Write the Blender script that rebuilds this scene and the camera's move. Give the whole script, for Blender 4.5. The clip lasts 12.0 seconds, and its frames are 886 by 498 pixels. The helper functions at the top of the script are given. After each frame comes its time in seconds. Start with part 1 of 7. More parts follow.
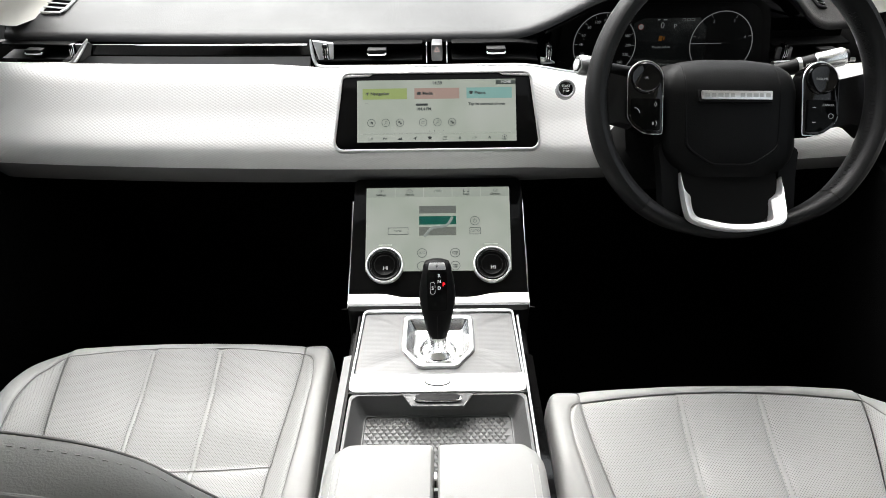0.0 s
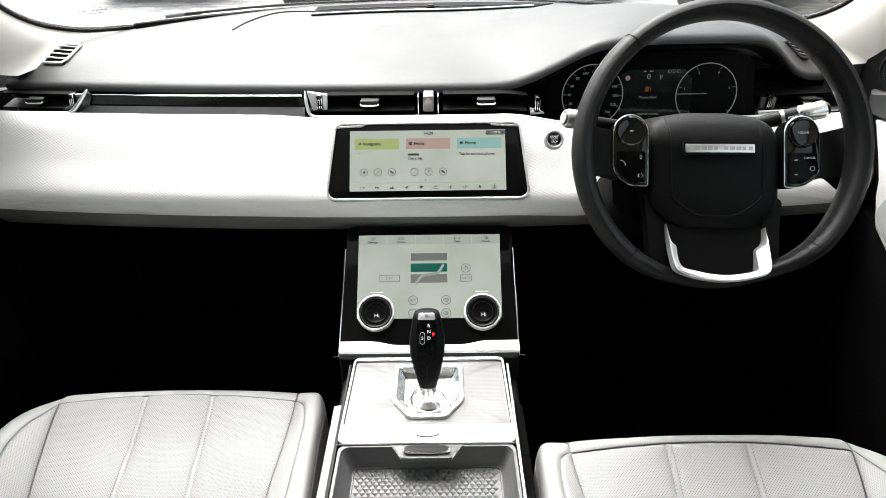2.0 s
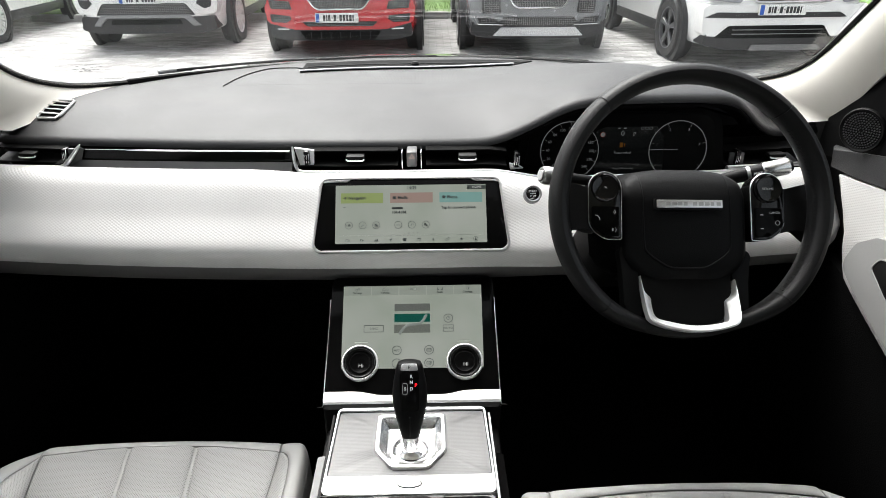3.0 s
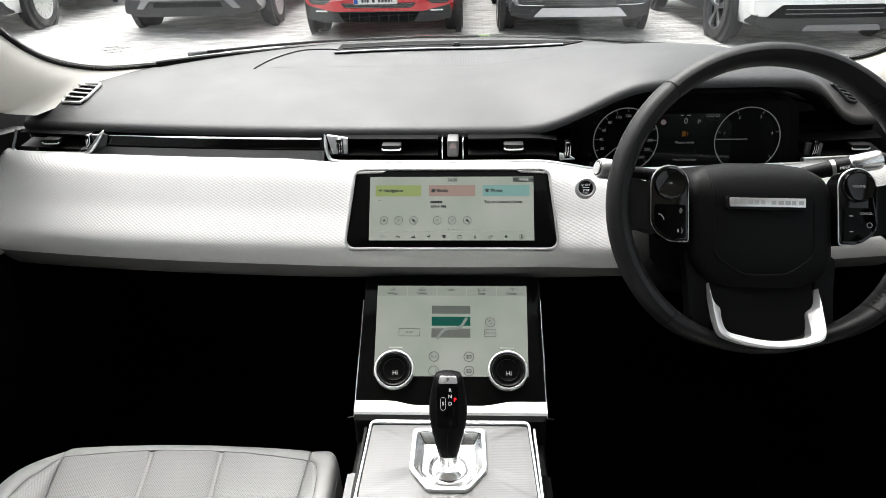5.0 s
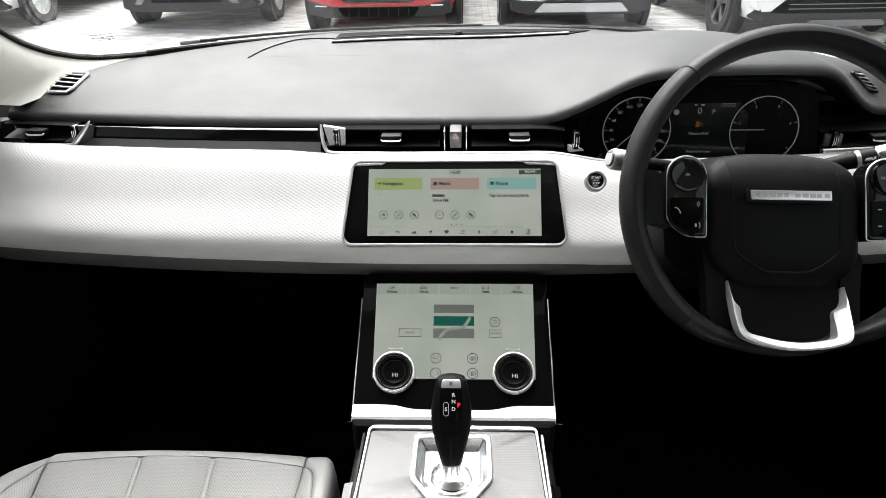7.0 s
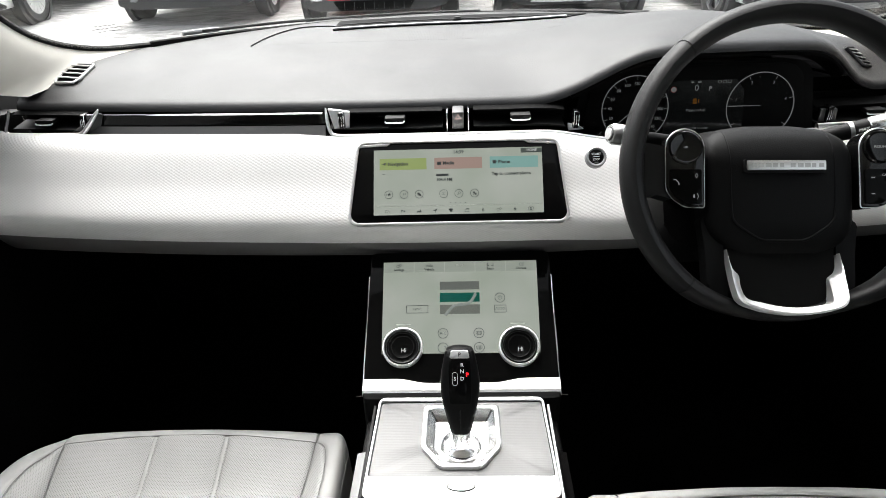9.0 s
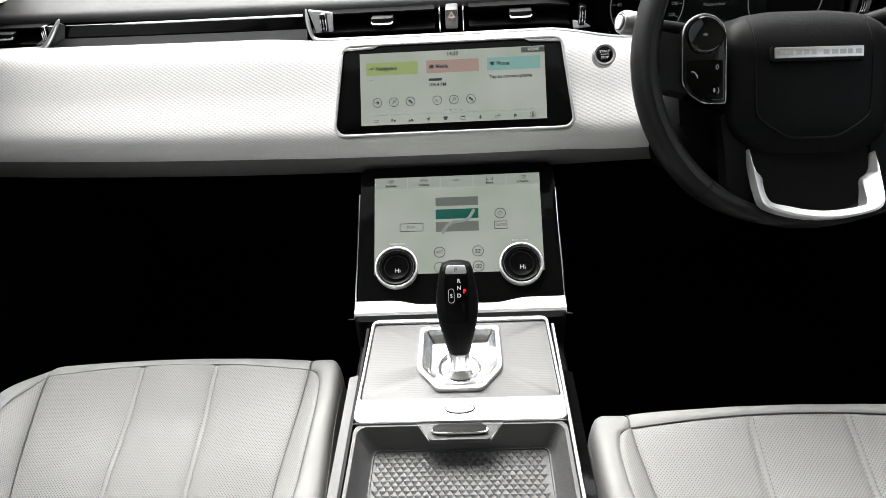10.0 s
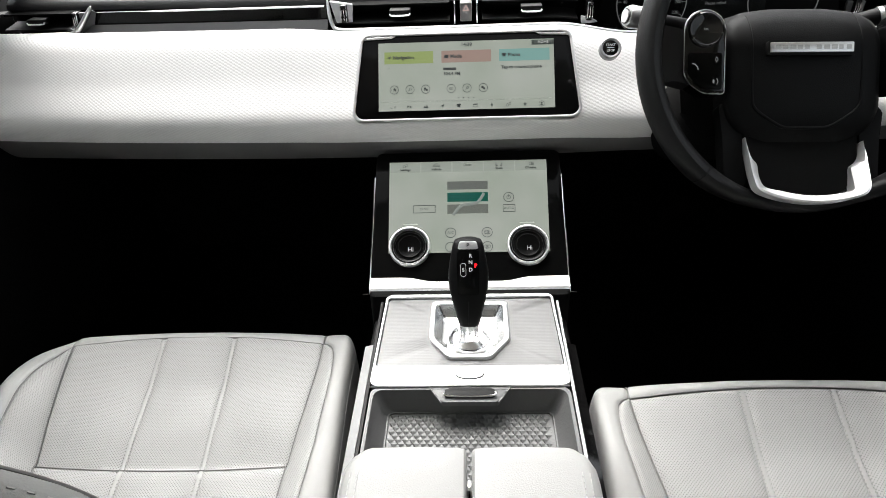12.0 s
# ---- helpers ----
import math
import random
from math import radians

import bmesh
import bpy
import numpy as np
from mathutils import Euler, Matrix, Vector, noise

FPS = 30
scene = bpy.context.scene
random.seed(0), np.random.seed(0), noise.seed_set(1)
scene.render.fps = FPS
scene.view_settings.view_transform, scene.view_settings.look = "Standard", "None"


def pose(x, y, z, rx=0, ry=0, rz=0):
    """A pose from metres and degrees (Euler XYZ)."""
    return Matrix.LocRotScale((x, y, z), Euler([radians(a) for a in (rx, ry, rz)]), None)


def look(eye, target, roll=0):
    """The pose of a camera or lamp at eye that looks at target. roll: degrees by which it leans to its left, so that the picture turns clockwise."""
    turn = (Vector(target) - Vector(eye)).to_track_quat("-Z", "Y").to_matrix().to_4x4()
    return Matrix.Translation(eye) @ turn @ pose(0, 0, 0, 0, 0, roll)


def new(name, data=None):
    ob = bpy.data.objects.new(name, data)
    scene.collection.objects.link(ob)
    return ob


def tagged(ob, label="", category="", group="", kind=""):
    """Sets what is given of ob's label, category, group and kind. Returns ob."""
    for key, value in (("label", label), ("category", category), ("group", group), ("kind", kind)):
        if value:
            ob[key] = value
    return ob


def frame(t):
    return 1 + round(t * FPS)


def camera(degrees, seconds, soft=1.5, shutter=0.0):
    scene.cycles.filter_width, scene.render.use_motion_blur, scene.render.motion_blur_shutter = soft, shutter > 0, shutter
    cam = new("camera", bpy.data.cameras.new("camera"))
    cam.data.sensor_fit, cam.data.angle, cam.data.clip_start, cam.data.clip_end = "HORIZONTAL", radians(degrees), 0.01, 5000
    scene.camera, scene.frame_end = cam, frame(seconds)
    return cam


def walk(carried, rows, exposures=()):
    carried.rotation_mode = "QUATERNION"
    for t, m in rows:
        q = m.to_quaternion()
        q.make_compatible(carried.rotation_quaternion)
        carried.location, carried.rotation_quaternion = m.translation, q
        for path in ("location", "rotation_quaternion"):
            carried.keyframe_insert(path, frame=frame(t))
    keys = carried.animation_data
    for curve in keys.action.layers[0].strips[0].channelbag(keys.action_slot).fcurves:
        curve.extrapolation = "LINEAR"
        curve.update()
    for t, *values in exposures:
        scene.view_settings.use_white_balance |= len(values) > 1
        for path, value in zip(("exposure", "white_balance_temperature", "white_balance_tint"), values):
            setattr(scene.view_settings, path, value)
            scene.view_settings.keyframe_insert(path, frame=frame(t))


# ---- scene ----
cam = camera(68.7, 12.0, soft=0.8)
PATH = [
    (0, (0.013, -0.9, 1.449), (0.001, 0.775, 0.357), -0.9),
    (0.2, (0.004, -0.89, 1.423), (0.01, 0.746, 0.272), -1.1),
    (0.5, (0.013, -0.871, 1.415), (-0.003, 0.699, 0.175), -2.0),
    (0.7, (0.009, -0.869, 1.383), (-0.002, 0.683, 0.121), -1.8),
    (1, (0.012, -0.856, 1.367), (0.0, 0.602, -0.002), -2.5),
    (1.2, (0.016, -0.862, 1.372), (0.002, 0.606, 0.013), -3.2),
    (1.3, (0.017, -0.857, 1.4), (0.001, 0.634, 0.067), -2.9),
    (1.5, (0.018, -0.864, 1.428), (0.005, 0.73, 0.221), -1.7),
    (1.7, (0.014, -0.878, 1.456), (0.02, 0.781, 0.338), -0.5),
    (1.8, (0.01, -0.885, 1.465), (0.029, 0.802, 0.39), -0.4),
    (2, (0.025, -0.896, 1.475), (0.018, 0.83, 0.465), -0.8),
    (2.2, (0.025, -0.898, 1.487), (0.028, 0.84, 0.497), -0.6),
    (2.5, (0.027, -0.91, 1.494), (0.051, 0.864, 0.57), 0.0),
    (3, (0.032, -0.914, 1.5), (0.066, 0.874, 0.605), -0.3),
    (3.2, (0.034, -0.911, 1.493), (0.073, 0.881, 0.607), -0.2),
    (4.8, (0.027, -0.848, 1.486), (-0.026, 0.938, 0.588), -1.3),
    (5, (0.023, -0.831, 1.481), (-0.052, 0.934, 0.543), -1.1),
    (5.5, (0.018, -0.833, 1.476), (-0.068, 0.928, 0.532), -1.3),
    (6, (0.011, -0.828, 1.48), (-0.077, 0.927, 0.524), -0.9),
    (6.5, (0.013, -0.806, 1.466), (-0.045, 0.957, 0.523), -0.4),
    (7, (0.018, -0.791, 1.458), (-0.057, 0.97, 0.512), -1.1),
    (9, (0.011, -0.82, 1.449), (-0.063, 0.931, 0.486), -2.2),
    (9.5, (0.008, -0.813, 1.423), (-0.059, 0.913, 0.414), -2.0),
    (9.7, (0.015, -0.798, 1.4), (-0.058, 0.895, 0.339), -3.1),
    (10, (0.02, -0.782, 1.385), (-0.075, 0.875, 0.269), -3.8),
    (10.5, (0.014, -0.786, 1.397), (-0.08, 0.848, 0.248), -3.2),
    (11, (0.017, -0.789, 1.403), (-0.09, 0.838, 0.244), -3.3),
    (11.5, (0.011, -0.796, 1.403), (-0.089, 0.842, 0.26), -2.9),
    (12, (0.006, -0.835, 1.387), (-0.087, 0.825, 0.275), -2.7),
]
EXPOSURES = [(0, 1.8), (0.5, 1.28), (1.0, 1.34), (1.5, 1.48), (2.0, 2.15), (2.5, 1.86), (3.0, 1.50), (5.0, 1.66), (12, 1.74)]
walk(cam, [(t, look(eye, target, roll)) for t, eye, target, roll in PATH], EXPOSURES)

# ---------- world, sun ----------
world = bpy.data.worlds.new("overcast")
scene.world = world
world.use_nodes = True
wn = world.node_tree.nodes
sky = wn.new("ShaderNodeTexSky")
sky.sky_type, sky.sun_disc = "NISHITA", False
sky.sun_elevation, sky.sun_rotation = radians(57), radians(-22)
sky.air_density, sky.dust_density, sky.ozone_density = 1.0, 6.0, 1.0
soft_grey = wn.new("ShaderNodeHueSaturation")
soft_grey.inputs["Saturation"].default_value = 0.22
world.node_tree.links.new(sky.outputs["Color"], soft_grey.inputs["Color"])
world.node_tree.links.new(soft_grey.outputs["Color"], wn["Background"].inputs["Color"])
wn["Background"].inputs["Strength"].default_value = 0.15
sun = new("sun", bpy.data.lights.new("sun", "SUN"))
sun.data.energy, sun.data.angle, sun.data.color = 1.4, radians(55), (1.0, 0.99, 0.98)
sun.matrix_world = look((-2.2, 5.5, 9), (0, 0, 0))

# ---------- small tools ----------
from mathutils.bvhtree import BVHTree


def V3(*a):
    return Vector(a)


def thing(name, label, category, loc=(0, 0, 0), group="", kind=""):
    ob = new(name)
    ob.location = loc
    ob.empty_display_size = 0.05
    return tagged(ob, label, category, group, kind)


def part(name, bm, material, parent=None, label="", angle=35, flat=False):
    me = bpy.data.meshes.new(name)
    bmesh.ops.recalc_face_normals(bm, faces=bm.faces)
    bm.to_mesh(me)
    bm.free()
    me.materials.append(material)
    if not flat:
        me.shade_smooth()
        me.set_sharp_from_angle(angle=radians(angle))
    ob = new(name, me)
    if parent is not None:
        ob.parent = parent
        if parent.type == "EMPTY":
            ob.matrix_parent_inverse = Matrix.Translation(-parent.location)
    if label:
        tagged(ob, label)
    return ob


def rbox(x0, x1, y0, y1, z0, z1, r=0.002, seg=2, turn=None):
    bm = bmesh.new()
    bmesh.ops.create_cube(bm, size=1)
    m = Matrix.Translation(((x0 + x1) / 2, (y0 + y1) / 2, (z0 + z1) / 2)) @ Matrix.Diagonal((x1 - x0, y1 - y0, z1 - z0, 1))
    bmesh.ops.transform(bm, matrix=m, verts=bm.verts)
    r = min(r, 0.49 * min(x1 - x0, y1 - y0, z1 - z0))
    if r > 0:
        bmesh.ops.bevel(bm, geom=list(bm.edges), offset=r, segments=seg, profile=0.5, affect="EDGES", clamp_overlap=True)
    if turn is not None:
        bmesh.ops.transform(bm, matrix=turn, verts=bm.verts)
    return bm


def merge(*bms):
    out = bmesh.new()
    for b in bms:
        me = bpy.data.meshes.new("tmp")
        b.to_mesh(me)
        b.free()
        out.from_mesh(me)
        bpy.data.meshes.remove(me)
    return out


def rrect(w, h, r, seg=6, wt=None, cx=0.0, cy=0.0):
    """A rounded rectangle of half width w (wt at its top) and half height h."""
    wt = w if wt is None else wt
    pts = []
    for x, y, a0 in ((wt - r, h - r, 0), (-wt + r, h - r, 90), (-w + r, -h + r, 180), (w - r, -h + r, 270)):
        for k in range(seg + 1):
            a = radians(a0 + 90 * k / seg)
            pts.append((cx + x + r * math.cos(a), cy + y + r * math.sin(a)))
    return pts


def circle(r, n=32, cx=0.0, cy=0.0):
    return [(cx + r * math.cos(2 * math.pi * k / n), cy + r * math.sin(2 * math.pi * k / n)) for k in range(n)]


class Plane:
    """A drawing plane: origin, right, up and normal."""

    def __init__(self, o, u, v):
        self.o, self.u, self.v = Vector(o), Vector(u).normalized(), Vector(v).normalized()
        self.n = self.u.cross(self.v).normalized()

    def at(self, x, y, d=0.0):
        return self.o + self.u * x + self.v * y + self.n * d

    def matrix(self, x=0.0, y=0.0, d=0.0):
        m = Matrix((self.u, self.v, self.n)).transposed().to_4x4()
        m.translation = self.at(x, y, d)
        return m


def prism(plane, pts, d0, d1, r=0.0, seg=2, taper=1.0):
    bm = bmesh.new()
    lo = [bm.verts.new(plane.at(x, y, d0)) for x, y in pts]
    cx, cy = sum(p[0] for p in pts) / len(pts), sum(p[1] for p in pts) / len(pts)
    hi = [bm.verts.new(plane.at(cx + (x - cx) * taper, cy + (y - cy) * taper, d1)) for x, y in pts]
    n = len(pts)
    bm.faces.new(lo[::-1])
    top = bm.faces.new(hi)
    for k in range(n):
        bm.faces.new((lo[k], lo[(k + 1) % n], hi[(k + 1) % n], hi[k]))
    if r:
        bmesh.ops.bevel(bm, geom=list(top.edges), offset=r, segments=seg, profile=0.5, affect="EDGES", clamp_overlap=True)
    return bm


def ring(plane, outer, inner, d0, d1, r=0.0):
    """A frame between two outlines of equal length."""
    bm = bmesh.new()
    n = len(outer)
    rows = [[bm.verts.new(plane.at(x, y, d)) for x, y in pts] for pts, d in ((outer, d0), (outer, d1), (inner, d1), (inner, d0))]
    edges = []
    for a in range(4):
        for k in range(n):
            bm.faces.new((rows[a][k], rows[a][(k + 1) % n], rows[(a + 1) % 4][(k + 1) % n], rows[(a + 1) % 4][k]))
    if r:
        bm.edges.ensure_lookup_table()
        for row in (rows[1], rows[2]):
            for k in range(n):
                edges.append(bm.edges.get((row[k], row[(k + 1) % n])))
        bmesh.ops.bevel(bm, geom=edges, offset=r, segments=2, profile=0.5, affect="EDGES", clamp_overlap=True)
    return bm


def loft(rows, closed=False, caps=False):
    bm = bmesh.new()
    vs = [[bm.verts.new(p) for p in row] for row in rows]
    n = len(rows[0])
    for a, b in zip(vs, vs[1:]):
        for k in range(n if closed else n - 1):
            bm.faces.new((a[k], a[(k + 1) % n], b[(k + 1) % n], b[k]))
    if caps and closed:
        bm.faces.new(vs[0][::-1])
        bm.faces.new(vs[-1])
    return bm


def sheet(fn, nu, nv, thick, us=None, vs=None):
    """A surface fn(u, v) with thickness, closed at its rims."""
    us = us or [k / nu for k in range(nu + 1)]
    vs = vs or [k / nv for k in range(nv + 1)]
    top = [[Vector(fn(u, v)) for u in us] for v in vs]
    bm = bmesh.new()
    nr, nc = len(vs), len(us)
    low = []
    for j in range(nr):
        row = []
        for i in range(nc):
            a = top[j][min(i + 1, nc - 1)] - top[j][max(i - 1, 0)]
            b = top[min(j + 1, nr - 1)][i] - top[max(j - 1, 0)][i]
            n = a.cross(b)
            row.append(top[j][i] - (n.normalized() if n.length > 1e-12 else V3(0, 0, 1)) * thick)
        low.append(row)
    A = [[bm.verts.new(p) for p in r] for r in top]
    B = [[bm.verts.new(p) for p in r] for r in low]
    for j in range(nr - 1):
        for i in range(nc - 1):
            bm.faces.new((A[j][i], A[j][i + 1], A[j + 1][i + 1], A[j + 1][i]))
            bm.faces.new((B[j][i], B[j + 1][i], B[j + 1][i + 1], B[j][i + 1]))
    for i in range(nc - 1):
        for j in (0, nr - 1):
            bm.faces.new((A[j][i], B[j][i], B[j][i + 1], A[j][i + 1]))
    for j in range(nr - 1):
        for i in (0, nc - 1):
            bm.faces.new((A[j][i], A[j + 1][i], B[j + 1][i], B[j][i]))
    return bm


def tube(pts, r, closed=False, seg=8, radii=None):
    pts = [Vector(p) for p in pts]
    n = len(pts)
    rows, side = [], None
    for k, p in enumerate(pts):
        t = (pts[(k + 1) % n] - pts[k - 1]) if closed else (pts[min(k + 1, n - 1)] - pts[max(k - 1, 0)])
        t.normalize()
        if side is None:
            side = t.orthogonal().normalized()
        side = (side - t * side.dot(t)).normalized()
        up = t.cross(side)
        q = radii[k] if radii else r
        rows.append([p + (side * math.cos(2 * math.pi * a / seg) + up * math.sin(2 * math.pi * a / seg)) * q for a in range(seg)])
    if closed:
        rows.append(rows[0])
        bm = loft(rows, closed=True)
        bmesh.ops.remove_doubles(bm, verts=bm.verts, dist=1e-6)
        return bm
    return loft(rows, closed=True, caps=True)


def lathe(profile, plane, x=0.0, y=0.0, seg=40, squash=1.0, caps=True):
    """Turns (radius, height) pairs about the plane's normal at (x, y)."""
    rows = [[plane.at(x + r * math.cos(2 * math.pi * k / seg), y + squash * r * math.sin(2 * math.pi * k / seg), h) for k in range(seg)] for r, h in profile]
    return loft(rows, closed=True, caps=caps)


def lettering(words, size, plane, x, y, d, material, parent, name="lettering", depth=0.0002, align="CENTER", bold=0.0):
    cu = bpy.data.curves.new("words", "FONT")
    cu.body, cu.size, cu.extrude, cu.align_x, cu.align_y, cu.offset = words, size, depth, align, "CENTER", bold
    cu.resolution_u = 3
    tmp = new("words", cu)
    me = bpy.data.meshes.new_from_object(tmp.evaluated_get(bpy.context.evaluated_depsgraph_get()))
    bpy.data.objects.remove(tmp)
    bpy.data.curves.remove(cu)
    me.transform(plane.matrix(x, y, d))
    me.materials.clear()
    me.materials.append(material)
    me.name = name
    ob = new(name, me)
    ob.parent = parent
    if parent is not None and parent.type == "EMPTY":
        ob.matrix_parent_inverse = Matrix.Translation(-parent.location)
    return ob


def lerp(a, b, t):
    return a + (b - a) * t


def curve1(table, x):
    """Smooth interpolation through (x, value) pairs, without overshoot."""
    if x <= table[0][0]:
        return table[0][1]
    if x >= table[-1][0]:
        return table[-1][1]
    slopes = [(q[1] - p[1]) / (q[0] - p[0]) for p, q in zip(table, table[1:])]
    k = next(k for k in range(len(slopes)) if x <= table[k + 1][0])

    def tangent(n):
        if n == 0 or n == len(slopes):
            return 0.0
        u, v = slopes[n - 1], slopes[n]
        return 0.0 if u * v <= 0 else 2 * u * v / (u + v)

    (x0, y0), (x1, y1) = table[k], table[k + 1]
    h = x1 - x0
    t = (x - x0) / h
    return (1 + 2 * t) * (1 - t) ** 2 * y0 + t * (1 - t) ** 2 * h * tangent(k) + t * t * (3 - 2 * t) * y1 + t * t * (t - 1) * h * tangent(k + 1)


def resample(pts, n, cx, cy):
    """An outline as n points at even angles round (cx, cy)."""
    out = []
    for k in range(n):
        a = 2 * math.pi * k / n
        dx, dy = math.cos(a), math.sin(a)
        best = None
        for (x0, y0), (x1, y1) in zip(pts, pts[1:] + pts[:1]):
            ex, ey = x1 - x0, y1 - y0
            det = dx * -ey + dy * ex
            if abs(det) < 1e-12:
                continue
            r = ((x0 - cx) * -ey + (y0 - cy) * ex) / det
            q = (dx * (y0 - cy) - dy * (x0 - cx)) / det
            if r > 0 and -1e-6 <= q <= 1 + 1e-6:
                best = r if best is None else max(best, r)
        out.append((cx + best * dx, cy + best * dy))
    return out


def spline(pts, n):
    """Catmull-Rom through points, n steps a span."""
    pts = [Vector(p) for p in pts]
    out = []
    for k in range(len(pts) - 1):
        p0, p1, p2, p3 = pts[max(k - 1, 0)], pts[k], pts[k + 1], pts[min(k + 2, len(pts) - 1)]
        for s in range(n):
            t = s / n
            out.append(0.5 * ((2 * p1) + (p2 - p0) * t + (2 * p0 - 5 * p1 + 4 * p2 - p3) * t * t + (3 * p1 - p0 - 3 * p2 + p3) * t**3))
    out.append(pts[-1])
    return out


# ---------- materials ----------
LIT = 0.275  # how strongly the displays shine beside the daylight



def nodes_of(name):
    m = bpy.data.materials.new(name)
    m.use_nodes = True
    return m, m.node_tree.nodes, m.node_tree.links, m.node_tree.nodes["Principled BSDF"]


def surface(name, base, rough, metal=0.0, var=0.08, scale=12.0, fine=350.0, bump=0.15, coat=0.0, spec=0.5, pattern=None, pattern_bump=0.0, pattern_dark=0.0, rough_var=0.08, depth=0.001):
    """A surface with colour varied at two scales, fine relief and, if wanted, a regular pattern (a function that gives a socket)."""
    m, N, L, p = nodes_of(name)
    co = N.new("ShaderNodeTexCoord")
    big, small = N.new("ShaderNodeTexNoise"), N.new("ShaderNodeTexNoise")
    big.inputs["Scale"].default_value, small.inputs["Scale"].default_value = scale, fine
    big.inputs["Detail"].default_value, small.inputs["Detail"].default_value = 4, 3
    for n in (big, small):
        L.new(co.outputs["Object"], n.inputs["Vector"])
    add = N.new("ShaderNodeMath")
    add.operation = "MULTIPLY_ADD"
    add.inputs[1].default_value = 0.6
    L.new(big.outputs["Fac"], add.inputs[0])
    half = N.new("ShaderNodeMath")
    half.operation = "MULTIPLY"
    half.inputs[1].default_value = 0.4
    L.new(small.outputs["Fac"], half.inputs[0])
    L.new(half.outputs[0], add.inputs[2])
    ramp = N.new("ShaderNodeValToRGB")
    ramp.color_ramp.elements[0].position, ramp.color_ramp.elements[1].position = 0.3, 0.7
    ramp.color_ramp.elements[0].color = (*[c * (1 - var) for c in base], 1)
    ramp.color_ramp.elements[1].color = (*[min(1, c * (1 + var)) for c in base], 1)
    L.new(add.outputs[0], ramp.inputs["Fac"])
    colour = ramp.outputs["Color"]
    height = small.outputs["Fac"]
    b = N.new("ShaderNodeBump")
    b.inputs["Strength"].default_value, b.inputs["Distance"].default_value = bump, depth
    L.new(height, b.inputs["Height"])
    normal = b.outputs["Normal"]
    if pattern is not None:
        sock = pattern(N, L, co)
        b2 = N.new("ShaderNodeBump")
        b2.inputs["Strength"].default_value, b2.inputs["Distance"].default_value = pattern_bump, 0.0015
        L.new(sock, b2.inputs["Height"])
        L.new(normal, b2.inputs["Normal"])
        normal = b2.outputs["Normal"]
        if pattern_dark:
            mix = N.new("ShaderNodeMix")
            mix.data_type = "RGBA"
            L.new(sock, mix.inputs["Factor"])
            mix.inputs["A"].default_value = (*[c * (1 - pattern_dark) for c in base], 1)
            L.new(colour, mix.inputs["B"])
            colour = mix.outputs["Result"]
    L.new(colour, p.inputs["Base Color"])
    L.new(normal, p.inputs["Normal"])
    rr = N.new("ShaderNodeMapRange")
    rr.inputs["To Min"].default_value, rr.inputs["To Max"].default_value = max(0.02, rough - rough_var), min(1, rough + rough_var)
    L.new(big.outputs["Fac"], rr.inputs["Value"])
    L.new(rr.outputs["Result"], p.inputs["Roughness"])
    p.inputs["Metallic"].default_value, p.inputs["Coat Weight"].default_value, p.inputs["Specular IOR Level"].default_value = metal, coat, spec
    return m


def math_node(N, L, op, a, b=None, c=None):
    n = N.new("ShaderNodeMath")
    n.operation = op
    for k, v in enumerate((a, b, c)):
        if v is None:
            continue
        if isinstance(v, (int, float)):
            n.inputs[k].default_value = v
        else:
            L.new(v, n.inputs[k])
    return n.outputs[0]


def lattice(ax, ay, pitch_x, pitch_y, lo, hi, skew=(0.0, 0.0)):
    """A diamond lattice over two object axes: 0 in the hollows, 1 between them."""

    def make(N, L, co):
        s = N.new("ShaderNodeSeparateXYZ")
        L.new(co.outputs["Object"], s.inputs[0])
        x = math_node(N, L, "MULTIPLY", s.outputs[ax], 2 * math.pi / pitch_x)
        y = math_node(N, L, "MULTIPLY", s.outputs[ay], 2 * math.pi / pitch_y)
        c1 = math_node(N, L, "COSINE", math_node(N, L, "ADD", x, y))
        c2 = math_node(N, L, "COSINE", math_node(N, L, "SUBTRACT", x, y))
        v = math_node(N, L, "ADD", c1, c2)
        r = N.new("ShaderNodeMapRange")
        r.interpolation_type = "SMOOTHSTEP"
        r.inputs["From Min"].default_value, r.inputs["From Max"].default_value = lo, hi
        r.inputs["To Min"].default_value, r.inputs["To Max"].default_value = 1, 0
        L.new(v, r.inputs["Value"])
        return r.outputs["Result"]

    return make


def glow(name, colour, strength, gloss=0.15):
    m, N, L, p = nodes_of(name)
    p.inputs["Base Color"].default_value = (*[c * 0.05 for c in colour], 1)
    p.inputs["Emission Color"].default_value = (*colour, 1)
    p.inputs["Emission Strength"].default_value = strength * LIT
    p.inputs["Roughness"].default_value = gloss
    return m


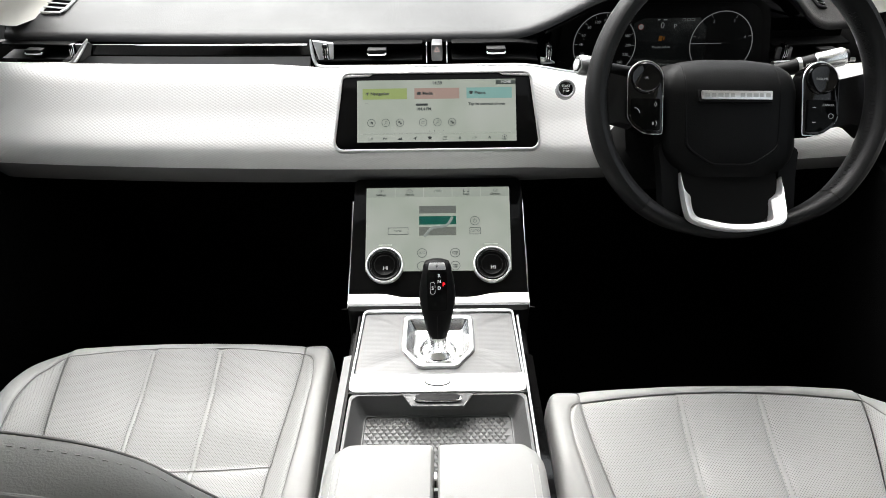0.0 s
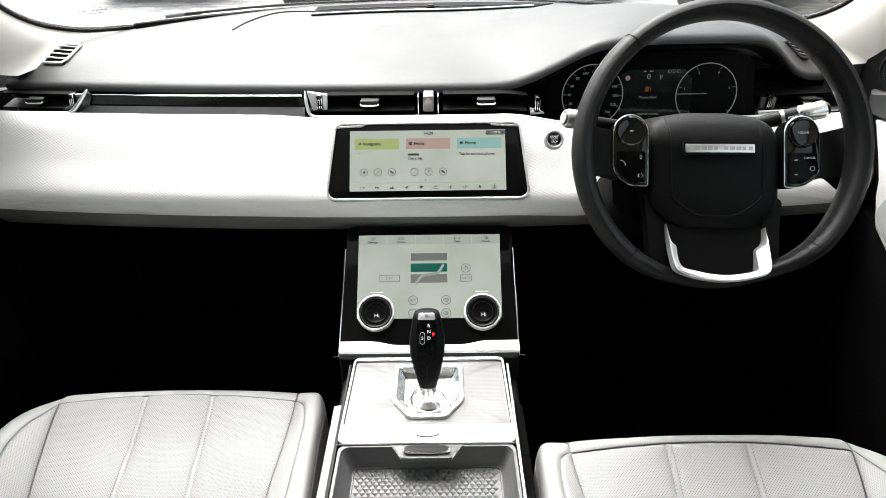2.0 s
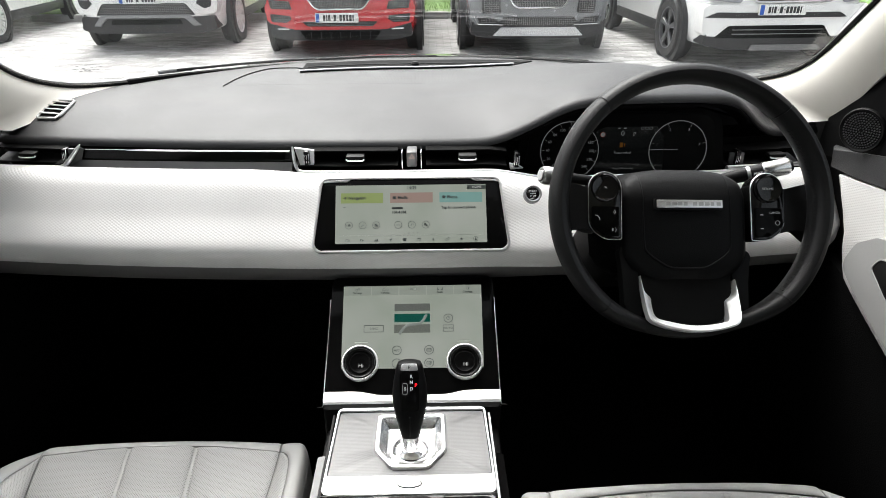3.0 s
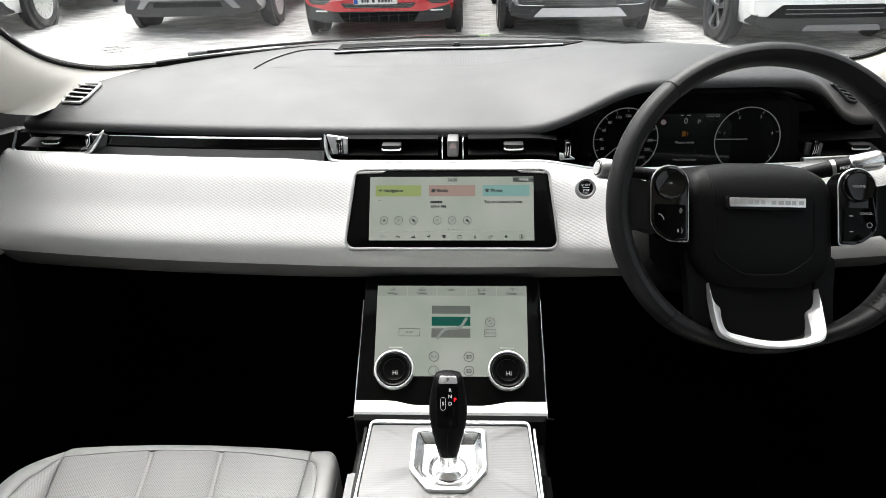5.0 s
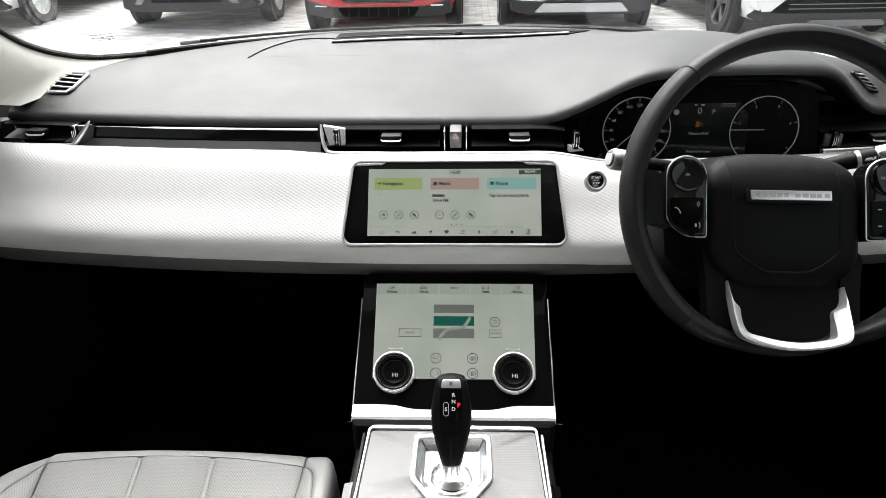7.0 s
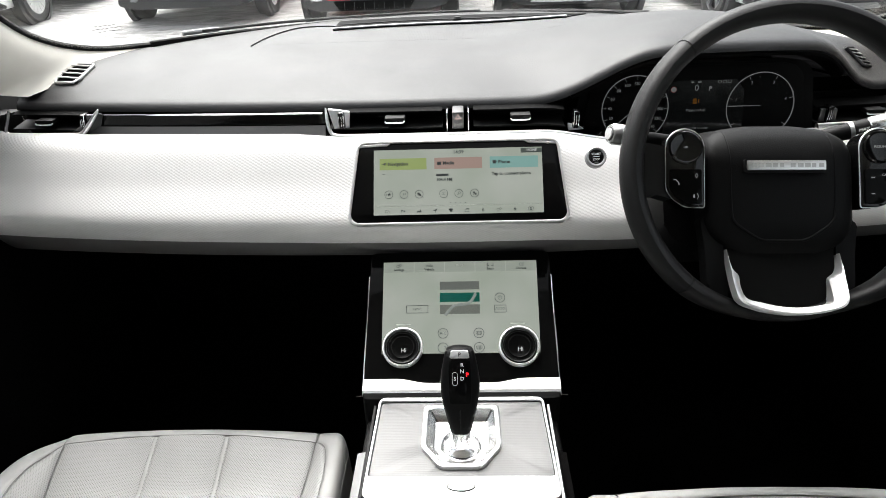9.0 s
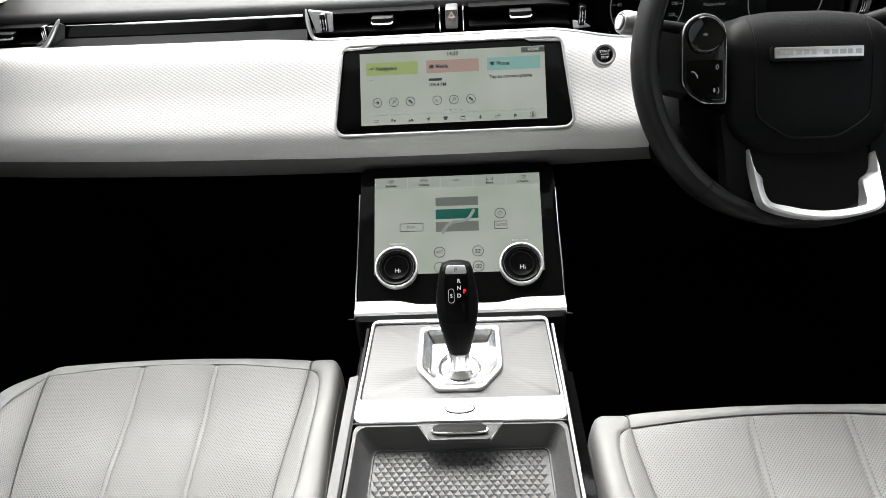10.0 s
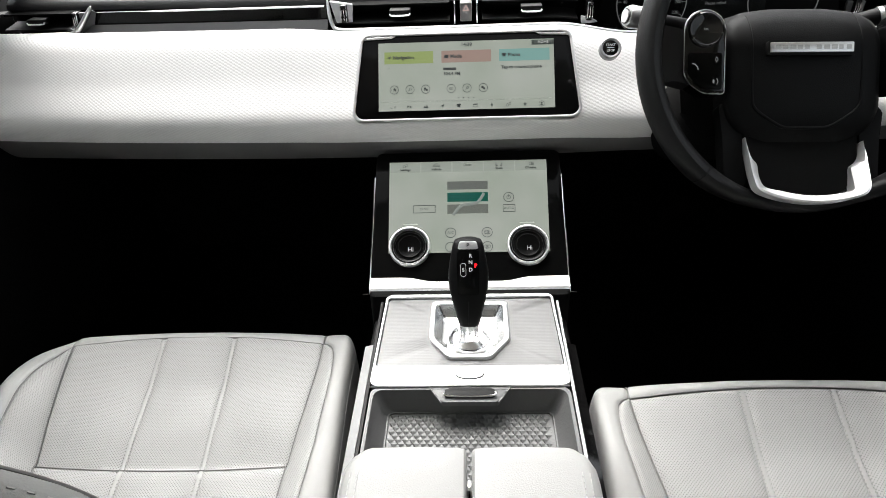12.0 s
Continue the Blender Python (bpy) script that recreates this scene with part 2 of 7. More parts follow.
def soft_display(name, low, high, strength):
    """A lit display whose backdrop drifts softly between two tones."""
    m, N, L, p = nodes_of(name)
    co, n, ramp = N.new("ShaderNodeTexCoord"), N.new("ShaderNodeTexNoise"), N.new("ShaderNodeValToRGB")
    n.inputs["Scale"].default_value, n.inputs["Detail"].default_value = 14, 1.5
    ramp.color_ramp.elements[0].position, ramp.color_ramp.elements[1].position = 0.32, 0.68
    ramp.color_ramp.elements[0].color, ramp.color_ramp.elements[1].color = (*low, 1), (*high, 1)
    L.new(co.outputs["Object"], n.inputs["Vector"])
    L.new(n.outputs["Fac"], ramp.inputs["Fac"])
    L.new(ramp.outputs["Color"], p.inputs["Emission Color"])
    p.inputs["Base Color"].default_value = (0.03, 0.03, 0.03, 1)
    p.inputs["Emission Strength"].default_value = strength * LIT
    p.inputs["Roughness"].default_value = 0.15
    return m


def clear_glass(name, tint=(1, 1, 1)):
    m = bpy.data.materials.new(name)
    m.use_nodes = True
    N, L = m.node_tree.nodes, m.node_tree.links
    N.remove(N["Principled BSDF"])
    t, g, lw, mix = N.new("ShaderNodeBsdfTransparent"), N.new("ShaderNodeBsdfGlossy"), N.new("ShaderNodeLayerWeight"), N.new("ShaderNodeMixShader")
    t.inputs["Color"].default_value = (*tint, 1)
    g.inputs["Roughness"].default_value = 0.02
    lw.inputs["Blend"].default_value = 0.5
    steep = math_node(N, L, "POWER", lw.outputs["Facing"], 4.2)
    L.new(math_node(N, L, "MULTIPLY_ADD", steep, 0.9, 0.04), mix.inputs[0])
    L.new(t.outputs[0], mix.inputs[1])
    L.new(g.outputs[0], mix.inputs[2])
    L.new(mix.outputs[0], N["Material Output"].inputs["Surface"])
    return m


def rounded(pts, r, seg=5):
    out, n = [], len(pts)
    for k in range(n):
        p0, p, p1 = Vector((*pts[k - 1], 0)), Vector((*pts[k], 0)), Vector((*pts[(k + 1) % n], 0))
        a, b = p + (p0 - p).normalized() * r, p + (p1 - p).normalized() * r
        for q in range(seg + 1):
            t = q / seg
            c = a * (1 - t) ** 2 + p * 2 * t * (1 - t) + b * t * t
            out.append((c.x, c.y))
    return out


def scaled(pts, k, cx=0.0, cy=-0.245):
    return [(cx + (x - cx) * k, cy + (y - cy) * k) for x, y in pts]


PALE = (0.355, 0.356, 0.348)
M = {
    "leather": surface("pale_leather", PALE, 0.5, var=0.05, bump=0.35, fine=900, depth=0.0006),
    "perforated": surface("perforated_leather", PALE, 0.5, var=0.05, bump=0.3, fine=900, pattern=lattice(0, 1, 0.0037, 0.0037, 0.70, 1.6), pattern_bump=0.5, pattern_dark=0.50, depth=0.0006),
    "perforated_side": surface("perforated_leather_side", PALE, 0.5, var=0.05, bump=0.3, fine=900, pattern=lattice(0, 1, 0.0021, 0.0037, 0.70, 1.6), pattern_bump=0.4, pattern_dark=0.45, depth=0.0006),
    "fascia": surface("embossed_pale_trim", (0.80, 0.795, 0.78), 0.45, var=0.03, bump=0.15, fine=900, pattern=lattice(0, 2, 0.0084, 0.0038, -1.0, 1.6), pattern_bump=0.20, pattern_dark=0.05),
    # grey well below the fascia's tone: shade under the roll, put into colour
    "rolled": surface("shade_grey_trim", (0.14, 0.139, 0.137), 0.5, var=0.04, bump=0.3, fine=900, depth=0.0006),
    "fascia_side": surface("embossed_pale_door_trim", (0.62, 0.615, 0.60), 0.5, var=0.03, bump=0.15, fine=900, pattern=lattice(1, 2, 0.0090, 0.0050, -1.0, 1.6), pattern_bump=0.3, pattern_dark=0.04),
    "dash": surface("dark_grained_dash", (0.025, 0.025, 0.026), 0.5, var=0.1, bump=0.5, fine=700, spec=0.37, depth=0.0008),
    "black_leather": surface("black_leather", (0.0050, 0.0050, 0.0054), 0.44, spec=0.26, var=0.12, bump=0.4, fine=800, depth=0.0006),
    "airbag": surface("black_airbag_cover", (0.0032, 0.0032, 0.0034), 0.5, spec=0.10, var=0.12, bump=0.5, fine=800, depth=0.0006),
    "black": surface("black_plastic", (0.004, 0.004, 0.004), 0.55, var=0.15, bump=0.2, spec=0.18),
    "void": surface("flat_black", (0.003, 0.003, 0.003), 0.7, var=0.1, spec=0.06),
    "strip": surface("dark_satin_strip", (0.09, 0.09, 0.092), 0.4, metal=0.4, var=0.05),
    "piano": surface("gloss_black", (0.004, 0.004, 0.004), 0.06, var=0.1, bump=0.02, rough_var=0.03, spec=0.4),
    "display_black": surface("coated_display_glass", (0.003, 0.003, 0.003), 0.08, var=0.1, bump=0.01, rough_var=0.03, spec=0.06),
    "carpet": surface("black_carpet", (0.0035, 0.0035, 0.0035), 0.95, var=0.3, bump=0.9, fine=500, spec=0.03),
    "chrome": surface("chrome", (0.74, 0.74, 0.74), 0.12, metal=1.0, var=0.03, bump=0.03, rough_var=0.05),
    "satin": surface("satin_silver", (0.74, 0.74, 0.74), 0.36, metal=1.0, var=0.04, bump=0.08),
    "bowl": surface("satin_well", (0.78, 0.78, 0.78), 0.25, metal=1.0, var=0.03, bump=0.05),
    "bow": surface("bright_satin_bow", (0.86, 0.86, 0.86), 0.5, metal=0.9, var=0.03, bump=0.05),
    "alloy": surface("pale_alloy", (0.62, 0.62, 0.63), 0.35, metal=0.25, var=0.05),
    "grey_trim": surface("grey_trim", (0.26, 0.26, 0.26), 0.4, metal=0.5, var=0.06),
    "flank": surface("satin_grey_flank", (0.17, 0.17, 0.17), 0.42, metal=0.3, var=0.05),
    "console_side": surface("satin_silver_side", (0.17, 0.17, 0.17), 0.42, metal=0.3, var=0.05),
    "rubber": surface("grey_rubber", (0.095, 0.095, 0.095), 0.5, var=0.1),
    "tray": surface("dark_grey_tray", (0.082, 0.082, 0.082), 0.45, var=0.08, bump=0.3),
    "thread": surface("pale_thread", (0.52, 0.52, 0.51), 0.7, var=0.05),
    "thread_and_shade": surface("dark_seam_and_shade", (0.21, 0.206, 0.20), 0.7, var=0.08),
    "beige": surface("cream_pillar_cloth", (0.80, 0.77, 0.70), 0.9, var=0.04, bump=0.4, fine=800),
    "panel": soft_display("pale_display", (0.50, 0.56, 0.47), (0.61, 0.65, 0.58), 0.62),
    "ink": surface("display_ink", (0.02, 0.025, 0.025), 0.4, var=0.05, bump=0.0),
    "white_mark": glow("lit_mark", (0.9, 0.92, 0.9), 0.7),
    "glass": clear_glass("clear_glass", (0.97, 0.98, 0.975)),
    "door_glass": clear_glass("green_tinted_glass", (0.85, 0.87, 0.86)),
    "privacy": clear_glass("dark_tinted_glass", (0.34, 0.345, 0.345)),
    "tyre": surface("tyre_rubber", (0.02, 0.02, 0.02), 0.75, var=0.2, bump=0.5, fine=120),
    "rim": surface("dark_alloy", (0.25, 0.25, 0.26), 0.35, metal=0.9, var=0.06),
    "lamp_glass": surface("headlamp_glass", (0.25, 0.26, 0.28), 0.08, var=0.1, coat=1.0),
    "mesh": surface("black_mesh", (0.015, 0.015, 0.016), 0.5, var=0.1),
}

# ---------- cabin shell ----------


def vent_y(x):
    """How far ahead the line of the air vents lies, across the car."""
    return 0.105 + 0.22 * x * x


def glass_base(x):
    """The foot of the windscreen: how far ahead."""
    return 0.68 - 0.30 * (abs(x) / 0.72) ** 2.2


def screen_point(x, s):
    """The windscreen: s 0 at its foot, 1 at the roof."""
    y0, y1 = glass_base(x), -0.12 - 0.08 * (x / 0.62) ** 2
    sag = 0.05 * math.sin(math.pi * s)
    return V3(x * lerp(1.0, 0.86, s), lerp(y0, y1, s) + 0.3 * sag, lerp(1.205, 1.60, s) + 0.6 * sag)


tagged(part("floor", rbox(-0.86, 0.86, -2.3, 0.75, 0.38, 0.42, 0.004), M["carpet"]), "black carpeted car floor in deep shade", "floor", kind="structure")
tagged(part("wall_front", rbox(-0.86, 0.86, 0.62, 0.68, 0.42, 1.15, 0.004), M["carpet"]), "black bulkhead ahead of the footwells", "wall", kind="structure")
tagged(part("wall_back", rbox(-0.86, 0.86, -2.3, -2.24, 0.42, 1.10, 0.004), M["beige"]), "pale trimmed lower tailgate at the back", "wall", kind="structure")
rear_bench = thing("rear_bench", "pale leather rear bench seat", "seat", (0, -1.75, 0.42))
part("cushion", rbox(-0.68, 0.68, -1.95, -1.42, 0.42, 0.74, 0.05, 3), M["leather"], rear_bench)
part("backrest", rbox(-0.68, 0.68, -2.2, -1.96, 0.42, 1.2, 0.06, 3), M["leather"], rear_bench)

# roof with its glass panel
roof = thing("ceiling", "pale cloth headliner with a closed roof blind", "ceiling", (0, -1.2, 1.6), kind="structure")
part("headliner", rbox(-0.66, 0.66, -2.28, -0.13, 1.6, 1.63, 0.01), M["beige"], roof)
part("roof_blind", rbox(-0.44, 0.44, -1.75, -0.40, 1.594, 1.602, 0.003), M["beige"], roof)

# windscreen
windscreen = thing("window_1", "clear raked windscreen with a black edge", "windscreen", (0, 0.4, 1.2), kind="structure")
pane = part("pane", sheet(lambda u, v: screen_point(lerp(-0.745, 0.745, u), v), 40, 16, -0.005), M["glass"], windscreen)
pane.visible_shadow = False
part("seal", tube([screen_point(lerp(-0.60, 0.60, k / 40), 0.006) + V3(0, -0.006, -0.002) for k in range(41)], 0.0085), M["void"], windscreen)

# etched mark low on the glass, in plain bars
for s, n in ((0.122, 5), (0.110, 7), (0.098, 5)):
    for k in range(n):
        x = -0.640 + 0.0062 * (k - (n - 1) / 2)
        part("glass_mark", tube([screen_point(x, s) + V3(0, -0.006, -0.003), screen_point(x + 0.0038, s) + V3(0, -0.006, -0.003)], 0.0007, seg=5), M["flank"], windscreen)

# A-pillars, with a rounded lower corner of the glass
EDGE = [(0.600, 0.004), (0.665, 0.018), (0.700, 0.045), (0.725, 0.085), (0.741, 0.14), (0.750, 0.22), (0.755, 0.35), (0.757, 0.5), (0.757, 0.65), (0.755, 0.8), (0.750, 0.98)]
for k, sgn in enumerate((-1, 1)):
    path = spline([(x, q, 0) for x, q in EDGE], 4)
    rows, line = [], []
    for n, p in enumerate(path):
        t = n / (len(path) - 1)
        a = screen_point(sgn * p.x, p.y) + V3(0, -0.004, -0.004)
        low = min(1.0, t / 0.22)
        b = V3(sgn * curve1([(0, 0.720), (0.22, 0.756), (0.45, 0.742), (1, 0.66)], t), curve1([(0, 0.240), (0.22, 0.206), (0.45, 0.105), (1, -0.29)], t), curve1([(0, 1.172), (0.22, 1.187), (0.45, 1.280), (1, 1.585)], t))
        mid = (a + b) / 2 + V3(-sgn * 0.030 * low, -0.010, 0.006 * low)
        row = [a * (1 - q) ** 2 + mid * 2 * q * (1 - q) + b * q * q for q in [j / 9 for j in range(10)]]
        row.append(b + V3(sgn * 0.05, 0.02, 0.0))
        row.append(a + V3(sgn * 0.04, 0.03, -0.005))
        rows.append(row)
        line.append(a + V3(0, 0.003, 0.003))
    pil = tagged(part("pillar_%d" % (k + 1), loft(rows, closed=True, caps=True), M["beige"], angle=60), "cream cloth-trimmed windscreen pillar", "pillar", kind="structure")
    part("seal", tube(line, 0.0055, seg=6), M["black"], pil)

# side walls: door cards, window glass, rear quarter
for k, sgn in enumerate((-1, 1)):
    door = thing("door_%d" % (k + 1), "car door card of pale embossed trim with dark upper part" if sgn > 0 else "pale embossed car door card beside the passenger seat", "car door", (sgn * 0.78, -0.3, 0.42), kind="structure")
    X0 = 0.755 if sgn > 0 else -0.795
    outer = Plane((X0, 0, 0), (0, 1, 0), (0, 0, 1))

    def wall(pts, d0, d1, mat, name, label="", r=0.004, outer=outer, sgn=sgn, door=door):
        # distances grow towards the cabin
        return part(name, prism(outer, pts, -sgn * d0, -sgn * d1, r), mat, door, label)

    wall([(0.66, 0.40), (0.66, 0.98), (0.36, 1.15), (0.26, 1.19), (-2.25, 1.20), (-2.25, 0.40)], -0.06, -0.02, M["black"], "door_shell")
    wall([(0.235, 1.12), (0.225, 1.195), (0.09, 1.355), (-0.06, 1.40), (-0.10, 1.165), (-0.02, 1.14)], -0.02, 0.006, M["void"], "sail_panel", "black corner panel")
    top = [(0.178, 1.149), (0.11, 1.157), (0.036, 1.173), (-0.30, 1.188), (-1.2, 1.195), (-1.2, 1.145), (-0.30, 1.135), (0.014, 1.128), (0.09, 1.118), (0.17, 1.110)]
    if sgn < 0:
        top = [(0.30, 1.135)] + top[:-1] + [(0.30, 1.092)]
    wall(top, -0.02, 0.014, M["dash"] if sgn > 0 else M["black"], "upper_trim", "black padded door top", 0.008)
    panel = [(0.140, 1.108), (0.09, 1.115), (0.014, 1.125), (-0.30, 1.132), (-1.1, 1.142), (-1.1, 0.80), (-0.30, 0.80), (-0.098, 0.893), (-0.048, 0.912), (0.007, 0.934), (0.050, 0.950), (0.064, 0.970), (0.066, 1.0), (0.073, 1.028), (0.092, 1.060)]
    if sgn < 0:
        panel = [(0.30, 1.088), (0.16, 1.108), (0.014, 1.125), (-0.30, 1.132), (-1.1, 1.142), (-1.1, 0.98), (-0.30, 0.98), (0.0, 0.965), (0.30, 0.955)]
    wall(panel, -0.02, 0.016, M["fascia_side"], "trim_panel", "pale embossed door panel", 0.006)
    if sgn > 0:
        loop = rounded([(0.041, 0.990), (0.024, 1.030), (-0.020, 1.062), (-0.12, 1.078), (-0.80, 1.080), (-0.80, 0.83), (-0.30, 0.855), (-0.083, 0.922), (-0.040, 0.940), (0.005, 0.959), (0.034, 0.976)], 0.010, 4)
        hole = rounded([(-0.026, 1.012), (-0.040, 1.035), (-0.12, 1.052), (-0.50, 1.054), (-0.50, 0.91), (-0.14, 0.955), (-0.070, 0.985)], 0.008, 4)
        part("armrest", prism(outer, loop, 0.0, -0.030, 0.010, 5), M["leather"], door, "pale leather door pull loop")
        part("pull_recess", prism(outer, hole, -0.015, -0.0306, 0.001), M["black"], door, "black recess in the door pull")
        part("pull_seam", tube([outer.at(y, z, -0.0295) for y, z in scaled(hole, 1.0)], 0.0022, closed=True, seg=6), M["leather"], door)
    else:
        wall([(0.02, 1.0), (-0.25, 1.03), (-0.8, 1.03), (-0.8, 0.86), (-0.2, 0.84), (0.0, 0.93)], 0.0, 0.04, M["black"], "armrest", "black door armrest", 0.012)
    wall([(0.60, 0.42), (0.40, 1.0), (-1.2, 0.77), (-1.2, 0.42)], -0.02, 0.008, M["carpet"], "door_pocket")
    # the tweeter looks back towards the seats
    spk = Plane((X0 - sgn * 0.022, 0.097, 1.199), (0.5, -0.866 * sgn, 0), (0, 0, 1))
    speaker = part("speaker", lathe([(0.036, 0.0), (0.036, 0.004), (0.034, 0.006), (0.032, 0.005), (0.030, 0.003), (0.0001, 0.005)], spk), M["black"], door, "small round black tweeter grille")
    dots = []
    for rr in range(1, 8):
        for q in range(6 * rr):
            a = 2 * math.pi * q / (6 * rr)
            dots.append(prism(spk, circle(0.0011, 6, 0.004 * rr * math.cos(a), 0.004 * rr * math.sin(a)), 0.0035, 0.0062))
    part("grille_dots", merge(*dots), M["strip"], speaker)
    # side glass and frame
    glass = thing("window_%d" % (k + 2), "clear side window above the door", "car window", (sgn * 0.74, -0.9, 1.2), kind="structure")
    for y0, y1, t0, t1, mat in ((0.13, -1.0, -0.32, -1.0, M["door_glass"]), (-1.0, -2.25, -1.0, -2.2, M["privacy"])):
        pane = part("pane", sheet(lambda u, v, sgn=sgn, y0=y0, y1=y1, t0=t0, t1=t1: V3(sgn * lerp(0.775, 0.68, v), lerp(lerp(y0, y1, u), lerp(t0, t1, u), v), lerp(1.18, 1.60, v)), 6, 6, 0.004), mat, glass)
        pane.visible_shadow = mat is M["privacy"]
    part("post", sheet(lambda u, v, sgn=sgn: V3(sgn * lerp(0.765, 0.665, v), lerp(-1.0, -1.12, u), lerp(1.18, 1.60, v)), 2, 4, 0.02 * sgn), M["black"], glass)
    part("cant_rail", tube([V3(sgn * 0.67, lerp(-0.28, -2.15, q / 6), 1.595) for q in range(7)], 0.03, seg=10), M["beige"], glass)
back_glass = part("window_4", rbox(-0.62, 0.62, -2.28, -2.275, 1.10, 1.6, 0.001), M["privacy"])
tagged(back_glass, "dark tinted rear window glass", "car window", kind="structure")

# bonnet and wipers outside
tagged(part("bonnet", sheet(lambda u, v: V3(lerp(-0.78, 0.78, u), lerp(0.72, 1.75, v) - 0.35 * abs(lerp(-1, 1, u)) ** 2.4, 1.162 - 0.05 * v - 0.16 * v ** 4 - 0.05 * abs(lerp(-1, 1, u)) ** 3 + 0.012 * math.exp(-((abs(lerp(-1, 1, u)) - 0.62) / 0.08) ** 2)), 40, 20, 0.004), M["piano"]), "glossy black car bonnet beyond the windscreen", "bonnet", kind="structure")
tagged(part("scuttle", sheet(lambda u, v: V3(lerp(-0.76, 0.76, u), glass_base(lerp(-0.76, 0.76, u)) + lerp(0.0, 0.12, v), 1.19 - 0.05 * v), 30, 3, 0.01), M["black"]), "black plastic panel at the foot of the windscreen", "panel", kind="structure")
wiper = thing("wiper", "black windscreen wiper parked at the glass foot", "wiper", (-0.5, 0.6, 1.22))
part("blade", tube([screen_point(x, 0.012) + V3(0, 0.012, 0.008) for x in (-0.52, -0.4, -0.3, -0.1, 0.05)], 0.0028), M["black"], wiper)
part("arm", tube([screen_point(x, 0.004) + V3(0, 0.02, 0.010) for x in (-0.557, -0.525, -0.495)], 0.0048), M["grey_trim"], wiper)
wiper = thing("wiper", "black windscreen wiper parked at the glass foot", "wiper", (0.3, 0.6, 1.22))
part("blade", tube([screen_point(x, 0.010) + V3(0, 0.012, 0.006) for x in (0.0, 0.15, 0.3, 0.45, 0.58)], 0.0028), M["black"], wiper)
part("arm", tube([screen_point(x, 0.004) + V3(0, 0.02, 0.008) for x in (0.1, 0.25, 0.4)], 0.0042), M["black"], wiper)

# ---------- dashboard ----------
dash = thing("dashboard", "dashboard with a black grained top and a pale embossed fascia", "dashboard", (0, 0.3, 0.95))



def hood_rise(x):
    """How far the hood over the instruments rises above the dash top."""
    return curve1([(-1, 0), (0.09, 0), (0.128, 0.0030), (0.168, 0.0155), (0.208, 0.0350), (0.247, 0.0550), (0.280, 0.0660), (0.312, 0.0699), (0.381, 0.0717), (0.466, 0.0710), (0.530, 0.0690), (0.556, 0.0640), (0.576, 0.0540), (0.596, 0.0385), (0.617, 0.021), (0.637, 0.008), (0.665, 0), (1, 0)], x)



def pad_edge(x):
    """The front edge of the dash top."""
    return V3(x, vent_y(x) + 0.02 - 0.012 * (hood_rise(x) / 0.0735), 1.181 - 0.035 * x * x + hood_rise(x))


def pad_surface(u, v):
    x = lerp(-0.755, 0.755, u)
    e = pad_edge(x)
    yb = glass_base(x) + 0.01
    depth = yb - e.y
    hood = hood_rise(x)
    z0 = e.z - hood
    if v < 0.12:  # the rolled front
        a = v / 0.12 * radians(78)
        return V3(x, e.y + 0.014 * (1 - math.cos(a)), e.z - 0.014 + 0.014 * math.sin(a))
    s = (v - 0.12) / 0.88
    y = e.y + 0.0112 + (depth - 0.0112) * s
    keep = 1 - curve1([(0.0, 0.0), (0.35, 0.12), (1.0, 1.0)], s)
    wide = 0.12 * min(1.0, s / 0.3)  # the hood melts into the dash top behind its front edge
    hood = sum(hood_rise(x + wide * k / 3) for k in range(-3, 4)) / 7
    return V3(x, y, z0 + 0.036 * (1 - (1 - s) ** 2.5) + hood * keep)


part("top_pad", sheet(pad_surface, 96, 40, 0.006, vs=[0.12 * k / 8 for k in range(8)] + [0.12 + 0.88 * k / 34 for k in range(35)]), M["dash"], dash, "black grained soft dash top")


def on_pad(x, y, lift=0.001):
    """A place on the dash top."""
    e = pad_edge(x)
    yb = glass_base(x) + 0.01
    s = (y - e.y - 0.0112) / (yb - e.y - 0.0112)
    return pad_surface((x + 0.755) / 1.51, 0.12 + 0.88 * max(0, min(1, s))) + V3(0, 0, lift)


# demister slot across the back of the dash top
slot = part("demister_slot", sheet(lambda u, v: on_pad(lerp(-0.25, lerp(0.215, 0.27, v), u), lerp(0.545, 0.635, v) - 0.02 * abs(lerp(-1, 1, u)) ** 2, 0.002), 30, 3, 0.002), M["void"], dash)
part("slot_bar", tube([on_pad(lerp(-0.25, 0.215, u / 30), 0.545 - 0.02 * abs(lerp(-1, 1, u / 30)) ** 2, 0.004) for u in range(31)], 0.0022, seg=6), M["satin"], slot)
part("slot_rib", tube([on_pad(lerp(-0.24, 0.24, u / 30), 0.588 - 0.02 * abs(lerp(-1, 1, u / 30)) ** 2, 0.003) for u in range(31)], 0.0010, seg=6), M["strip"], slot)
part("light_sensor", lathe([(0.009, 0.0), (0.009, 0.004), (0.006, 0.008), (0.0001, 0.009)], Plane(on_pad(0.0, 0.575), (1, 0, 0), (0, 1, 0)), seg=20), M["black"], dash, "small black dome sensor")

# speaker grille let into the pad
def grille_pt(u, v):
    x = lerp(lerp(-0.372, -0.268, v), lerp(0.20, 0.14, v), u)
    y = lerp(0.430, 0.540, v) - 0.02 * u * (1 - v)
    return on_pad(x, y, 0.0001)


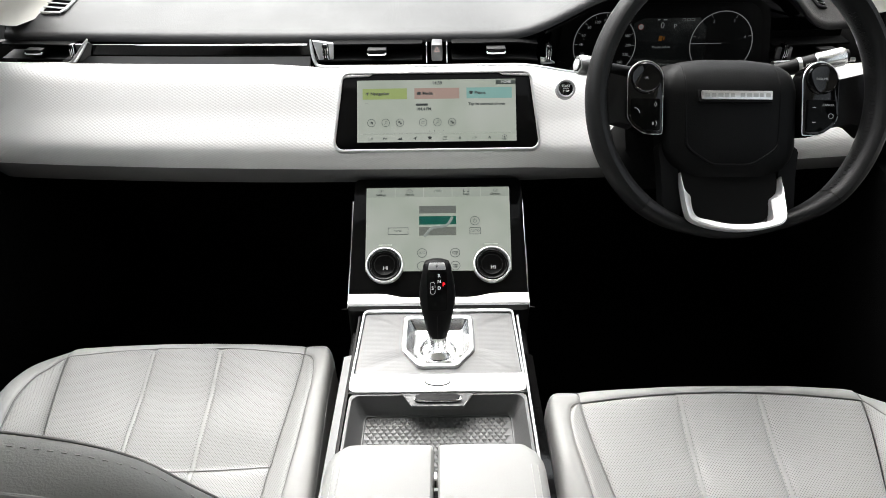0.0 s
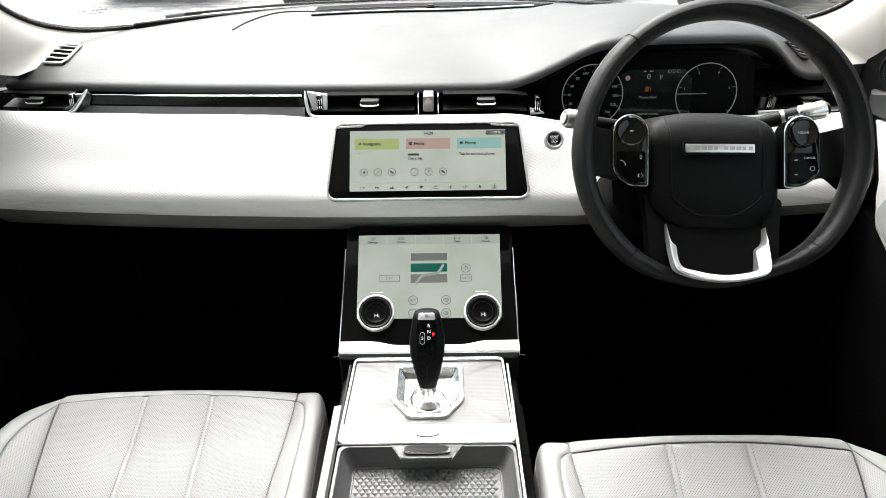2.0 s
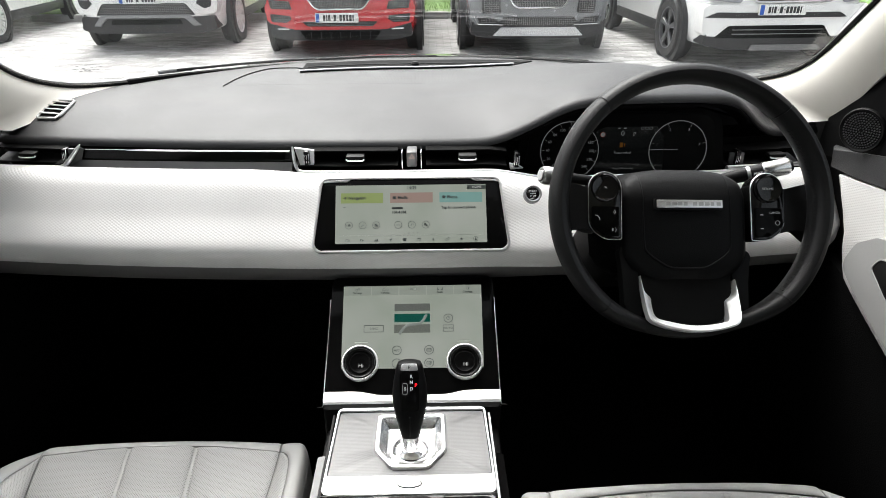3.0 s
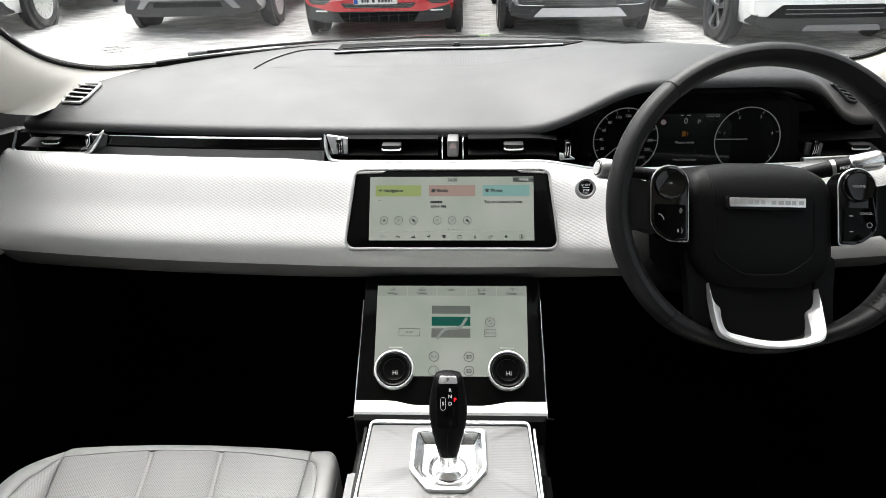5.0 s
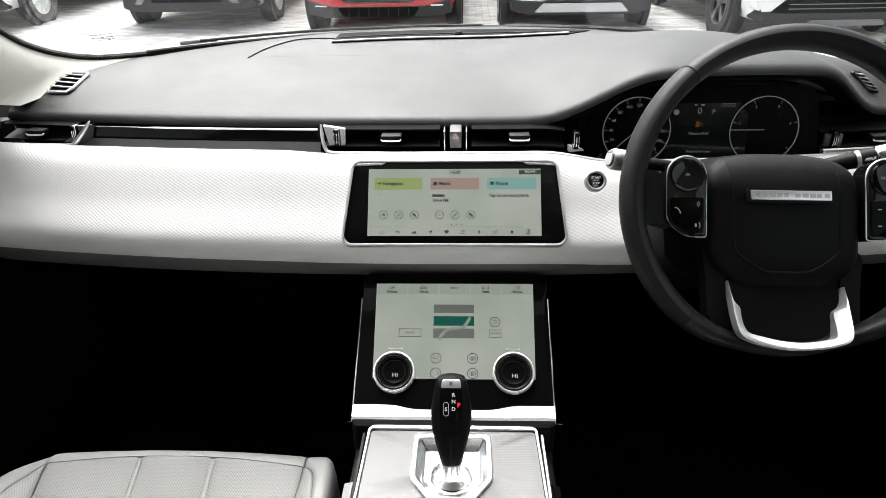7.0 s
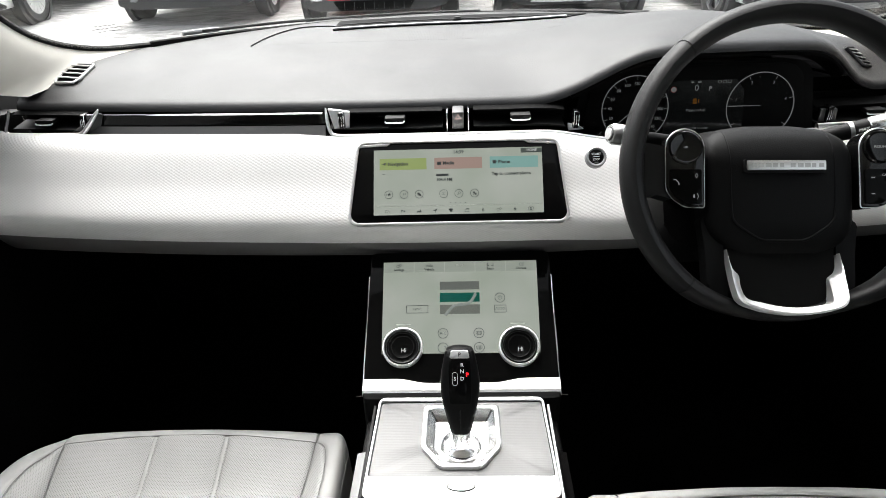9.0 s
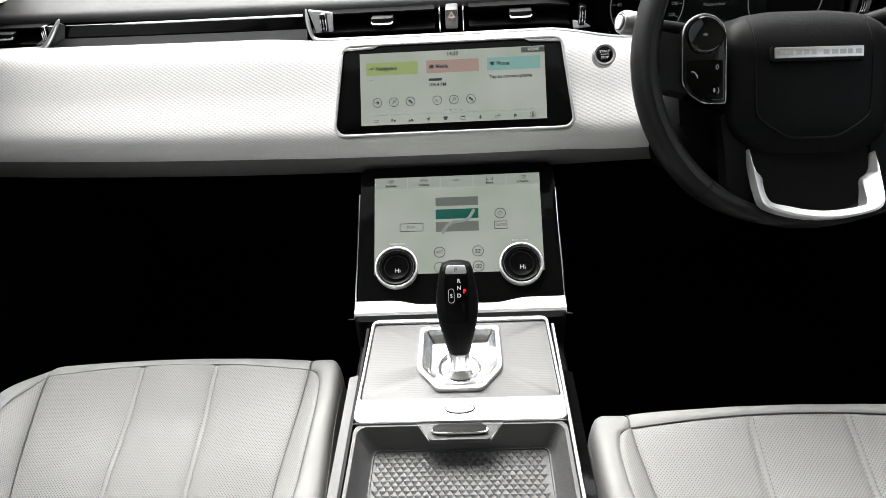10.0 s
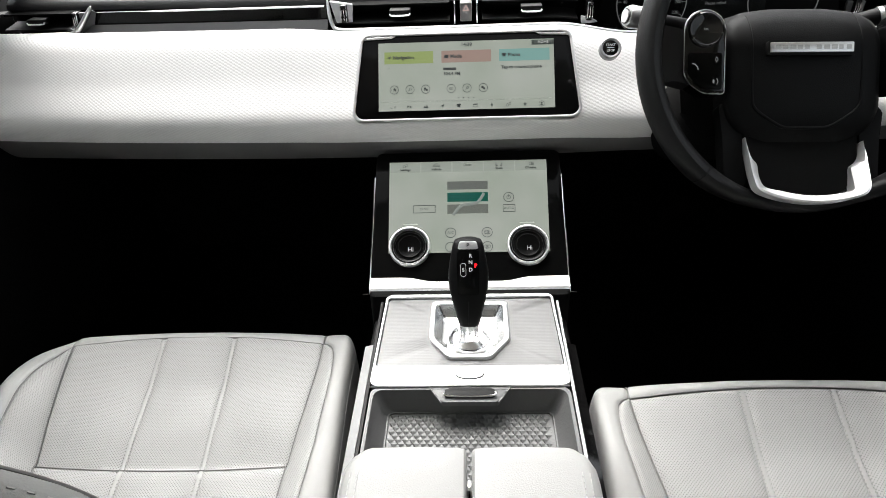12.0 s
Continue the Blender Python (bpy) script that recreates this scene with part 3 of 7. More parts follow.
M["grille"] = surface("perforated_grille", (0.033, 0.033, 0.034), 0.5, spec=0.40, var=0.08, pattern=lattice(0, 1, 0.006, 0.006, 0.9, 1.7), pattern_bump=0.5, pattern_dark=0.5)
grille = part("speaker_grille", sheet(grille_pt, 40, 10, 0.0002), M["grille"], dash, "fine perforated black speaker grille")
part("grille_edge", tube(spline([on_pad(-0.388, 0.423, 0.001), on_pad(-0.3745, 0.4815, 0.001), on_pad(-0.3516, 0.536, 0.001), on_pad(-0.3217, 0.5696, 0.001), on_pad(-0.272, 0.572, 0.001), on_pad(-0.245, 0.560, 0.001)], 8), 0.0012, seg=6), M["black"], grille)

# side demister vents
M["sill"] = surface("brushed_grey_sill", (0.48, 0.475, 0.47), 0.38, metal=0.55, var=0.05, bump=0.08)
for sgn in (-1, 1):
    q = [(-0.690, 0.350), (-0.652, 0.346), (-0.652, 0.274), (-0.695, 0.281)] if sgn < 0 else [(0.6260, 0.2670), (0.6430, 0.2780), (0.6690, 0.2560), (0.6530, 0.2510)]

    def in_vent(u, v, lift, q=q):
        """A place in the vent: u across, v from its far end to its near one."""
        return on_pad(lerp(lerp(q[0][0], q[1][0], u), lerp(q[3][0], q[2][0], u), v), lerp(lerp(q[0][1], q[1][1], u), lerp(q[3][1], q[2][1], u), v), lift)

    side_vent = part("side_vent", tube([in_vent(u, v, 0.0030) for u, v in ((0, 0.04), (0.06, 0), (0.94, 0), (1, 0.05), (1, 0.80), (0.86, 1), (0.06, 1), (0, 0.95))], 0.0028, closed=True, seg=8), M["sill"] if sgn < 0 else M["dash"], dash, "small slanted vent with a silver rim" if sgn < 0 else "small slanted black vent")
    part("vent_mouth", sheet(lambda u, v: in_vent(u, v, 0.0020), 6, 8, 0.001), M["void"], side_vent)
    for v in (0.19, 0.40, 0.61, 0.82):
        part("vent_slat", sheet(lambda u, w, v=v: in_vent(u, v + 0.075 * (w - 0.5) + 0.05 * (u - 0.5), 0.0040 + 0.0015 * w), 4, 2, 0.0015), M["sill"], side_vent)


# the pale fascia
def fascia_top(x):
    return 1.143 - 0.045 * x * x - 0.016 * curve1([(0.12, 0), (0.24, 1), (1, 1)], x)


def fascia_low(x):
    return 0.985 - 0.077 * x * x


PROFILE = [(0.086, 1.0), (0.074, 0.985), (0.060, 0.93), (0.044, 0.80), (0.026, 0.64), (0.0095, 0.52), (0.0000, 0.45), (-0.0050, 0.40), (-0.0062, 0.355), (-0.0052, 0.315), (-0.0022, 0.262), (0.0030, 0.205), (0.0095, 0.145), (0.0170, 0.085), (0.0255, 0.025), (0.0355, -0.035), (0.048, -0.088), (0.063, -0.120), (0.083, -0.135)]


dense = spline([(f, y, 0) for y, f in PROFILE], 4)


def fascia_fn(u, v):
    x = lerp(-0.83, 0.785, u)
    p = dense[v]
    far = lerp(0.815, 0.762, max(0, min(1, p.x)))  # the passenger end slants outwards as it falls
    end = max(0, x - 0.72) / 0.06 + max(0, -x - far) / 0.03
    top = fascia_top(x) - 0.005 - 0.0045 * curve1([(-0.26, 0), (-0.17, 1)], x)
    return V3(x, p.y + vent_y(x) - 0.105 + 0.05 * end ** 3, lerp(fascia_low(x) + 0.02 * max(0, x - 0.72) / 0.06, top, p.x))


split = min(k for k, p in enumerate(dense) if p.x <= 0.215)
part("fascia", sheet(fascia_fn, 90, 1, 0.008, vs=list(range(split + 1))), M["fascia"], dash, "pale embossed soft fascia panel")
# below the split the darker colour stands for light falling off underneath
part("lower_fascia", sheet(fascia_fn, 90, 1, 0.008, vs=list(range(split, len(dense)))), M["rolled"], dash, "smooth lower roll of the fascia, coloured grey for the shade there")
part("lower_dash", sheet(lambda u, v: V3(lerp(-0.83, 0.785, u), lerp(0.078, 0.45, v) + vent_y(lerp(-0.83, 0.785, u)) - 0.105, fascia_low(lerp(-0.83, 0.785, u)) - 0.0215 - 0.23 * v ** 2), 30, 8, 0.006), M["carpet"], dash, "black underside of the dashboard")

# recess that holds the air vents
part("vent_recess", sheet(lambda u, v: V3(lerp(-0.80, 0.72, u), vent_y(lerp(-0.80, 0.72, u)) + 0.065 + 0.02 * v, lerp(1.09, 1.172, v) - 0.03 * lerp(-0.80, 0.72, u) ** 2), 40, 2, 0.004), M["void"], dash)
part("recess_floor", sheet(lambda u, v: V3(lerp(-0.80, 0.22, u), vent_y(lerp(-0.80, 0.22, u)) + lerp(-0.014, 0.07, v), fascia_top(lerp(-0.80, 0.22, u)) - 0.006), 40, 2, 0.004), M["piano"], dash)


def strip(x0, x1, dy, dz0, dz1, mat, name, parent, n=24, thick=0.003, lean=0.0, label=""):
    """A strip that runs along the line of the vents."""
    return part(name, sheet(lambda u, v: V3(lerp(x0, x1, u), vent_y(lerp(x0, x1, u)) + dy + lean * v, fascia_top(lerp(x0, x1, u)) + lerp(dz0, dz1, v)), n, 2, thick), mat, parent, label)


passenger_strip = strip(-0.592, -0.196, -0.0165, -0.006, 0.0105, M["strip"], "trim_strip", dash, lean=0.012, label="brushed grey strip below the vent line")
part("bright_line", tube([V3(x, vent_y(x) + 0.002, fascia_top(x) + 0.0270) for x in [lerp(-0.487, -0.200, k / 24) for k in range(25)]], 0.0017, seg=6, radii=[lerp(0.0006, 0.0017, min(1, k / 3)) for k in range(25)]), M["bow"], passenger_strip)
part("dim_line", tube([V3(x, vent_y(x) + 0.002, fascia_top(x) + 0.0275) for x in [lerp(-0.565, -0.487, k / 8) for k in range(9)]], 0.0006, seg=6), M["satin"], passenger_strip)
strip(-0.575, -0.196, 0.001, 0.0105, 0.0275, M["piano"], "gloss_strip", dash, lean=0.001)


def along(x, dy, dz):
    """A place by the line of the vents."""
    return V3(x, vent_y(x) + dy, fascia_top(x) + dz)


def vent(x0, x1, parent, tab, cheek, wheel_x, cheek_mat):
    unit = part("air_vent", sheet(lambda u, v: along(lerp(x0, x1, u), 0.045, lerp(-0.002, 0.038, v)), 10, 2, 0.004), M["void"], parent, "black air vent with one horizontal blade")
    for dz, dy in ((0.0045, -0.004), (0.0260, 0.006)):
        part("blade", sheet(lambda u, v: along(lerp(x0 + 0.004, x1 - 0.004, u), lerp(dy, 0.035, v), dz + 0.004 * v), 10, 2, 0.0025), M["black"] if dz < 0.01 else M["void"], unit)
    front = Plane(along(tab, -0.006, 0.0175), (1, 0, 0), (0, 0, 1))
    lug = part("tab", prism(front, rounded([(-0.0145, 0.0040), (-0.0145, -0.0010), (-0.0120, -0.0038), (0.0120, -0.0038), (0.0145, -0.0010), (0.0145, 0.0040)], 0.0010, 3), -0.012, 0.006, 0.0012), M["black"], unit, "black blade tab with a bright lip")
    part("lip", tube([front.at(x, y, 0.0065) for x, y in ((-0.0143, -0.0002), (-0.0125, -0.0026), (-0.0060, -0.0030), (0.0060, -0.0030), (0.0125, -0.0026), (0.0143, -0.0002))], 0.0013, seg=6), M["satin"], lug)
    if wheel_x is not None:
        panel = Plane(along(wheel_x, 0.000, 0.0), (1, 0, 0), (0, 0, 1))
        part("cheek", prism(panel, rounded([(x - wheel_x, y) for x, y in cheek], 0.0012, 2), -0.004, 0.002, 0.0008), cheek_mat, unit, "cheek beside the thumb wheel")
        roll = part("thumb_wheel", rbox(wheel_x - 0.0050, wheel_x + 0.0050, vent_y(wheel_x) - 0.008, vent_y(wheel_x) + 0.010, fascia_top(wheel_x) + 0.004, fascia_top(wheel_x) + 0.030, 0.003), M["piano"], unit)
        for dx in (-0.0035, 0.0, 0.0035):
            part("wheel_rib", tube([along(wheel_x + dx, -0.0065, 0.006), along(wheel_x + dx, -0.0092, 0.016), along(wheel_x + dx, -0.0060, 0.029)], 0.0008, seg=6), M["chrome"], roll)
    return unit


left_vent = vent(-0.760, -0.600, dash, -0.678, [(-0.628, 0.001), (-0.600, 0.003), (-0.586, 0.028), (-0.606, 0.028), (-0.612, 0.010)], -0.603, M["strip"])
vent(-0.195, -0.018, dash, -0.091, [(-0.1905, 0.0340), (-0.1590, 0.0290), (-0.1610, 0.0020), (-0.1830, 0.0020)], -0.171, M["alloy"])
vent(0.020, 0.162, dash, 0.092, [(0.163, 0.010), (0.164, -0.001), (0.187, 0.001), (0.180, 0.005)], 0.174, M["alloy"])
right_vent = vent(0.55, 0.71, dash, 0.655, [(0.562, 0.024), (0.588, 0.024), (0.588, -0.001), (0.562, -0.001)], 0.575, M["strip"])
# bright frames that sweep under the vents and up at their ends
way = spline([along(*p) for p in ((-0.7440, -0.013, 0.0380), (-0.7520, -0.015, 0.0220), (-0.7615, -0.017, 0.0060), (-0.7560, -0.018, -0.0010), (-0.7400, -0.018, -0.0015), (-0.690, -0.018, 0.0000), (-0.625, -0.018, 0.0010), (-0.6070, -0.018, 0.0022), (-0.5960, -0.017, 0.0075), (-0.5800, -0.014, 0.0230), (-0.5650, -0.010, 0.0395))], 6)
n = len(way)
part("vent_frame", tube(way, 0.0034, seg=8, radii=[curve1([(0, 0.0022), (n * 0.3, 0.0028), (n * 0.62, 0.0030), (n * 0.8, 0.0038), (n * 0.93, 0.0030), (n, 0.0008)], k) for k in range(n)]), M["satin"], left_vent, "bright frame sweeping up at its end")
part("frame_flank", sheet(lambda u, v: along(lerp(lerp(-0.597, -0.5685, v), lerp(-0.577, -0.5660, v), u), lerp(-0.014, -0.009, v) + 0.010 * u, lerp(0.0015, 0.0340, v) - 0.006 * u * v), 4, 8, 0.003), M["strip"], left_vent, "dark satin flank of the frame")
way = spline([along(*p) for p in ((-0.1930, -0.004, 0.0365), (-0.1920, -0.008, 0.0270), (-0.1895, -0.014, 0.0120), (-0.1840, -0.018, 0.0010), (-0.1720, -0.019, -0.0016))], 6)
n = len(way)
way += [along(lerp(-0.165, 0.665, k / 50), -0.019, -0.0018) for k in range(51)]
part("vent_frame", tube(way, 0.0034, seg=8, radii=[lerp(0.0010, 0.0028, min(1, k / 8)) if k < n - 6 else 0.0030 for k in range(len(way))]), M["satin"], dash, "bright frame sweeping under the centre vents")
for x0, x1 in ((-0.79, -0.604), (-0.185, 0.66)):
    part("shadow_gap", tube([along(lerp(x0, x1, k / 40), -0.0225, -0.0052) for k in range(41)], 0.0010, seg=6), M["void"], dash)
part("lower_frame", tube([along(lerp(0.55, 0.71, k / 16), -0.016, 0.003) for k in range(17)], 0.0042, seg=8), M["satin"], right_vent)

# hazard switch
y, z = vent_y(0), fascia_top(0)
hazard = part("hazard_switch", rbox(-0.0070, 0.0095, y - 0.014, y + 0.02, z + 0.004, z + 0.029, 0.002), M["rubber"], dash, "dark grey hazard switch with a red triangle")
face = Plane((0.0013, y - 0.0142, z + 0.022), (1, 0, 0), (0, 0, 1))
tri = [(-0.005, -0.0035), (0.005, -0.0035), (0, 0.005)]
part("triangle", ring(face, tri, [(x * 0.45, (y - 0.0) * 0.45 - 0.0002) for x, y in tri], 0.0, 0.0006), glow("pale_red", (0.95, 0.72, 0.68), 0.6), hazard)
for sx in (-0.0145, 0.0165):
    part("switch_bar", rbox(sx - 0.0009, sx + 0.0009, y - 0.014, y + 0.02, z + 0.001, z + 0.029, 0.0006), M["chrome"], hazard)

# start button
c = V3(0.19, 0.0245, 1.124)
btn_plane = Plane(c, (1, 0, 0.0), (0, 0.60, 0.80))
start = thing("start_button", "round black engine start button with a silver rim", "button", c)
part("rim", lathe([(0.0141, -0.0076), (0.0141, 0.0019), (0.0125, 0.0032), (0.0103, 0.0023), (0.0103, -0.0030)], btn_plane), M["grey_trim"], start)
part("cap", lathe([(0.0102, -0.0061), (0.0102, 0.0019), (0.0091, 0.0030), (0.0001, 0.0034)], btn_plane), M["piano"], start)
lettering("START", 0.0043, btn_plane, 0, 0.0034, 0.0035, M["white_mark"], start)
lettering("STOP", 0.0040, btn_plane, 0, -0.0042, 0.0035, M["white_mark"], start)
part("mark_line", prism(btn_plane, rrect(0.0046, 0.0003, 0.0002, 2), 0.0033, 0.0036), M["white_mark"], start)

# touch screen
TS = Plane((0, -0.0085, 1.0575), (1, 0, 0), (0, 0.605, 0.796))
display = thing("touch_screen", "wide touch screen with a pale home menu and black surround", "screen", (0, 0, 1.05))
part("surround", ring(TS, rrect(0.1535, 0.0605, 0.014, 8, 0.1435, 0, 0.046), rrect(0.1495, 0.0565, 0.012, 8, 0.1395, 0, 0.046), -0.012, 0.0035, 0.0012), M["satin"], display, "thin silver surround")
part("glass_panel", prism(TS, rrect(0.1500, 0.0570, 0.012, 8, 0.1400, 0, 0.046), -0.014, 0.0015, 0.001), M["display_black"], display, "gloss black glass")
for sgn in (-1, 1):
    part("corner_chamfer", prism(TS, [(sgn * 0.137, 0.1015), (sgn * 0.137, 0.0975), (sgn * 0.100, 0.0990), (sgn * 0.094, 0.1025)], 0.0012, 0.0030, 0.0005), M["satin"], display)
menu = part("menu_picture", prism(TS, [(-0.118, 0.0), (0.118, 0.0), (0.118, 0.0935), (-0.118, 0.0935)], 0.0010, 0.0019), M["panel"], display, "pale green-grey lit menu")
SW, SH = 0.236, 0.0935


def ts(px, py):
    """A place on the menu, by shares of its width and height from the top left."""
    return -0.118 + SW * px, SH * (1 - py)


def patch(plane, x0, y0, x1, y1, mat, parent, name="field", d=0.0019, t=0.0003, place=ts):
    a, b = place(x0, y0), place(x1, y1)
    return part(name, prism(plane, [(a[0], b[1]), (b[0], b[1]), (b[0], a[1]), (a[0], a[1])], d, d + t), mat, parent)


for (a, b), colour, words in (((0.035, 0.315), (0.42, 0.52, 0.20), "Navigation"), ((0.362, 0.645), (0.50, 0.36, 0.31), "Media"), ((0.69, 0.975), (0.30, 0.54, 0.50), "Phone")):
    tile = patch(TS, a, 0.135, b, 0.31, glow("tile_" + words.lower(), colour, 0.62), menu, "menu_tile")
    x, y = ts(a + 0.05, 0.222)
    lettering(words, 0.0065, TS, x, y, 0.0024, M["ink"], tile, align="LEFT", bold=0.0002)
    x, y = ts(a + 0.028, 0.222)
    mark = {"Navigation": [(-3.0, 0.0), (2.8, 2.8), (0.5, -3.0), (0.0, -0.4)], "Media": [(-2.8, -2.4), (2.8, -2.4), (2.8, 1.0), (3.2, 2.2), (-2.0, 2.2), (-2.8, 1.2)], "Phone": [(-2.4, -2.0), (2.4, -2.0), (1.6, 0.4), (3.2, 0.4), (2.8, 2.2), (0, 2.8), (-2.8, 2.2), (-3.2, 0.4), (-1.6, 0.4)]}[words]
    part("tile_mark", prism(TS, [(x + 0.001 * p, y + 0.001 * q) for p, q in mark], 0.0022, 0.0025), M["ink"], tile)
for words, px, py, size in (("14:39", 0.505, 0.055, 0.0068), ("104.4 FM", 0.372, 0.475, 0.0060), ("Tap to connect phone", 0.70, 0.40, 0.0060)):
    x, y = ts(px, py)
    lettering(words, size, TS, x, y, 0.0020, M["ink"], menu, align="CENTER" if ":" in words else "LEFT", bold=0.0002)
patch(TS, 0.372, 0.385, 0.445, 0.42, M["ink"], menu, "station_bar")
patch(TS, 0.05, 0.375, 0.07, 0.38, M["ink"], menu, "dash_mark")
home_tab = patch(TS, 0.875, 0.015, 1.0, 0.085, surface("dark_tab", (0.05, 0.06, 0.055), 0.3), menu, "home_tab")
x, y = ts(0.94, 0.05)
lettering("HOME", 0.0050, TS, x, y, 0.0024, M["white_mark"], home_tab)


def flat_mark(pts, x, y):
    """A small dark mark on the menu, from points in millimetres round (x, y)."""
    return prism(TS, [(x + 0.001 * a, y + 0.001 * b) for a, b in pts], 0.0019, 0.0022)


def line_mark(pts, x, y, r=0.00028):
    return tube([TS.at(x + 0.001 * a, y + 0.001 * b, 0.0020) for a, b in pts], r, seg=5)


def round_mark(r, x, y, w=0.5):
    return ring(TS, circle(0.001 * r, 20, x, y), circle(0.001 * (r - w), 20, x, y), 0.0019, 0.0022)


HOUSE = [(-2.4, 0.2), (-1.6, 0.2), (-1.6, -2.0), (-0.5, -2.0), (-0.5, -0.6), (0.5, -0.6), (0.5, -2.0), (1.6, -2.0), (1.6, 0.2), (2.4, 0.2), (0, 2.4)]
ARROW = [(-3.0, 0.0), (2.8, 2.8), (0.5, -3.0), (0.0, -0.4)]
BOX = [(-2.2, -1.3), (2.2, -1.3), (2.2, 1.3), (-2.2, 1.3)]
PHONE = [(-2.2, -1.8), (2.2, -1.8), (1.6, 0.4), (3.2, 0.4), (2.8, 2.2), (0, 2.8), (-2.8, 2.2), (-3.2, 0.4), (-1.6, 0.4)]
for k, px in enumerate((0.09, 0.18, 0.27, 0.415, 0.505, 0.597)):
    x, y = ts(px, 0.69)
    icon = part("icon_ring", ring(TS, circle(0.0060, 28, x, y), circle(0.0053, 28, x, y), 0.0019, 0.0022), M["ink"], menu)
    if k == 0:
        mark = merge(flat_mark(HOUSE, x + 0.0006, y), line_mark([(-3.4, 1.2), (-3.6, 0), (-3.4, -1.2)], x, y))
    elif k in (1, 4):
        mark = merge(round_mark(1.7, x + 0.0008, y + 0.0008), line_mark([(-0.4, -0.4), (-2.2, -2.2)], x, y, 0.0004))
    elif k in (2, 5):
        mark = merge(flat_mark([(-2.4, -0.6), (0.6, -0.6), (0.6, 2.2), (-2.4, 2.2)], x, y), prism(TS, circle(0.0015, 10, x + 0.0014, y - 0.0012), 0.0019, 0.0023), line_mark([(-2.4, -1.8), (-0.6, -1.8)], x, y))
    else:
        mark = merge(line_mark(BOX + BOX[:1], x, y), line_mark([(-0.6, 0.4), (0.4, -0.5)], x, y))
    part("icon_mark", mark, M["ink"], icon)
for k in range(10):
    x, y = ts(0.083 + 0.0935 * k, 0.945)
    if k == 0:
        marks = [line_mark([(-3.2, -1.6), (1.4, -1.6), (1.4, 1.6), (-3.2, 1.6), (-3.2, -1.6)], x, y), line_mark([(1.4, 0.2), (3.2, 1.4), (3.2, -1.4), (1.4, -0.2)], x, y)]
    elif k == 1:
        marks = [flat_mark([(-3.0, -1.4), (-2.2, -1.4), (-2.2, -0.2), (-0.6, 0.2), (-0.6, 1.8), (-3.0, 1.8)], x, y), flat_mark([(0.2, -1.6), (2.8, -0.6), (2.4, 0.8), (0.2, 1.2)], x, y)]
    elif k == 2:
        marks = [flat_mark([(-3.6, -2.0), (0.4, -2.0), (-1.4, 1.2)], x, y), flat_mark([(-0.4, -2.0), (3.6, -2.0), (1.4, 2.4), (0.2, 0.0)], x, y)]
    elif k == 3:
        marks = [flat_mark(ARROW, x, y)]
    elif k == 4:
        marks = [flat_mark(PHONE, x, y)]
    elif k == 5:
        marks = [line_mark([(-2.8, -2.0), (2.8, -2.0), (2.8, 1.2), (-2.8, 1.2), (-2.8, -2.0)], x, y, 0.0004), flat_mark([(-2.8, 1.0), (2.8, 1.0), (3.4, 2.2), (-1.6, 2.2)], x, y)]
    elif k == 6:
        marks = [line_mark([(-1.5, 1.4), (1.5, -1.3), (0, -2.8), (0, 2.8), (1.5, 1.3), (-1.5, -1.4)], x, y, 0.0004)]
    elif k == 7:
        marks = [round_mark(2.0, x - 0.0012, y - 0.0006), round_mark(1.6, x + 0.0021, y + 0.0012)]
    elif k == 8:
        marks = [flat_mark(HOUSE, x, y)]
    else:
        marks = [round_mark(4.0, x, y), prism(TS, circle(0.0012, 10, x, y + 0.0012), 0.0019, 0.0022), prism(TS, rrect(0.0016, 0.0010, 0.0005, 2, None, x, y - 0.0014), 0.0019, 0.0022)]
    part("bar_icon", merge(*marks), M["ink"], menu)
for k in range(4):
    x, y = ts(0.456 + 0.029 * k, 0.83)
    part("page_dot", prism(TS, circle(0.0008 if k == 1 else 0.0006, 8, x, y), 0.0019, 0.0022), M["ink"], menu)
patch(TS, 0.02, 0.865, 0.98, 0.868, surface("faint_line", (0.25, 0.27, 0.24), 0.4), menu, "menu_line")

# climate panel
CP = Plane((0, -0.004, 0.979), (1, 0, 0), (0, 0.803, 0.596))
climate = thing("climate_panel", "gloss black centre panel with a pale climate display and two dials", "control panel", (0, -0.1, 0.88))
part("glass_panel", prism(CP, rrect(0.129, 0.1025, 0.008, 6, 0.129, 0, -0.0875), -0.010, 0.0, 0.001), M["display_black"], climate, "gloss black glass")
part("back_box", merge(prism(CP, rrect(0.131, 0.105, 0.008, 6, 0.131, 0, -0.088), -0.055, -0.0104, 0.0)), M["piano"], climate)
for sgn in (-1, 1):
    part("edge_trim", tube([CP.at(sgn * 0.1305, -0.022, -0.002), CP.at(sgn * 0.131, -0.10, -0.001), CP.at(sgn * 0.1315, -0.178, 0.0)], 0.0013, seg=8), M["chrome"], climate)
lip = []
for k in range(25):
    x = lerp(-0.131, 0.131, k / 24)
    dip = 0.006 * curve1([(0.045, 1), (0.085, 0)], abs(x))
    lip.append([CP.at(x, -0.171 - dip, 0.001), CP.at(x, -0.1725 - dip, 0.0035), CP.at(x, -0.188, 0.0100), CP.at(x, -0.194, 0.0085), CP.at(x, -0.196, 0.0), CP.at(x, -0.19, -0.02), CP.at(x, -0.172, -0.02)])
part("lower_lip", loft(lip, closed=True, caps=True), M["bow"], climate, "polished silver lip below the panel")
view = part("climate_picture", prism(CP, [(-0.1085, -0.1365), (0.1085, -0.1365), (0.1105, 0.0), (-0.1105, 0.0)], -0.001, 0.0006), M["panel"], climate, "pale green-grey lit climate menu")


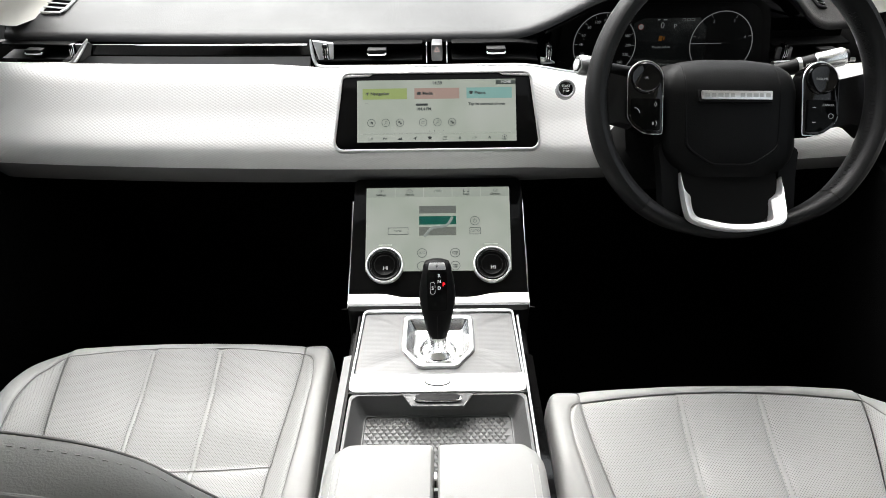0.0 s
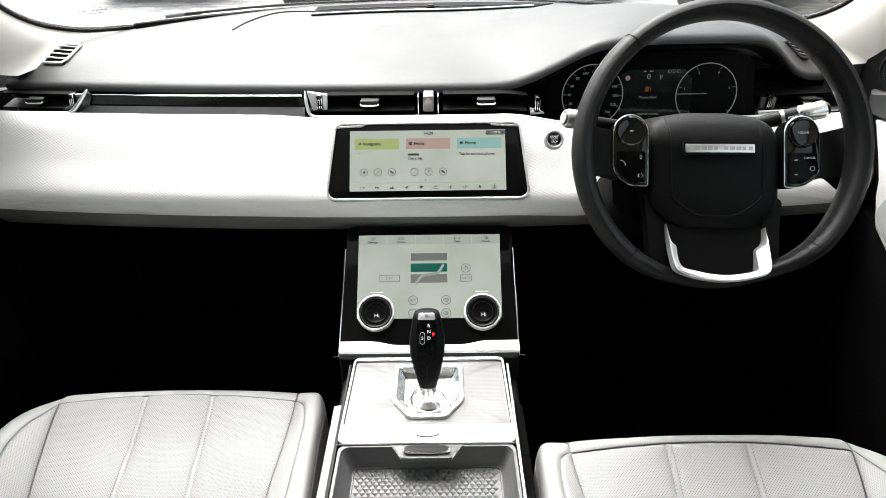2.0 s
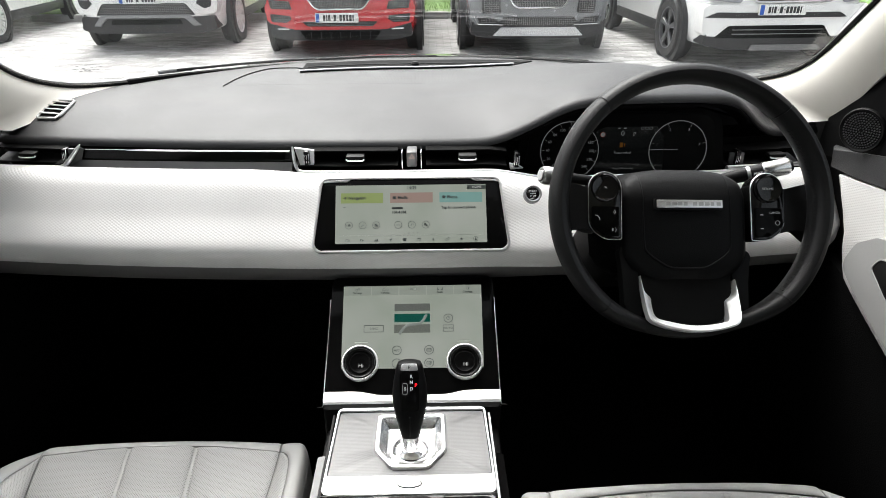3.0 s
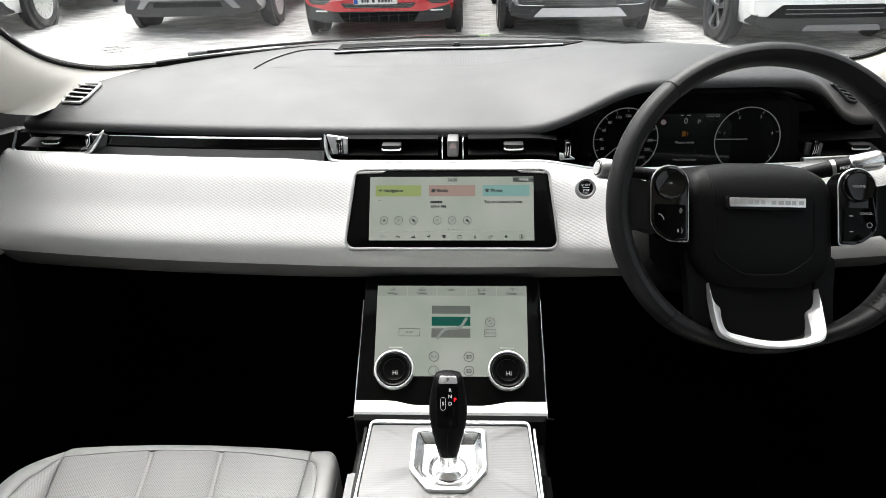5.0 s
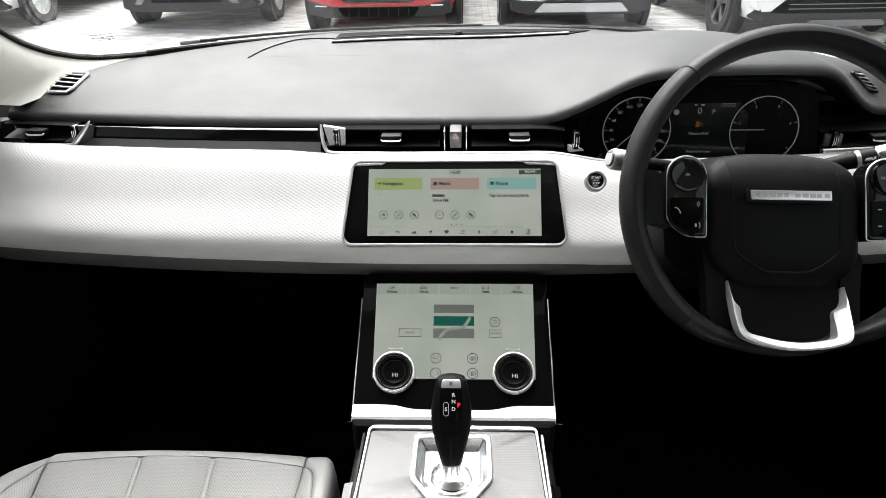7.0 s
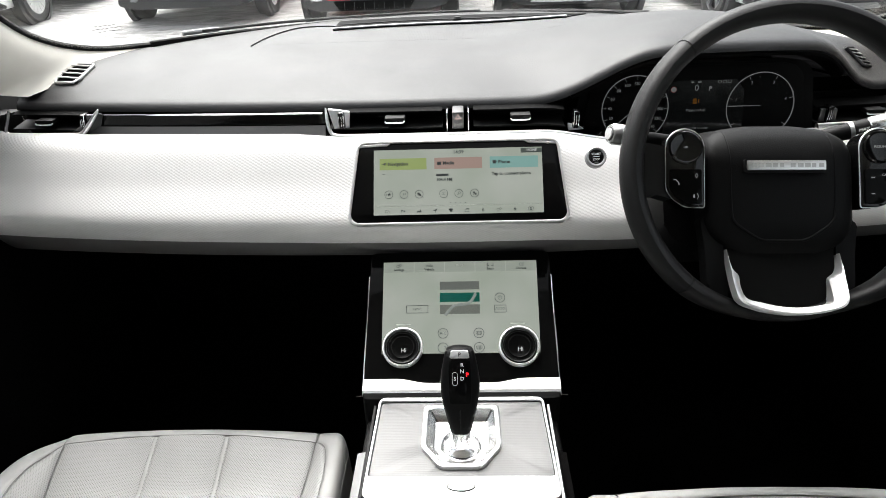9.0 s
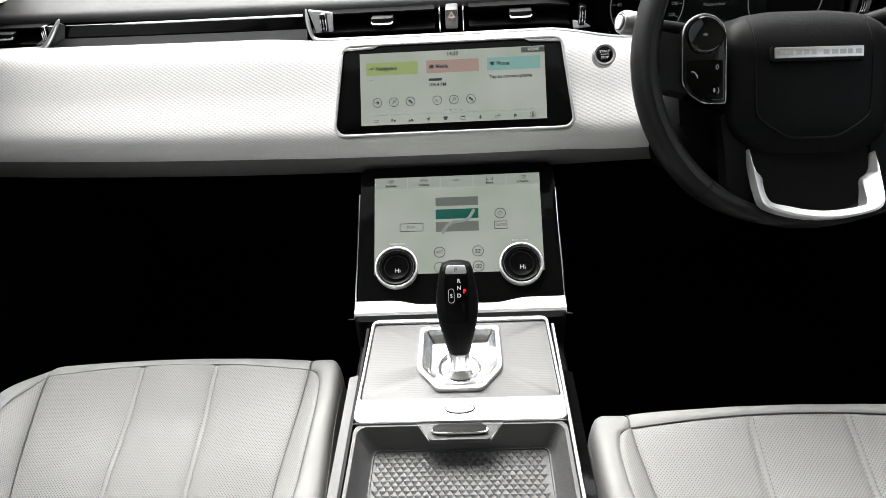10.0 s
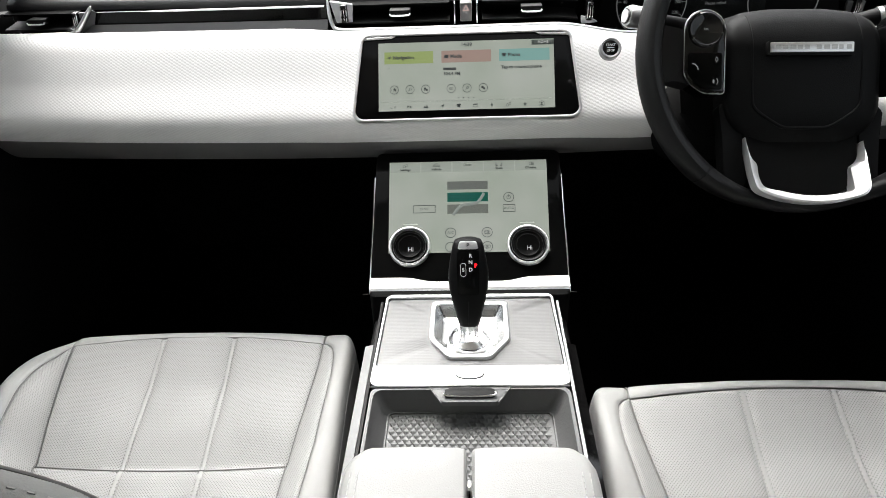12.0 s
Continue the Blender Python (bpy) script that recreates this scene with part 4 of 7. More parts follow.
def cp(px, py):
    return -0.110 + 0.22 * px, -0.137 * py


faint = surface("menu_grey", (0.30, 0.33, 0.29), 0.4, var=0.03)
tab_glow = glow("tab_grey", (0.47, 0.52, 0.45), 0.6)
for k, words in enumerate(("Settings", "Vehicle", "", "Seats", "Climate")):
    tab = patch(CP, 0.2 * k + 0.003, 0.002, 0.2 * k + 0.197, 0.118, tab_glow, view, "menu_tab", 0.0006, 0.0004, cp)
    x, y = cp(0.2 * k + 0.1, 0.09)
    if words:
        lettering(words, 0.0048, CP, x, y, 0.0011, M["ink"], tab, bold=0.00012)
        x, y = cp(0.2 * k + 0.1, 0.045)
        shape = {
            "Settings": lambda: merge(ring(CP, circle(0.0022, 12, x - 0.0015, y - 0.0008), circle(0.0015, 12, x - 0.0015, y - 0.0008), 0.0008, 0.0012), ring(CP, circle(0.0018, 12, x + 0.002, y + 0.001), circle(0.0012, 12, x + 0.002, y + 0.001), 0.0008, 0.0012)),
            "Vehicle": lambda: merge(ring(CP, rrect(0.0052, 0.0013, 0.0010, 3, None, x, y - 0.0006), rrect(0.0046, 0.0008, 0.0006, 3, None, x, y - 0.0006), 0.0008, 0.0012), ring(CP, rrect(0.0034, 0.0014, 0.0008, 3, 0.0020, x, y + 0.0016), rrect(0.0028, 0.0009, 0.0005, 3, 0.0015, x, y + 0.0016), 0.0008, 0.0012)),
            "Seats": lambda: merge(*[prism(CP, rrect(w, h, 0.0003, 2, None, x + dx, y + dy), 0.0008, 0.0012) for w, h, dx, dy in ((0.0014, 0.0006, -0.003, -0.0016), (0.0014, 0.0006, 0.003, -0.0016), (0.0005, 0.0022, -0.0042, 0.0), (0.0005, 0.0022, 0.0042, 0.0))]),
            "Climate": lambda: merge(ring(CP, circle(0.0024, 14, x, y), circle(0.0019, 14, x, y), 0.0008, 0.0012), *[prism(CP, rrect(0.0018, 0.0003, 0.0002, 2, None, x + 0.003, y + dy), 0.0008, 0.0012) for dy in (-0.0018, 0, 0.0018)]),
        }[words]()
        part("tab_mark", shape, M["ink"], tab)
    else:
        part("tab_mark", merge(prism(CP, rrect(0.005, 0.0003, 0.0002, 2, None, x, y + 0.005), 0.0008, 0.0012), prism(CP, rrect(0.005, 0.0003, 0.0002, 2, None, x, y + 0.0065), 0.0008, 0.0012)), faint, tab)
for y0, y1, colour in ((0.23, 0.32, (0.21, 0.23, 0.21)), (0.355, 0.455, (0.0, 0.13, 0.095)), (0.485, 0.585, (0.24, 0.26, 0.23))):
    patch(CP, 0.37, y0, 0.625, y1, glow("zone_band", colour, 0.55), view, "zone_band", 0.0006, 0.0003, cp)
part("zone_streak", tube(spline([CP.at(*cp(0.405, 0.60), 0.0012), CP.at(*cp(0.46, 0.50), 0.0012), CP.at(*cp(0.555, 0.47), 0.0012), CP.at(*cp(0.60, 0.37), 0.0012)], 8), 0.0022, seg=6), glow("streak_grey", (0.36, 0.40, 0.37), 0.6), view)
for words, px, py, w, h in (("SYNC", 0.225, 0.53, 0.0155, 0.0058), ("AUTO", 0.755, 0.535, 0.0085, 0.0056)):
    x, y = cp(px, py)
    box = part("key_frame", ring(CP, rrect(w, h, 0.0006, 2, None, x, y), rrect(w - 0.0008, h - 0.0008, 0.0004, 2, None, x, y), 0.0006, 0.0010), M["ink"], view)
    lettering(words, 0.0050, CP, x, y, 0.0009, M["ink"], box)
for words, px, py in (("", 0.755, 0.415), ("A/C", 0.39, 0.79), ("", 0.615, 0.79), ("2", 0.39, 0.94), ("", 0.615, 0.94)):
    x, y = cp(px, py)
    icon = part("key_ring", ring(CP, circle(0.0074, 26, x, y), circle(0.0065, 26, x, y), 0.0006, 0.0010), M["ink"], view)
    if words:
        lettering(words, 0.0058, CP, x + (0.003 if words == "2" else 0), y, 0.0009, M["ink"], icon)
    elif py < 0.5:
        part("power_mark", merge(ring(CP, circle(0.0030, 16, x, y), circle(0.0024, 16, x, y), 0.0006, 0.0010), prism(CP, rrect(0.0004, 0.0022, 0.0002, 2, None, x, y + 0.002), 0.0006, 0.0011)), M["ink"], icon)
    else:
        part("key_mark", merge(ring(CP, rrect(0.0040, 0.0024, 0.0012, 3, None, x, y), rrect(0.0034, 0.0018, 0.0008, 3, None, x, y), 0.0006, 0.0010), *[prism(CP, rrect(0.0004, 0.0026, 0.0002, 2, None, x + d, y - 0.0006), 0.0006, 0.0010) for d in (-0.0018, 0, 0.0018)]), M["ink"], icon)
for sgn in (-1, 1):
    cx, cy = sgn * 0.0795, -0.1285
    dial = part("dial_ring", lathe([(0.0280, -0.002), (0.0280, 0.0070), (0.0272, 0.0088), (0.0258, 0.0092), (0.0248, 0.0080), (0.0243, 0.0050), (0.0242, 0.0)], CP, cx, cy, 56), M["bow"], climate, "silver-rimmed rotary dial")
    part("dial_face", lathe([(0.0242, 0.0), (0.0240, 0.0062), (0.0222, 0.0076), (0.0205, 0.0068), (0.0195, 0.0050), (0.0165, 0.0046), (0.0155, 0.0054), (0.0143, 0.0048), (0.0001, 0.0046)], CP, cx, cy, 56), M["display_black"], dial)
    for r0, h, mat in ((0.0226, 0.0074, M["strip"]), (0.0200, 0.0062, M["black"]), (0.0156, 0.0054, M["black"])):
        part("dial_ridge", ring(CP, circle(r0, 40, cx, cy), circle(r0 - 0.0005, 40, cx, cy), h - 0.001, h + 0.0002), mat, dial)
    lettering("Hi", 0.0084, CP, cx + 0.0015, cy - 0.0045, 0.0049, M["white_mark"], dial)
    part("hint_bar", prism(CP, rrect(0.010, 0.0009, 0.0004, 2, None, cx, cy + 0.0335), 0.0006, 0.0009), faint, climate)

# ---------- centre console ----------
FLAT = Plane((0, 0, 0.878), (1, 0, 0), (0, 1, 0))
console = thing("centre_console", "centre console with a lined aluminium plate and dark storage tray", "console", (0, -0.4, 0.42))
part("console_core", merge(rbox(-0.128, 0.128, -0.34, -0.10, 0.42, 0.835, 0.012), rbox(-0.128, 0.128, -1.05, -0.33, 0.42, 0.82, 0.012)), M["black"], console)
part("front_block", prism(FLAT, rrect(0.13, 0.0215, 0.008, 5, 0.133, 0, -0.1535), -0.09, -0.006, 0.004), M["void"], console, "black block under the panel")
# silver frame round the plate
cut = rrect(0.1050, 0.0615, 0.0035, 6, 0.1022, 0, -0.2475)
out = rrect(0.1085, 0.0800, 0.010, 6, 0.1055, 0, -0.2600)
part("plate_frame", ring(FLAT, out, cut, -0.03, 0.0015, 0.0012), M["satin"], console, "bright satin silver frame")
lines = lattice(1, 1, 0.0026, 1e6, -1.0, 1.5)
M["lined"] = surface("fine_lined_aluminium_plate", (0.138, 0.137, 0.137), 0.5, metal=0.25, var=0.03, bump=0.05, fine=700, pattern=lines, pattern_bump=0.08, pattern_dark=0.10)
plate_out = rrect(0.1042, 0.0607, 0.003, 6, 0.1014, 0, -0.2475)
octa = [(0.047, -0.196), (-0.047, -0.196), (-0.0475, -0.266), (-0.0245, -0.2975), (0.0245, -0.2975), (0.0475, -0.266)]


ro = rounded(octa, 0.007)
part("plate", ring(FLAT, resample(plate_out, 240, 0, -0.245), resample(scaled(ro, 0.93), 240, 0, -0.245), -0.02, -0.0022, 0.0006), M["lined"], console, "aluminium plate with fine cross lines")
bezel = part("selector_bezel", ring(FLAT, ro, scaled(ro, 0.87), -0.0026, 0.0030, 0.0018), M["satin"], console, "bright angular bezel round the selector")
bowl = [[FLAT.at(*p, d) for p in scaled(ro, k)] for k, d in ((0.875, 0.001), (0.83, -0.0035), (0.77, -0.0085), (0.72, -0.0118), (0.68, -0.0130), (0.42, -0.0135), (0.02, -0.0135))]
bm = loft(bowl, closed=True)
part("selector_bowl", bm, M["bowl"], bezel, "polished silver well")
part("well_ring", lathe([(0.0262, -0.0140), (0.0262, -0.0105), (0.0250, -0.0092), (0.0232, -0.0098), (0.0205, -0.0125), (0.0200, -0.0140)], Plane(FLAT.at(0, -0.252, 0), FLAT.u, FLAT.v), seg=40), M["bowl"], bezel)
part("plate_gap", ring(FLAT, resample(cut, 240, 0, -0.245), resample(plate_out, 240, 0, -0.245), -0.012, -0.0016), M["black"], console)
# oval emblem as a plain shape
part("emblem", prism(FLAT, [(0.0145 * math.cos(a / 28 * 2 * math.pi), -0.3245 + 0.0058 * math.sin(a / 28 * 2 * math.pi)) for a in range(28)], 0.001, 0.0028, 0.0006), M["alloy"], console, "plain oval silver emblem")
part("emblem_edge", ring(FLAT, [(0.0158 * math.cos(a / 28 * 2 * math.pi), -0.3245 + 0.0068 * math.sin(a / 28 * 2 * math.pi)) for a in range(28)], [(0.0147 * math.cos(a / 28 * 2 * math.pi), -0.3245 + 0.0059 * math.sin(a / 28 * 2 * math.pi)) for a in range(28)], 0.001, 0.0022), M["black"], console)
for w, x, y in ((0.006, -0.003, -0.3225), (0.007, 0.002, -0.3255), (0.004, -0.001, -0.3278)):
    part("emblem_bar", prism(FLAT, rrect(w, 0.0008, 0.0004, 2, None, x, y), 0.0027, 0.0031), M["rim"], console)

# gear selector
selector = thing("gear_selector", "black leather gear selector with a gloss face and chrome collar", "gear selector", (0, -0.245, 0.865))
axis = Vector((0, 0.20, 0.98)).normalized()
GS = Plane((0, -0.252, 0.863), (1, 0, 0), axis.cross(Vector((1, 0, 0))))
part("collar", lathe([(0.0205, 0.0), (0.0190, 0.0020), (0.0150, 0.0040), (0.0130, 0.0075), (0.0128, 0.016), (0.0128, 0.030), (0.012, 0.034), (0.0001, 0.034)], GS, 0, 0, 36), M["bowl"], selector, "polished collar")
rows = []
for h, w, dpt, off in ((0.026, 0.0125, 0.0125, 0.0), (0.029, 0.0142, 0.0145, 0.0), (0.042, 0.0168, 0.0165, 0.0005), (0.060, 0.0210, 0.0185, 0.0015), (0.074, 0.0240, 0.0180, 0.0045), (0.084, 0.0247, 0.0174, 0.0065), (0.094, 0.0243, 0.0166, 0.0088), (0.106, 0.0224, 0.0157, 0.0116), (0.116, 0.0204, 0.0135, 0.0130), (0.123, 0.0190, 0.0125, 0.0148), (0.1285, 0.0165, 0.0105, 0.0160), (0.1312, 0.0100, 0.0065, 0.0165), (0.1320, 0.0005, 0.0005, 0.0165)):
    row = []
    h, w = 0.029 + (h - 0.029) * 0.945, w * 0.94
    for k in range(32):
        a = 2 * math.pi * k / 32
        ca, sa = math.cos(a), math.sin(a)
        e = 0.72
        row.append(GS.at(w * math.copysign(abs(ca) ** e, ca), off + dpt * math.copysign(abs(sa) ** e, sa), h))
    rows.append(row)
part("knob", loft(rows, closed=True, caps=True), M["airbag"], selector, "stitched black leather grip")
# the face looks back and up
FP = Plane(GS.at(0, -0.0030, 0.1036), (1, 0, 0), (0, 0.478, 0.878))
gp = part("gloss_face", prism(FP, rounded([(0.0120, 0.0142), (-0.0120, 0.0142), (-0.0127, 0.0), (-0.0121, -0.037), (0.0121, -0.037), (0.0127, 0.0)], 0.003), -0.006, 0.0018, 0.001), M["display_black"], selector, "gloss black selector face")
pk = part("park_button", prism(FP, rounded([(0.0098, 0.0240), (-0.0098, 0.0240), (-0.0117, 0.0155), (0.0117, 0.0155)], 0.002), -0.008, 0.0005, 0.0012), M["alloy"], selector, "silver park button")
lettering("P", 0.0068, FP, 0, 0.0197, 0.0007, M["ink"], pk)
for words, x, y in (("R", 0.0028, 0.0080), ("N", 0.0028, 0.0006), ("D", 0.0028, -0.0078), ("S", -0.0056, -0.0078)):
    lettering(words, 0.0060, FP, x, y, 0.0020, M["white_mark"], gp, bold=0.00012)
lettering("P", 0.0062, FP, 0.0086, -0.0032, 0.0020, glow("red_mark", (1.0, 0.02, 0.03), 1.6), gp, bold=0.0003)
part("gate", ring(FP, rrect(0.0032, 0.0078, 0.0031, 5, None, -0.0056, -0.0078), rrect(0.0028, 0.0074, 0.0027, 5, None, -0.0056, -0.0078), 0.0018, 0.0021), M["white_mark"], gp)
part("seam", tube([GS.at(0.0, -0.0187 + 0.0004 * k, 0.062 - 0.008 * k) for k in range(5)], 0.0007, seg=6), M["black"], selector)

# storage tray
TR = M["tray"]
rows = []
for pts, d in ((rrect(0.108, 0.14, 0.010, 5, 0.1065, 0, -0.48), -0.001), (rrect(0.1045, 0.1365, 0.010, 5, 0.103, 0, -0.48), -0.001), (rrect(0.095, 0.131, 0.012, 5, 0.093, 0, -0.479), -0.024), (rrect(0.089, 0.127, 0.008, 5, 0.087, 0, -0.478), -0.0285), (rrect(0.001, 0.001, 0.0002, 5, 0.001, 0, -0.478), -0.0285)):
    rows.append([FLAT.at(x, y, d) for x, y in pts])
tray = part("tray", loft(rows, closed=True), TR, console, "dark grey open tray")
# mat of small three-sided ridges
bm = bmesh.new()
px, py = 0.0076, 0.0054
for j in range(17):
    for i in range(24):
        x = -0.0865 + i * px + (px / 2 if j % 2 else 0)
        y = -0.3555 - j * py
        if x + px > 0.0875:
            continue
        a, b = bm.verts.new(FLAT.at(x, y, -0.0283)), bm.verts.new(FLAT.at(x + px, y, -0.0283))
        c, d = bm.verts.new(FLAT.at(x + px * 0.45, y - py, -0.0283)), bm.verts.new(FLAT.at(x + px * 0.30, y - 0.0012, -0.0266))
        for f in ((a, c, d), (c, b, d), (b, a, d)):
            bm.faces.new(f)
tagged(part("rubber_mat", bm, M["rubber"], tray, "grey rubber mat with small triangular ridges", flat=True), kind="stuff")
part("mat_rim", ring(FLAT, rrect(0.0892, 0.1268, 0.007, 4, None, 0, -0.4785), rrect(0.0878, 0.1254, 0.006, 4, None, 0, -0.4785), -0.0285, -0.0268), M["rubber"], tray)
# notch and release handle
part("notch_lip", prism(FLAT, rounded([(0.044, -0.3365), (-0.044, -0.3365), (-0.030, -0.361), (0.030, -0.361)], 0.003), -0.007, -0.0012, 0.001), TR, console)
part("notch_edge", tube([FLAT.at(-0.108, -0.3405, 0.0), FLAT.at(-0.044, -0.3405, 0.0), FLAT.at(-0.030, -0.3625, -0.0008)], 0.0007, seg=6), M["flank"], console)
part("notch_edge", tube([FLAT.at(0.108, -0.3405, 0.0), FLAT.at(0.044, -0.3405, 0.0), FLAT.at(0.030, -0.3625, -0.0008)], 0.0007, seg=6), M["flank"], console)
handle = part("handle", prism(FLAT, rrect(0.0275, 0.0058, 0.0055, 8, None, 0, -0.3500), -0.003, 0.0022, 0.002), M["black"], console, "black tray release bar with a chrome lip")
part("handle_lip", tube(spline([FLAT.at(-0.0268, -0.3495, 0.0012), FLAT.at(-0.0225, -0.3550, 0.0014), FLAT.at(0.0225, -0.3550, 0.0014), FLAT.at(0.0268, -0.3495, 0.0012)], 5), 0.0012, seg=8), M["chrome"], handle, "chrome lip")
# side trims
for sgn in (-1, 1):
    rim = []
    for k in range(15):
        y = lerp(-0.192, -0.62, k / 14)
        rim.append([V3(sgn * 0.1085, y, 0.8765), V3(sgn * 0.1115, y, 0.8765), V3(sgn * 0.1125, y, 0.860), V3(sgn * 0.1095, y, 0.860)])
    part("side_bead", loft(rim, closed=True, caps=True), M["black"] if sgn < 0 else M["grey_trim"], console, "thin dark edge strip" if sgn < 0 else "thin grey edge strip")
    rim = []
    for k in range(15):
        y = lerp(-0.262, -0.9, k / 14)
        rim.append([V3(sgn * 0.1140, y, 0.868), V3(sgn * 0.1240, y, 0.865), V3(sgn * 0.1255, y, 0.80), V3(sgn * 0.1140, y, 0.80)])
    part("side_trim", loft(rim, closed=True, caps=True), M["console_side"] if sgn < 0 else M["piano"], console, "satin silver console flank" if sgn < 0 else "gloss black console flank")
    part("flank_line", tube([V3(sgn * 0.131, -0.165, 0.869), V3(sgn * 0.139, -0.166, 0.869)], 0.0006, seg=6), M["chrome"], console)

# armrest with two lids
armrest = thing("armrest", "pale leather centre armrest with two lids and stitched edges", "armrest", (0, -0.7, 0.85))
part("armrest_body", rbox(-0.097, 0.097, -1.02, -0.50, 0.835, 0.915, 0.012), M["black"], armrest)
for sgn in (-1, 1):
    rows = []
    for k in range(30):
        y = -0.476 - 0.556 * (k / 29) ** 1.4
        d = -0.476 - y
        fr = min(1.0, d / 0.014)
        drop = 0.012 * (1 - math.sqrt(max(0, 1 - (1 - fr) ** 2)))
        zt = 0.954 + 0.008 * min(1, d / 0.2) - drop
        xo = 0.1035 - 0.016 * (1 - min(1, d / 0.03)) ** 2
        row = [V3(sgn * 0.0025, y, 0.905), V3(sgn * 0.0025, y, zt - 0.004), V3(sgn * 0.0045, y, zt - 0.001), V3(sgn * 0.010, y, zt)]
        for q in range(1, 6):
            row.append(V3(sgn * lerp(0.010, xo - 0.014, q / 5), y, zt + 0.001 * math.sin(math.pi * q / 5)))
        for q in range(1, 8):
            a = math.pi / 2 * q / 7
            row.append(V3(sgn * (xo - 0.014 + 0.014 * math.sin(a)), y, zt - 0.014 * (1 - math.cos(a))))
        row.append(V3(sgn * (xo - 0.001), y, 0.905))
        rows.append(row)
    lid = part("lid", loft(rows, closed=True, caps=True), M["leather"], armrest, "pale leather lid")
    st = []
    for k in range(88):
        y = -0.508 - 0.0055 * k
        zt = 0.954 + 0.008 * min(1, (-0.476 - y) / 0.2)
        for xs, dz in ((0.0885, 0.0002), (0.0945, -0.0009)):
            st.append(tube([V3(sgn * xs, y, zt + dz), V3(sgn * xs, y - 0.0040, zt + dz)], 0.00055, seg=5))
    part("stitching", merge(*st), M["thread"], lid)
part("hinge_pin", rbox(-0.002, 0.002, -0.518, -0.508, 0.935, 0.946, 0.001), M["chrome"], armrest)

# ---------- front seats ----------


def seat(name, label, cx, y0, z0, slope, back_y, foot_z, waist, shoulder, piping, back_x=None, size=1.0, over_top=False):
    """A front seat: cx across, y0 its front edge, z0 the height of the front edge."""
    s = thing(name, label, "car seat", (cx, y0 - 0.25, 0.42), group="front seats")
    mir = 1 if cx > 0 else -1

    def half(d):
        """Half the width of the middle cushion, by the way back from the front edge."""
        return curve1([(0.0, 0.187), (0.20, waist), (0.30, waist - 0.010), (0.5, waist - 0.012)], d)

    def insert(d, sg=0):
        """How wide the perforated strip on a bolster is; on the door side it flares."""
        if sg * mir > 0:
            return curve1([(0.016, 0.0), (0.024, 0.007), (0.036, 0.016), (0.0625, 0.033), (0.12, 0.047), (0.2, 0.054), (0.5, 0.054)], d)
        return curve1([(0.016, 0.0), (0.024, 0.012), (0.036, 0.019), (0.06, 0.025), (0.10, 0.031), (0.2, 0.036), (0.5, 0.034)], d)

    def front(a):
        """The line of the front edge."""
        return -0.018 + 0.010 * min(1.3, abs(a) / 0.19) ** 2

    def roll_seam(a):
        return 0.003 + 0.0145 * (a / 0.186) ** 2

    def wide(sg):
        """The outer edge of a bolster and the radius of its front corner."""
        return (0.268, 0.100) if sg * mir > 0 else (0.234, 0.036)

    def base(a, d):
        """The cushion's height; a: across from its middle."""
        rx, r = wide(a)
        z = z0 + 0.0085 - slope * max(0, d - 0.005)
        h = half(max(0, d))
        e = min(1, max(0, abs(a) - h) / (rx - h))
        if abs(a) < 0.19:
            z -= 0.012 * (1 - (a / 0.19) ** 2) * min(1, max(0, d) / 0.08)
        z += 0.026 * math.sin((e if a * mir > 0 else min(e, 0.72)) * math.pi * 0.62) * min(1, max(0, d + 0.02) / 0.12)
        if e > 0.6:
            z -= (0.010 if a * mir > 0 else 0.005) * ((e - 0.6) / 0.4) ** 2.4
        if d < 0.195:
            z -= 0.005 * math.exp(-((d - 0.195) / 0.035) ** 2) * (1 - e)
        rf = lerp(0.026, r, curve1([(0.175, 0), (0.21, 1)], abs(a)))
        p = max(0, 1 - (rx - abs(a)) / (r if a * mir > 0 else 0.35 * r))
        q = max(0, 1 - (d - front(a)) / rf)
        return z - (0.024 if a * mir > 0 or abs(a) < 0.188 else lerp(0.024, 0.013, min(1, max(0, d) / 0.05))) * (1 - math.sqrt(1 - min(1, p * p + q * q) ** 1.7))

    def rim(d, sg):
        """The outer edge of a bolster at a depth, rounded at the front."""
        rx, r = wide(sg)
        q = min(1, max(0, 1 - (d - front(0.21)) / r))
        return max(0.1885, rx - r * (1 - math.sqrt(1 - q * q)))

    def pad(pname, corner, mat, nu=14, nv=18, puff=0.006, edge=0.010, label="", swell=0.003, front_edge=True, rear_edge=True):
        """A stuffed piece between seams; corner(u, v) gives across and back."""
        us = [0, 0.015, 0.05] + [lerp(0.10, 0.90, k / (nu - 1)) for k in range(nu)] + [0.95, 0.985, 1]
        vs = [0, 0.015, 0.05] + [lerp(0.10, 0.90, k / (nv - 1)) for k in range(nv)] + [0.95, 0.985, 1]

        def fn(u, v):
            a, d = corner(u, v)
            a0, d0 = corner(0, v)
            a1, d1 = corner(1, v)
            w = math.hypot(a1 - a0, d1 - d0)
            b0, b1 = corner(u, 0), corner(u, 1)
            l = math.hypot(b1[0] - b0[0], b1[1] - b0[1])
            m = min(u * w, (1 - u) * w, v * l if front_edge else 1, (1 - v) * l if rear_edge else 1)
            k = 1 - max(0, 1 - m / edge) ** 2
            wr = (0.0007 * noise.noise(V3(a * 28 + cx, d * 28, 0.3)) + 0.0010 * noise.noise(V3(a * 9 + cx, d * 11, 4.3))) * k
            return V3(cx + a, y0 - d, base(a, d) + puff * (k - 1) + swell * math.sin(math.pi * u) * math.sin(math.pi * v) + wr)

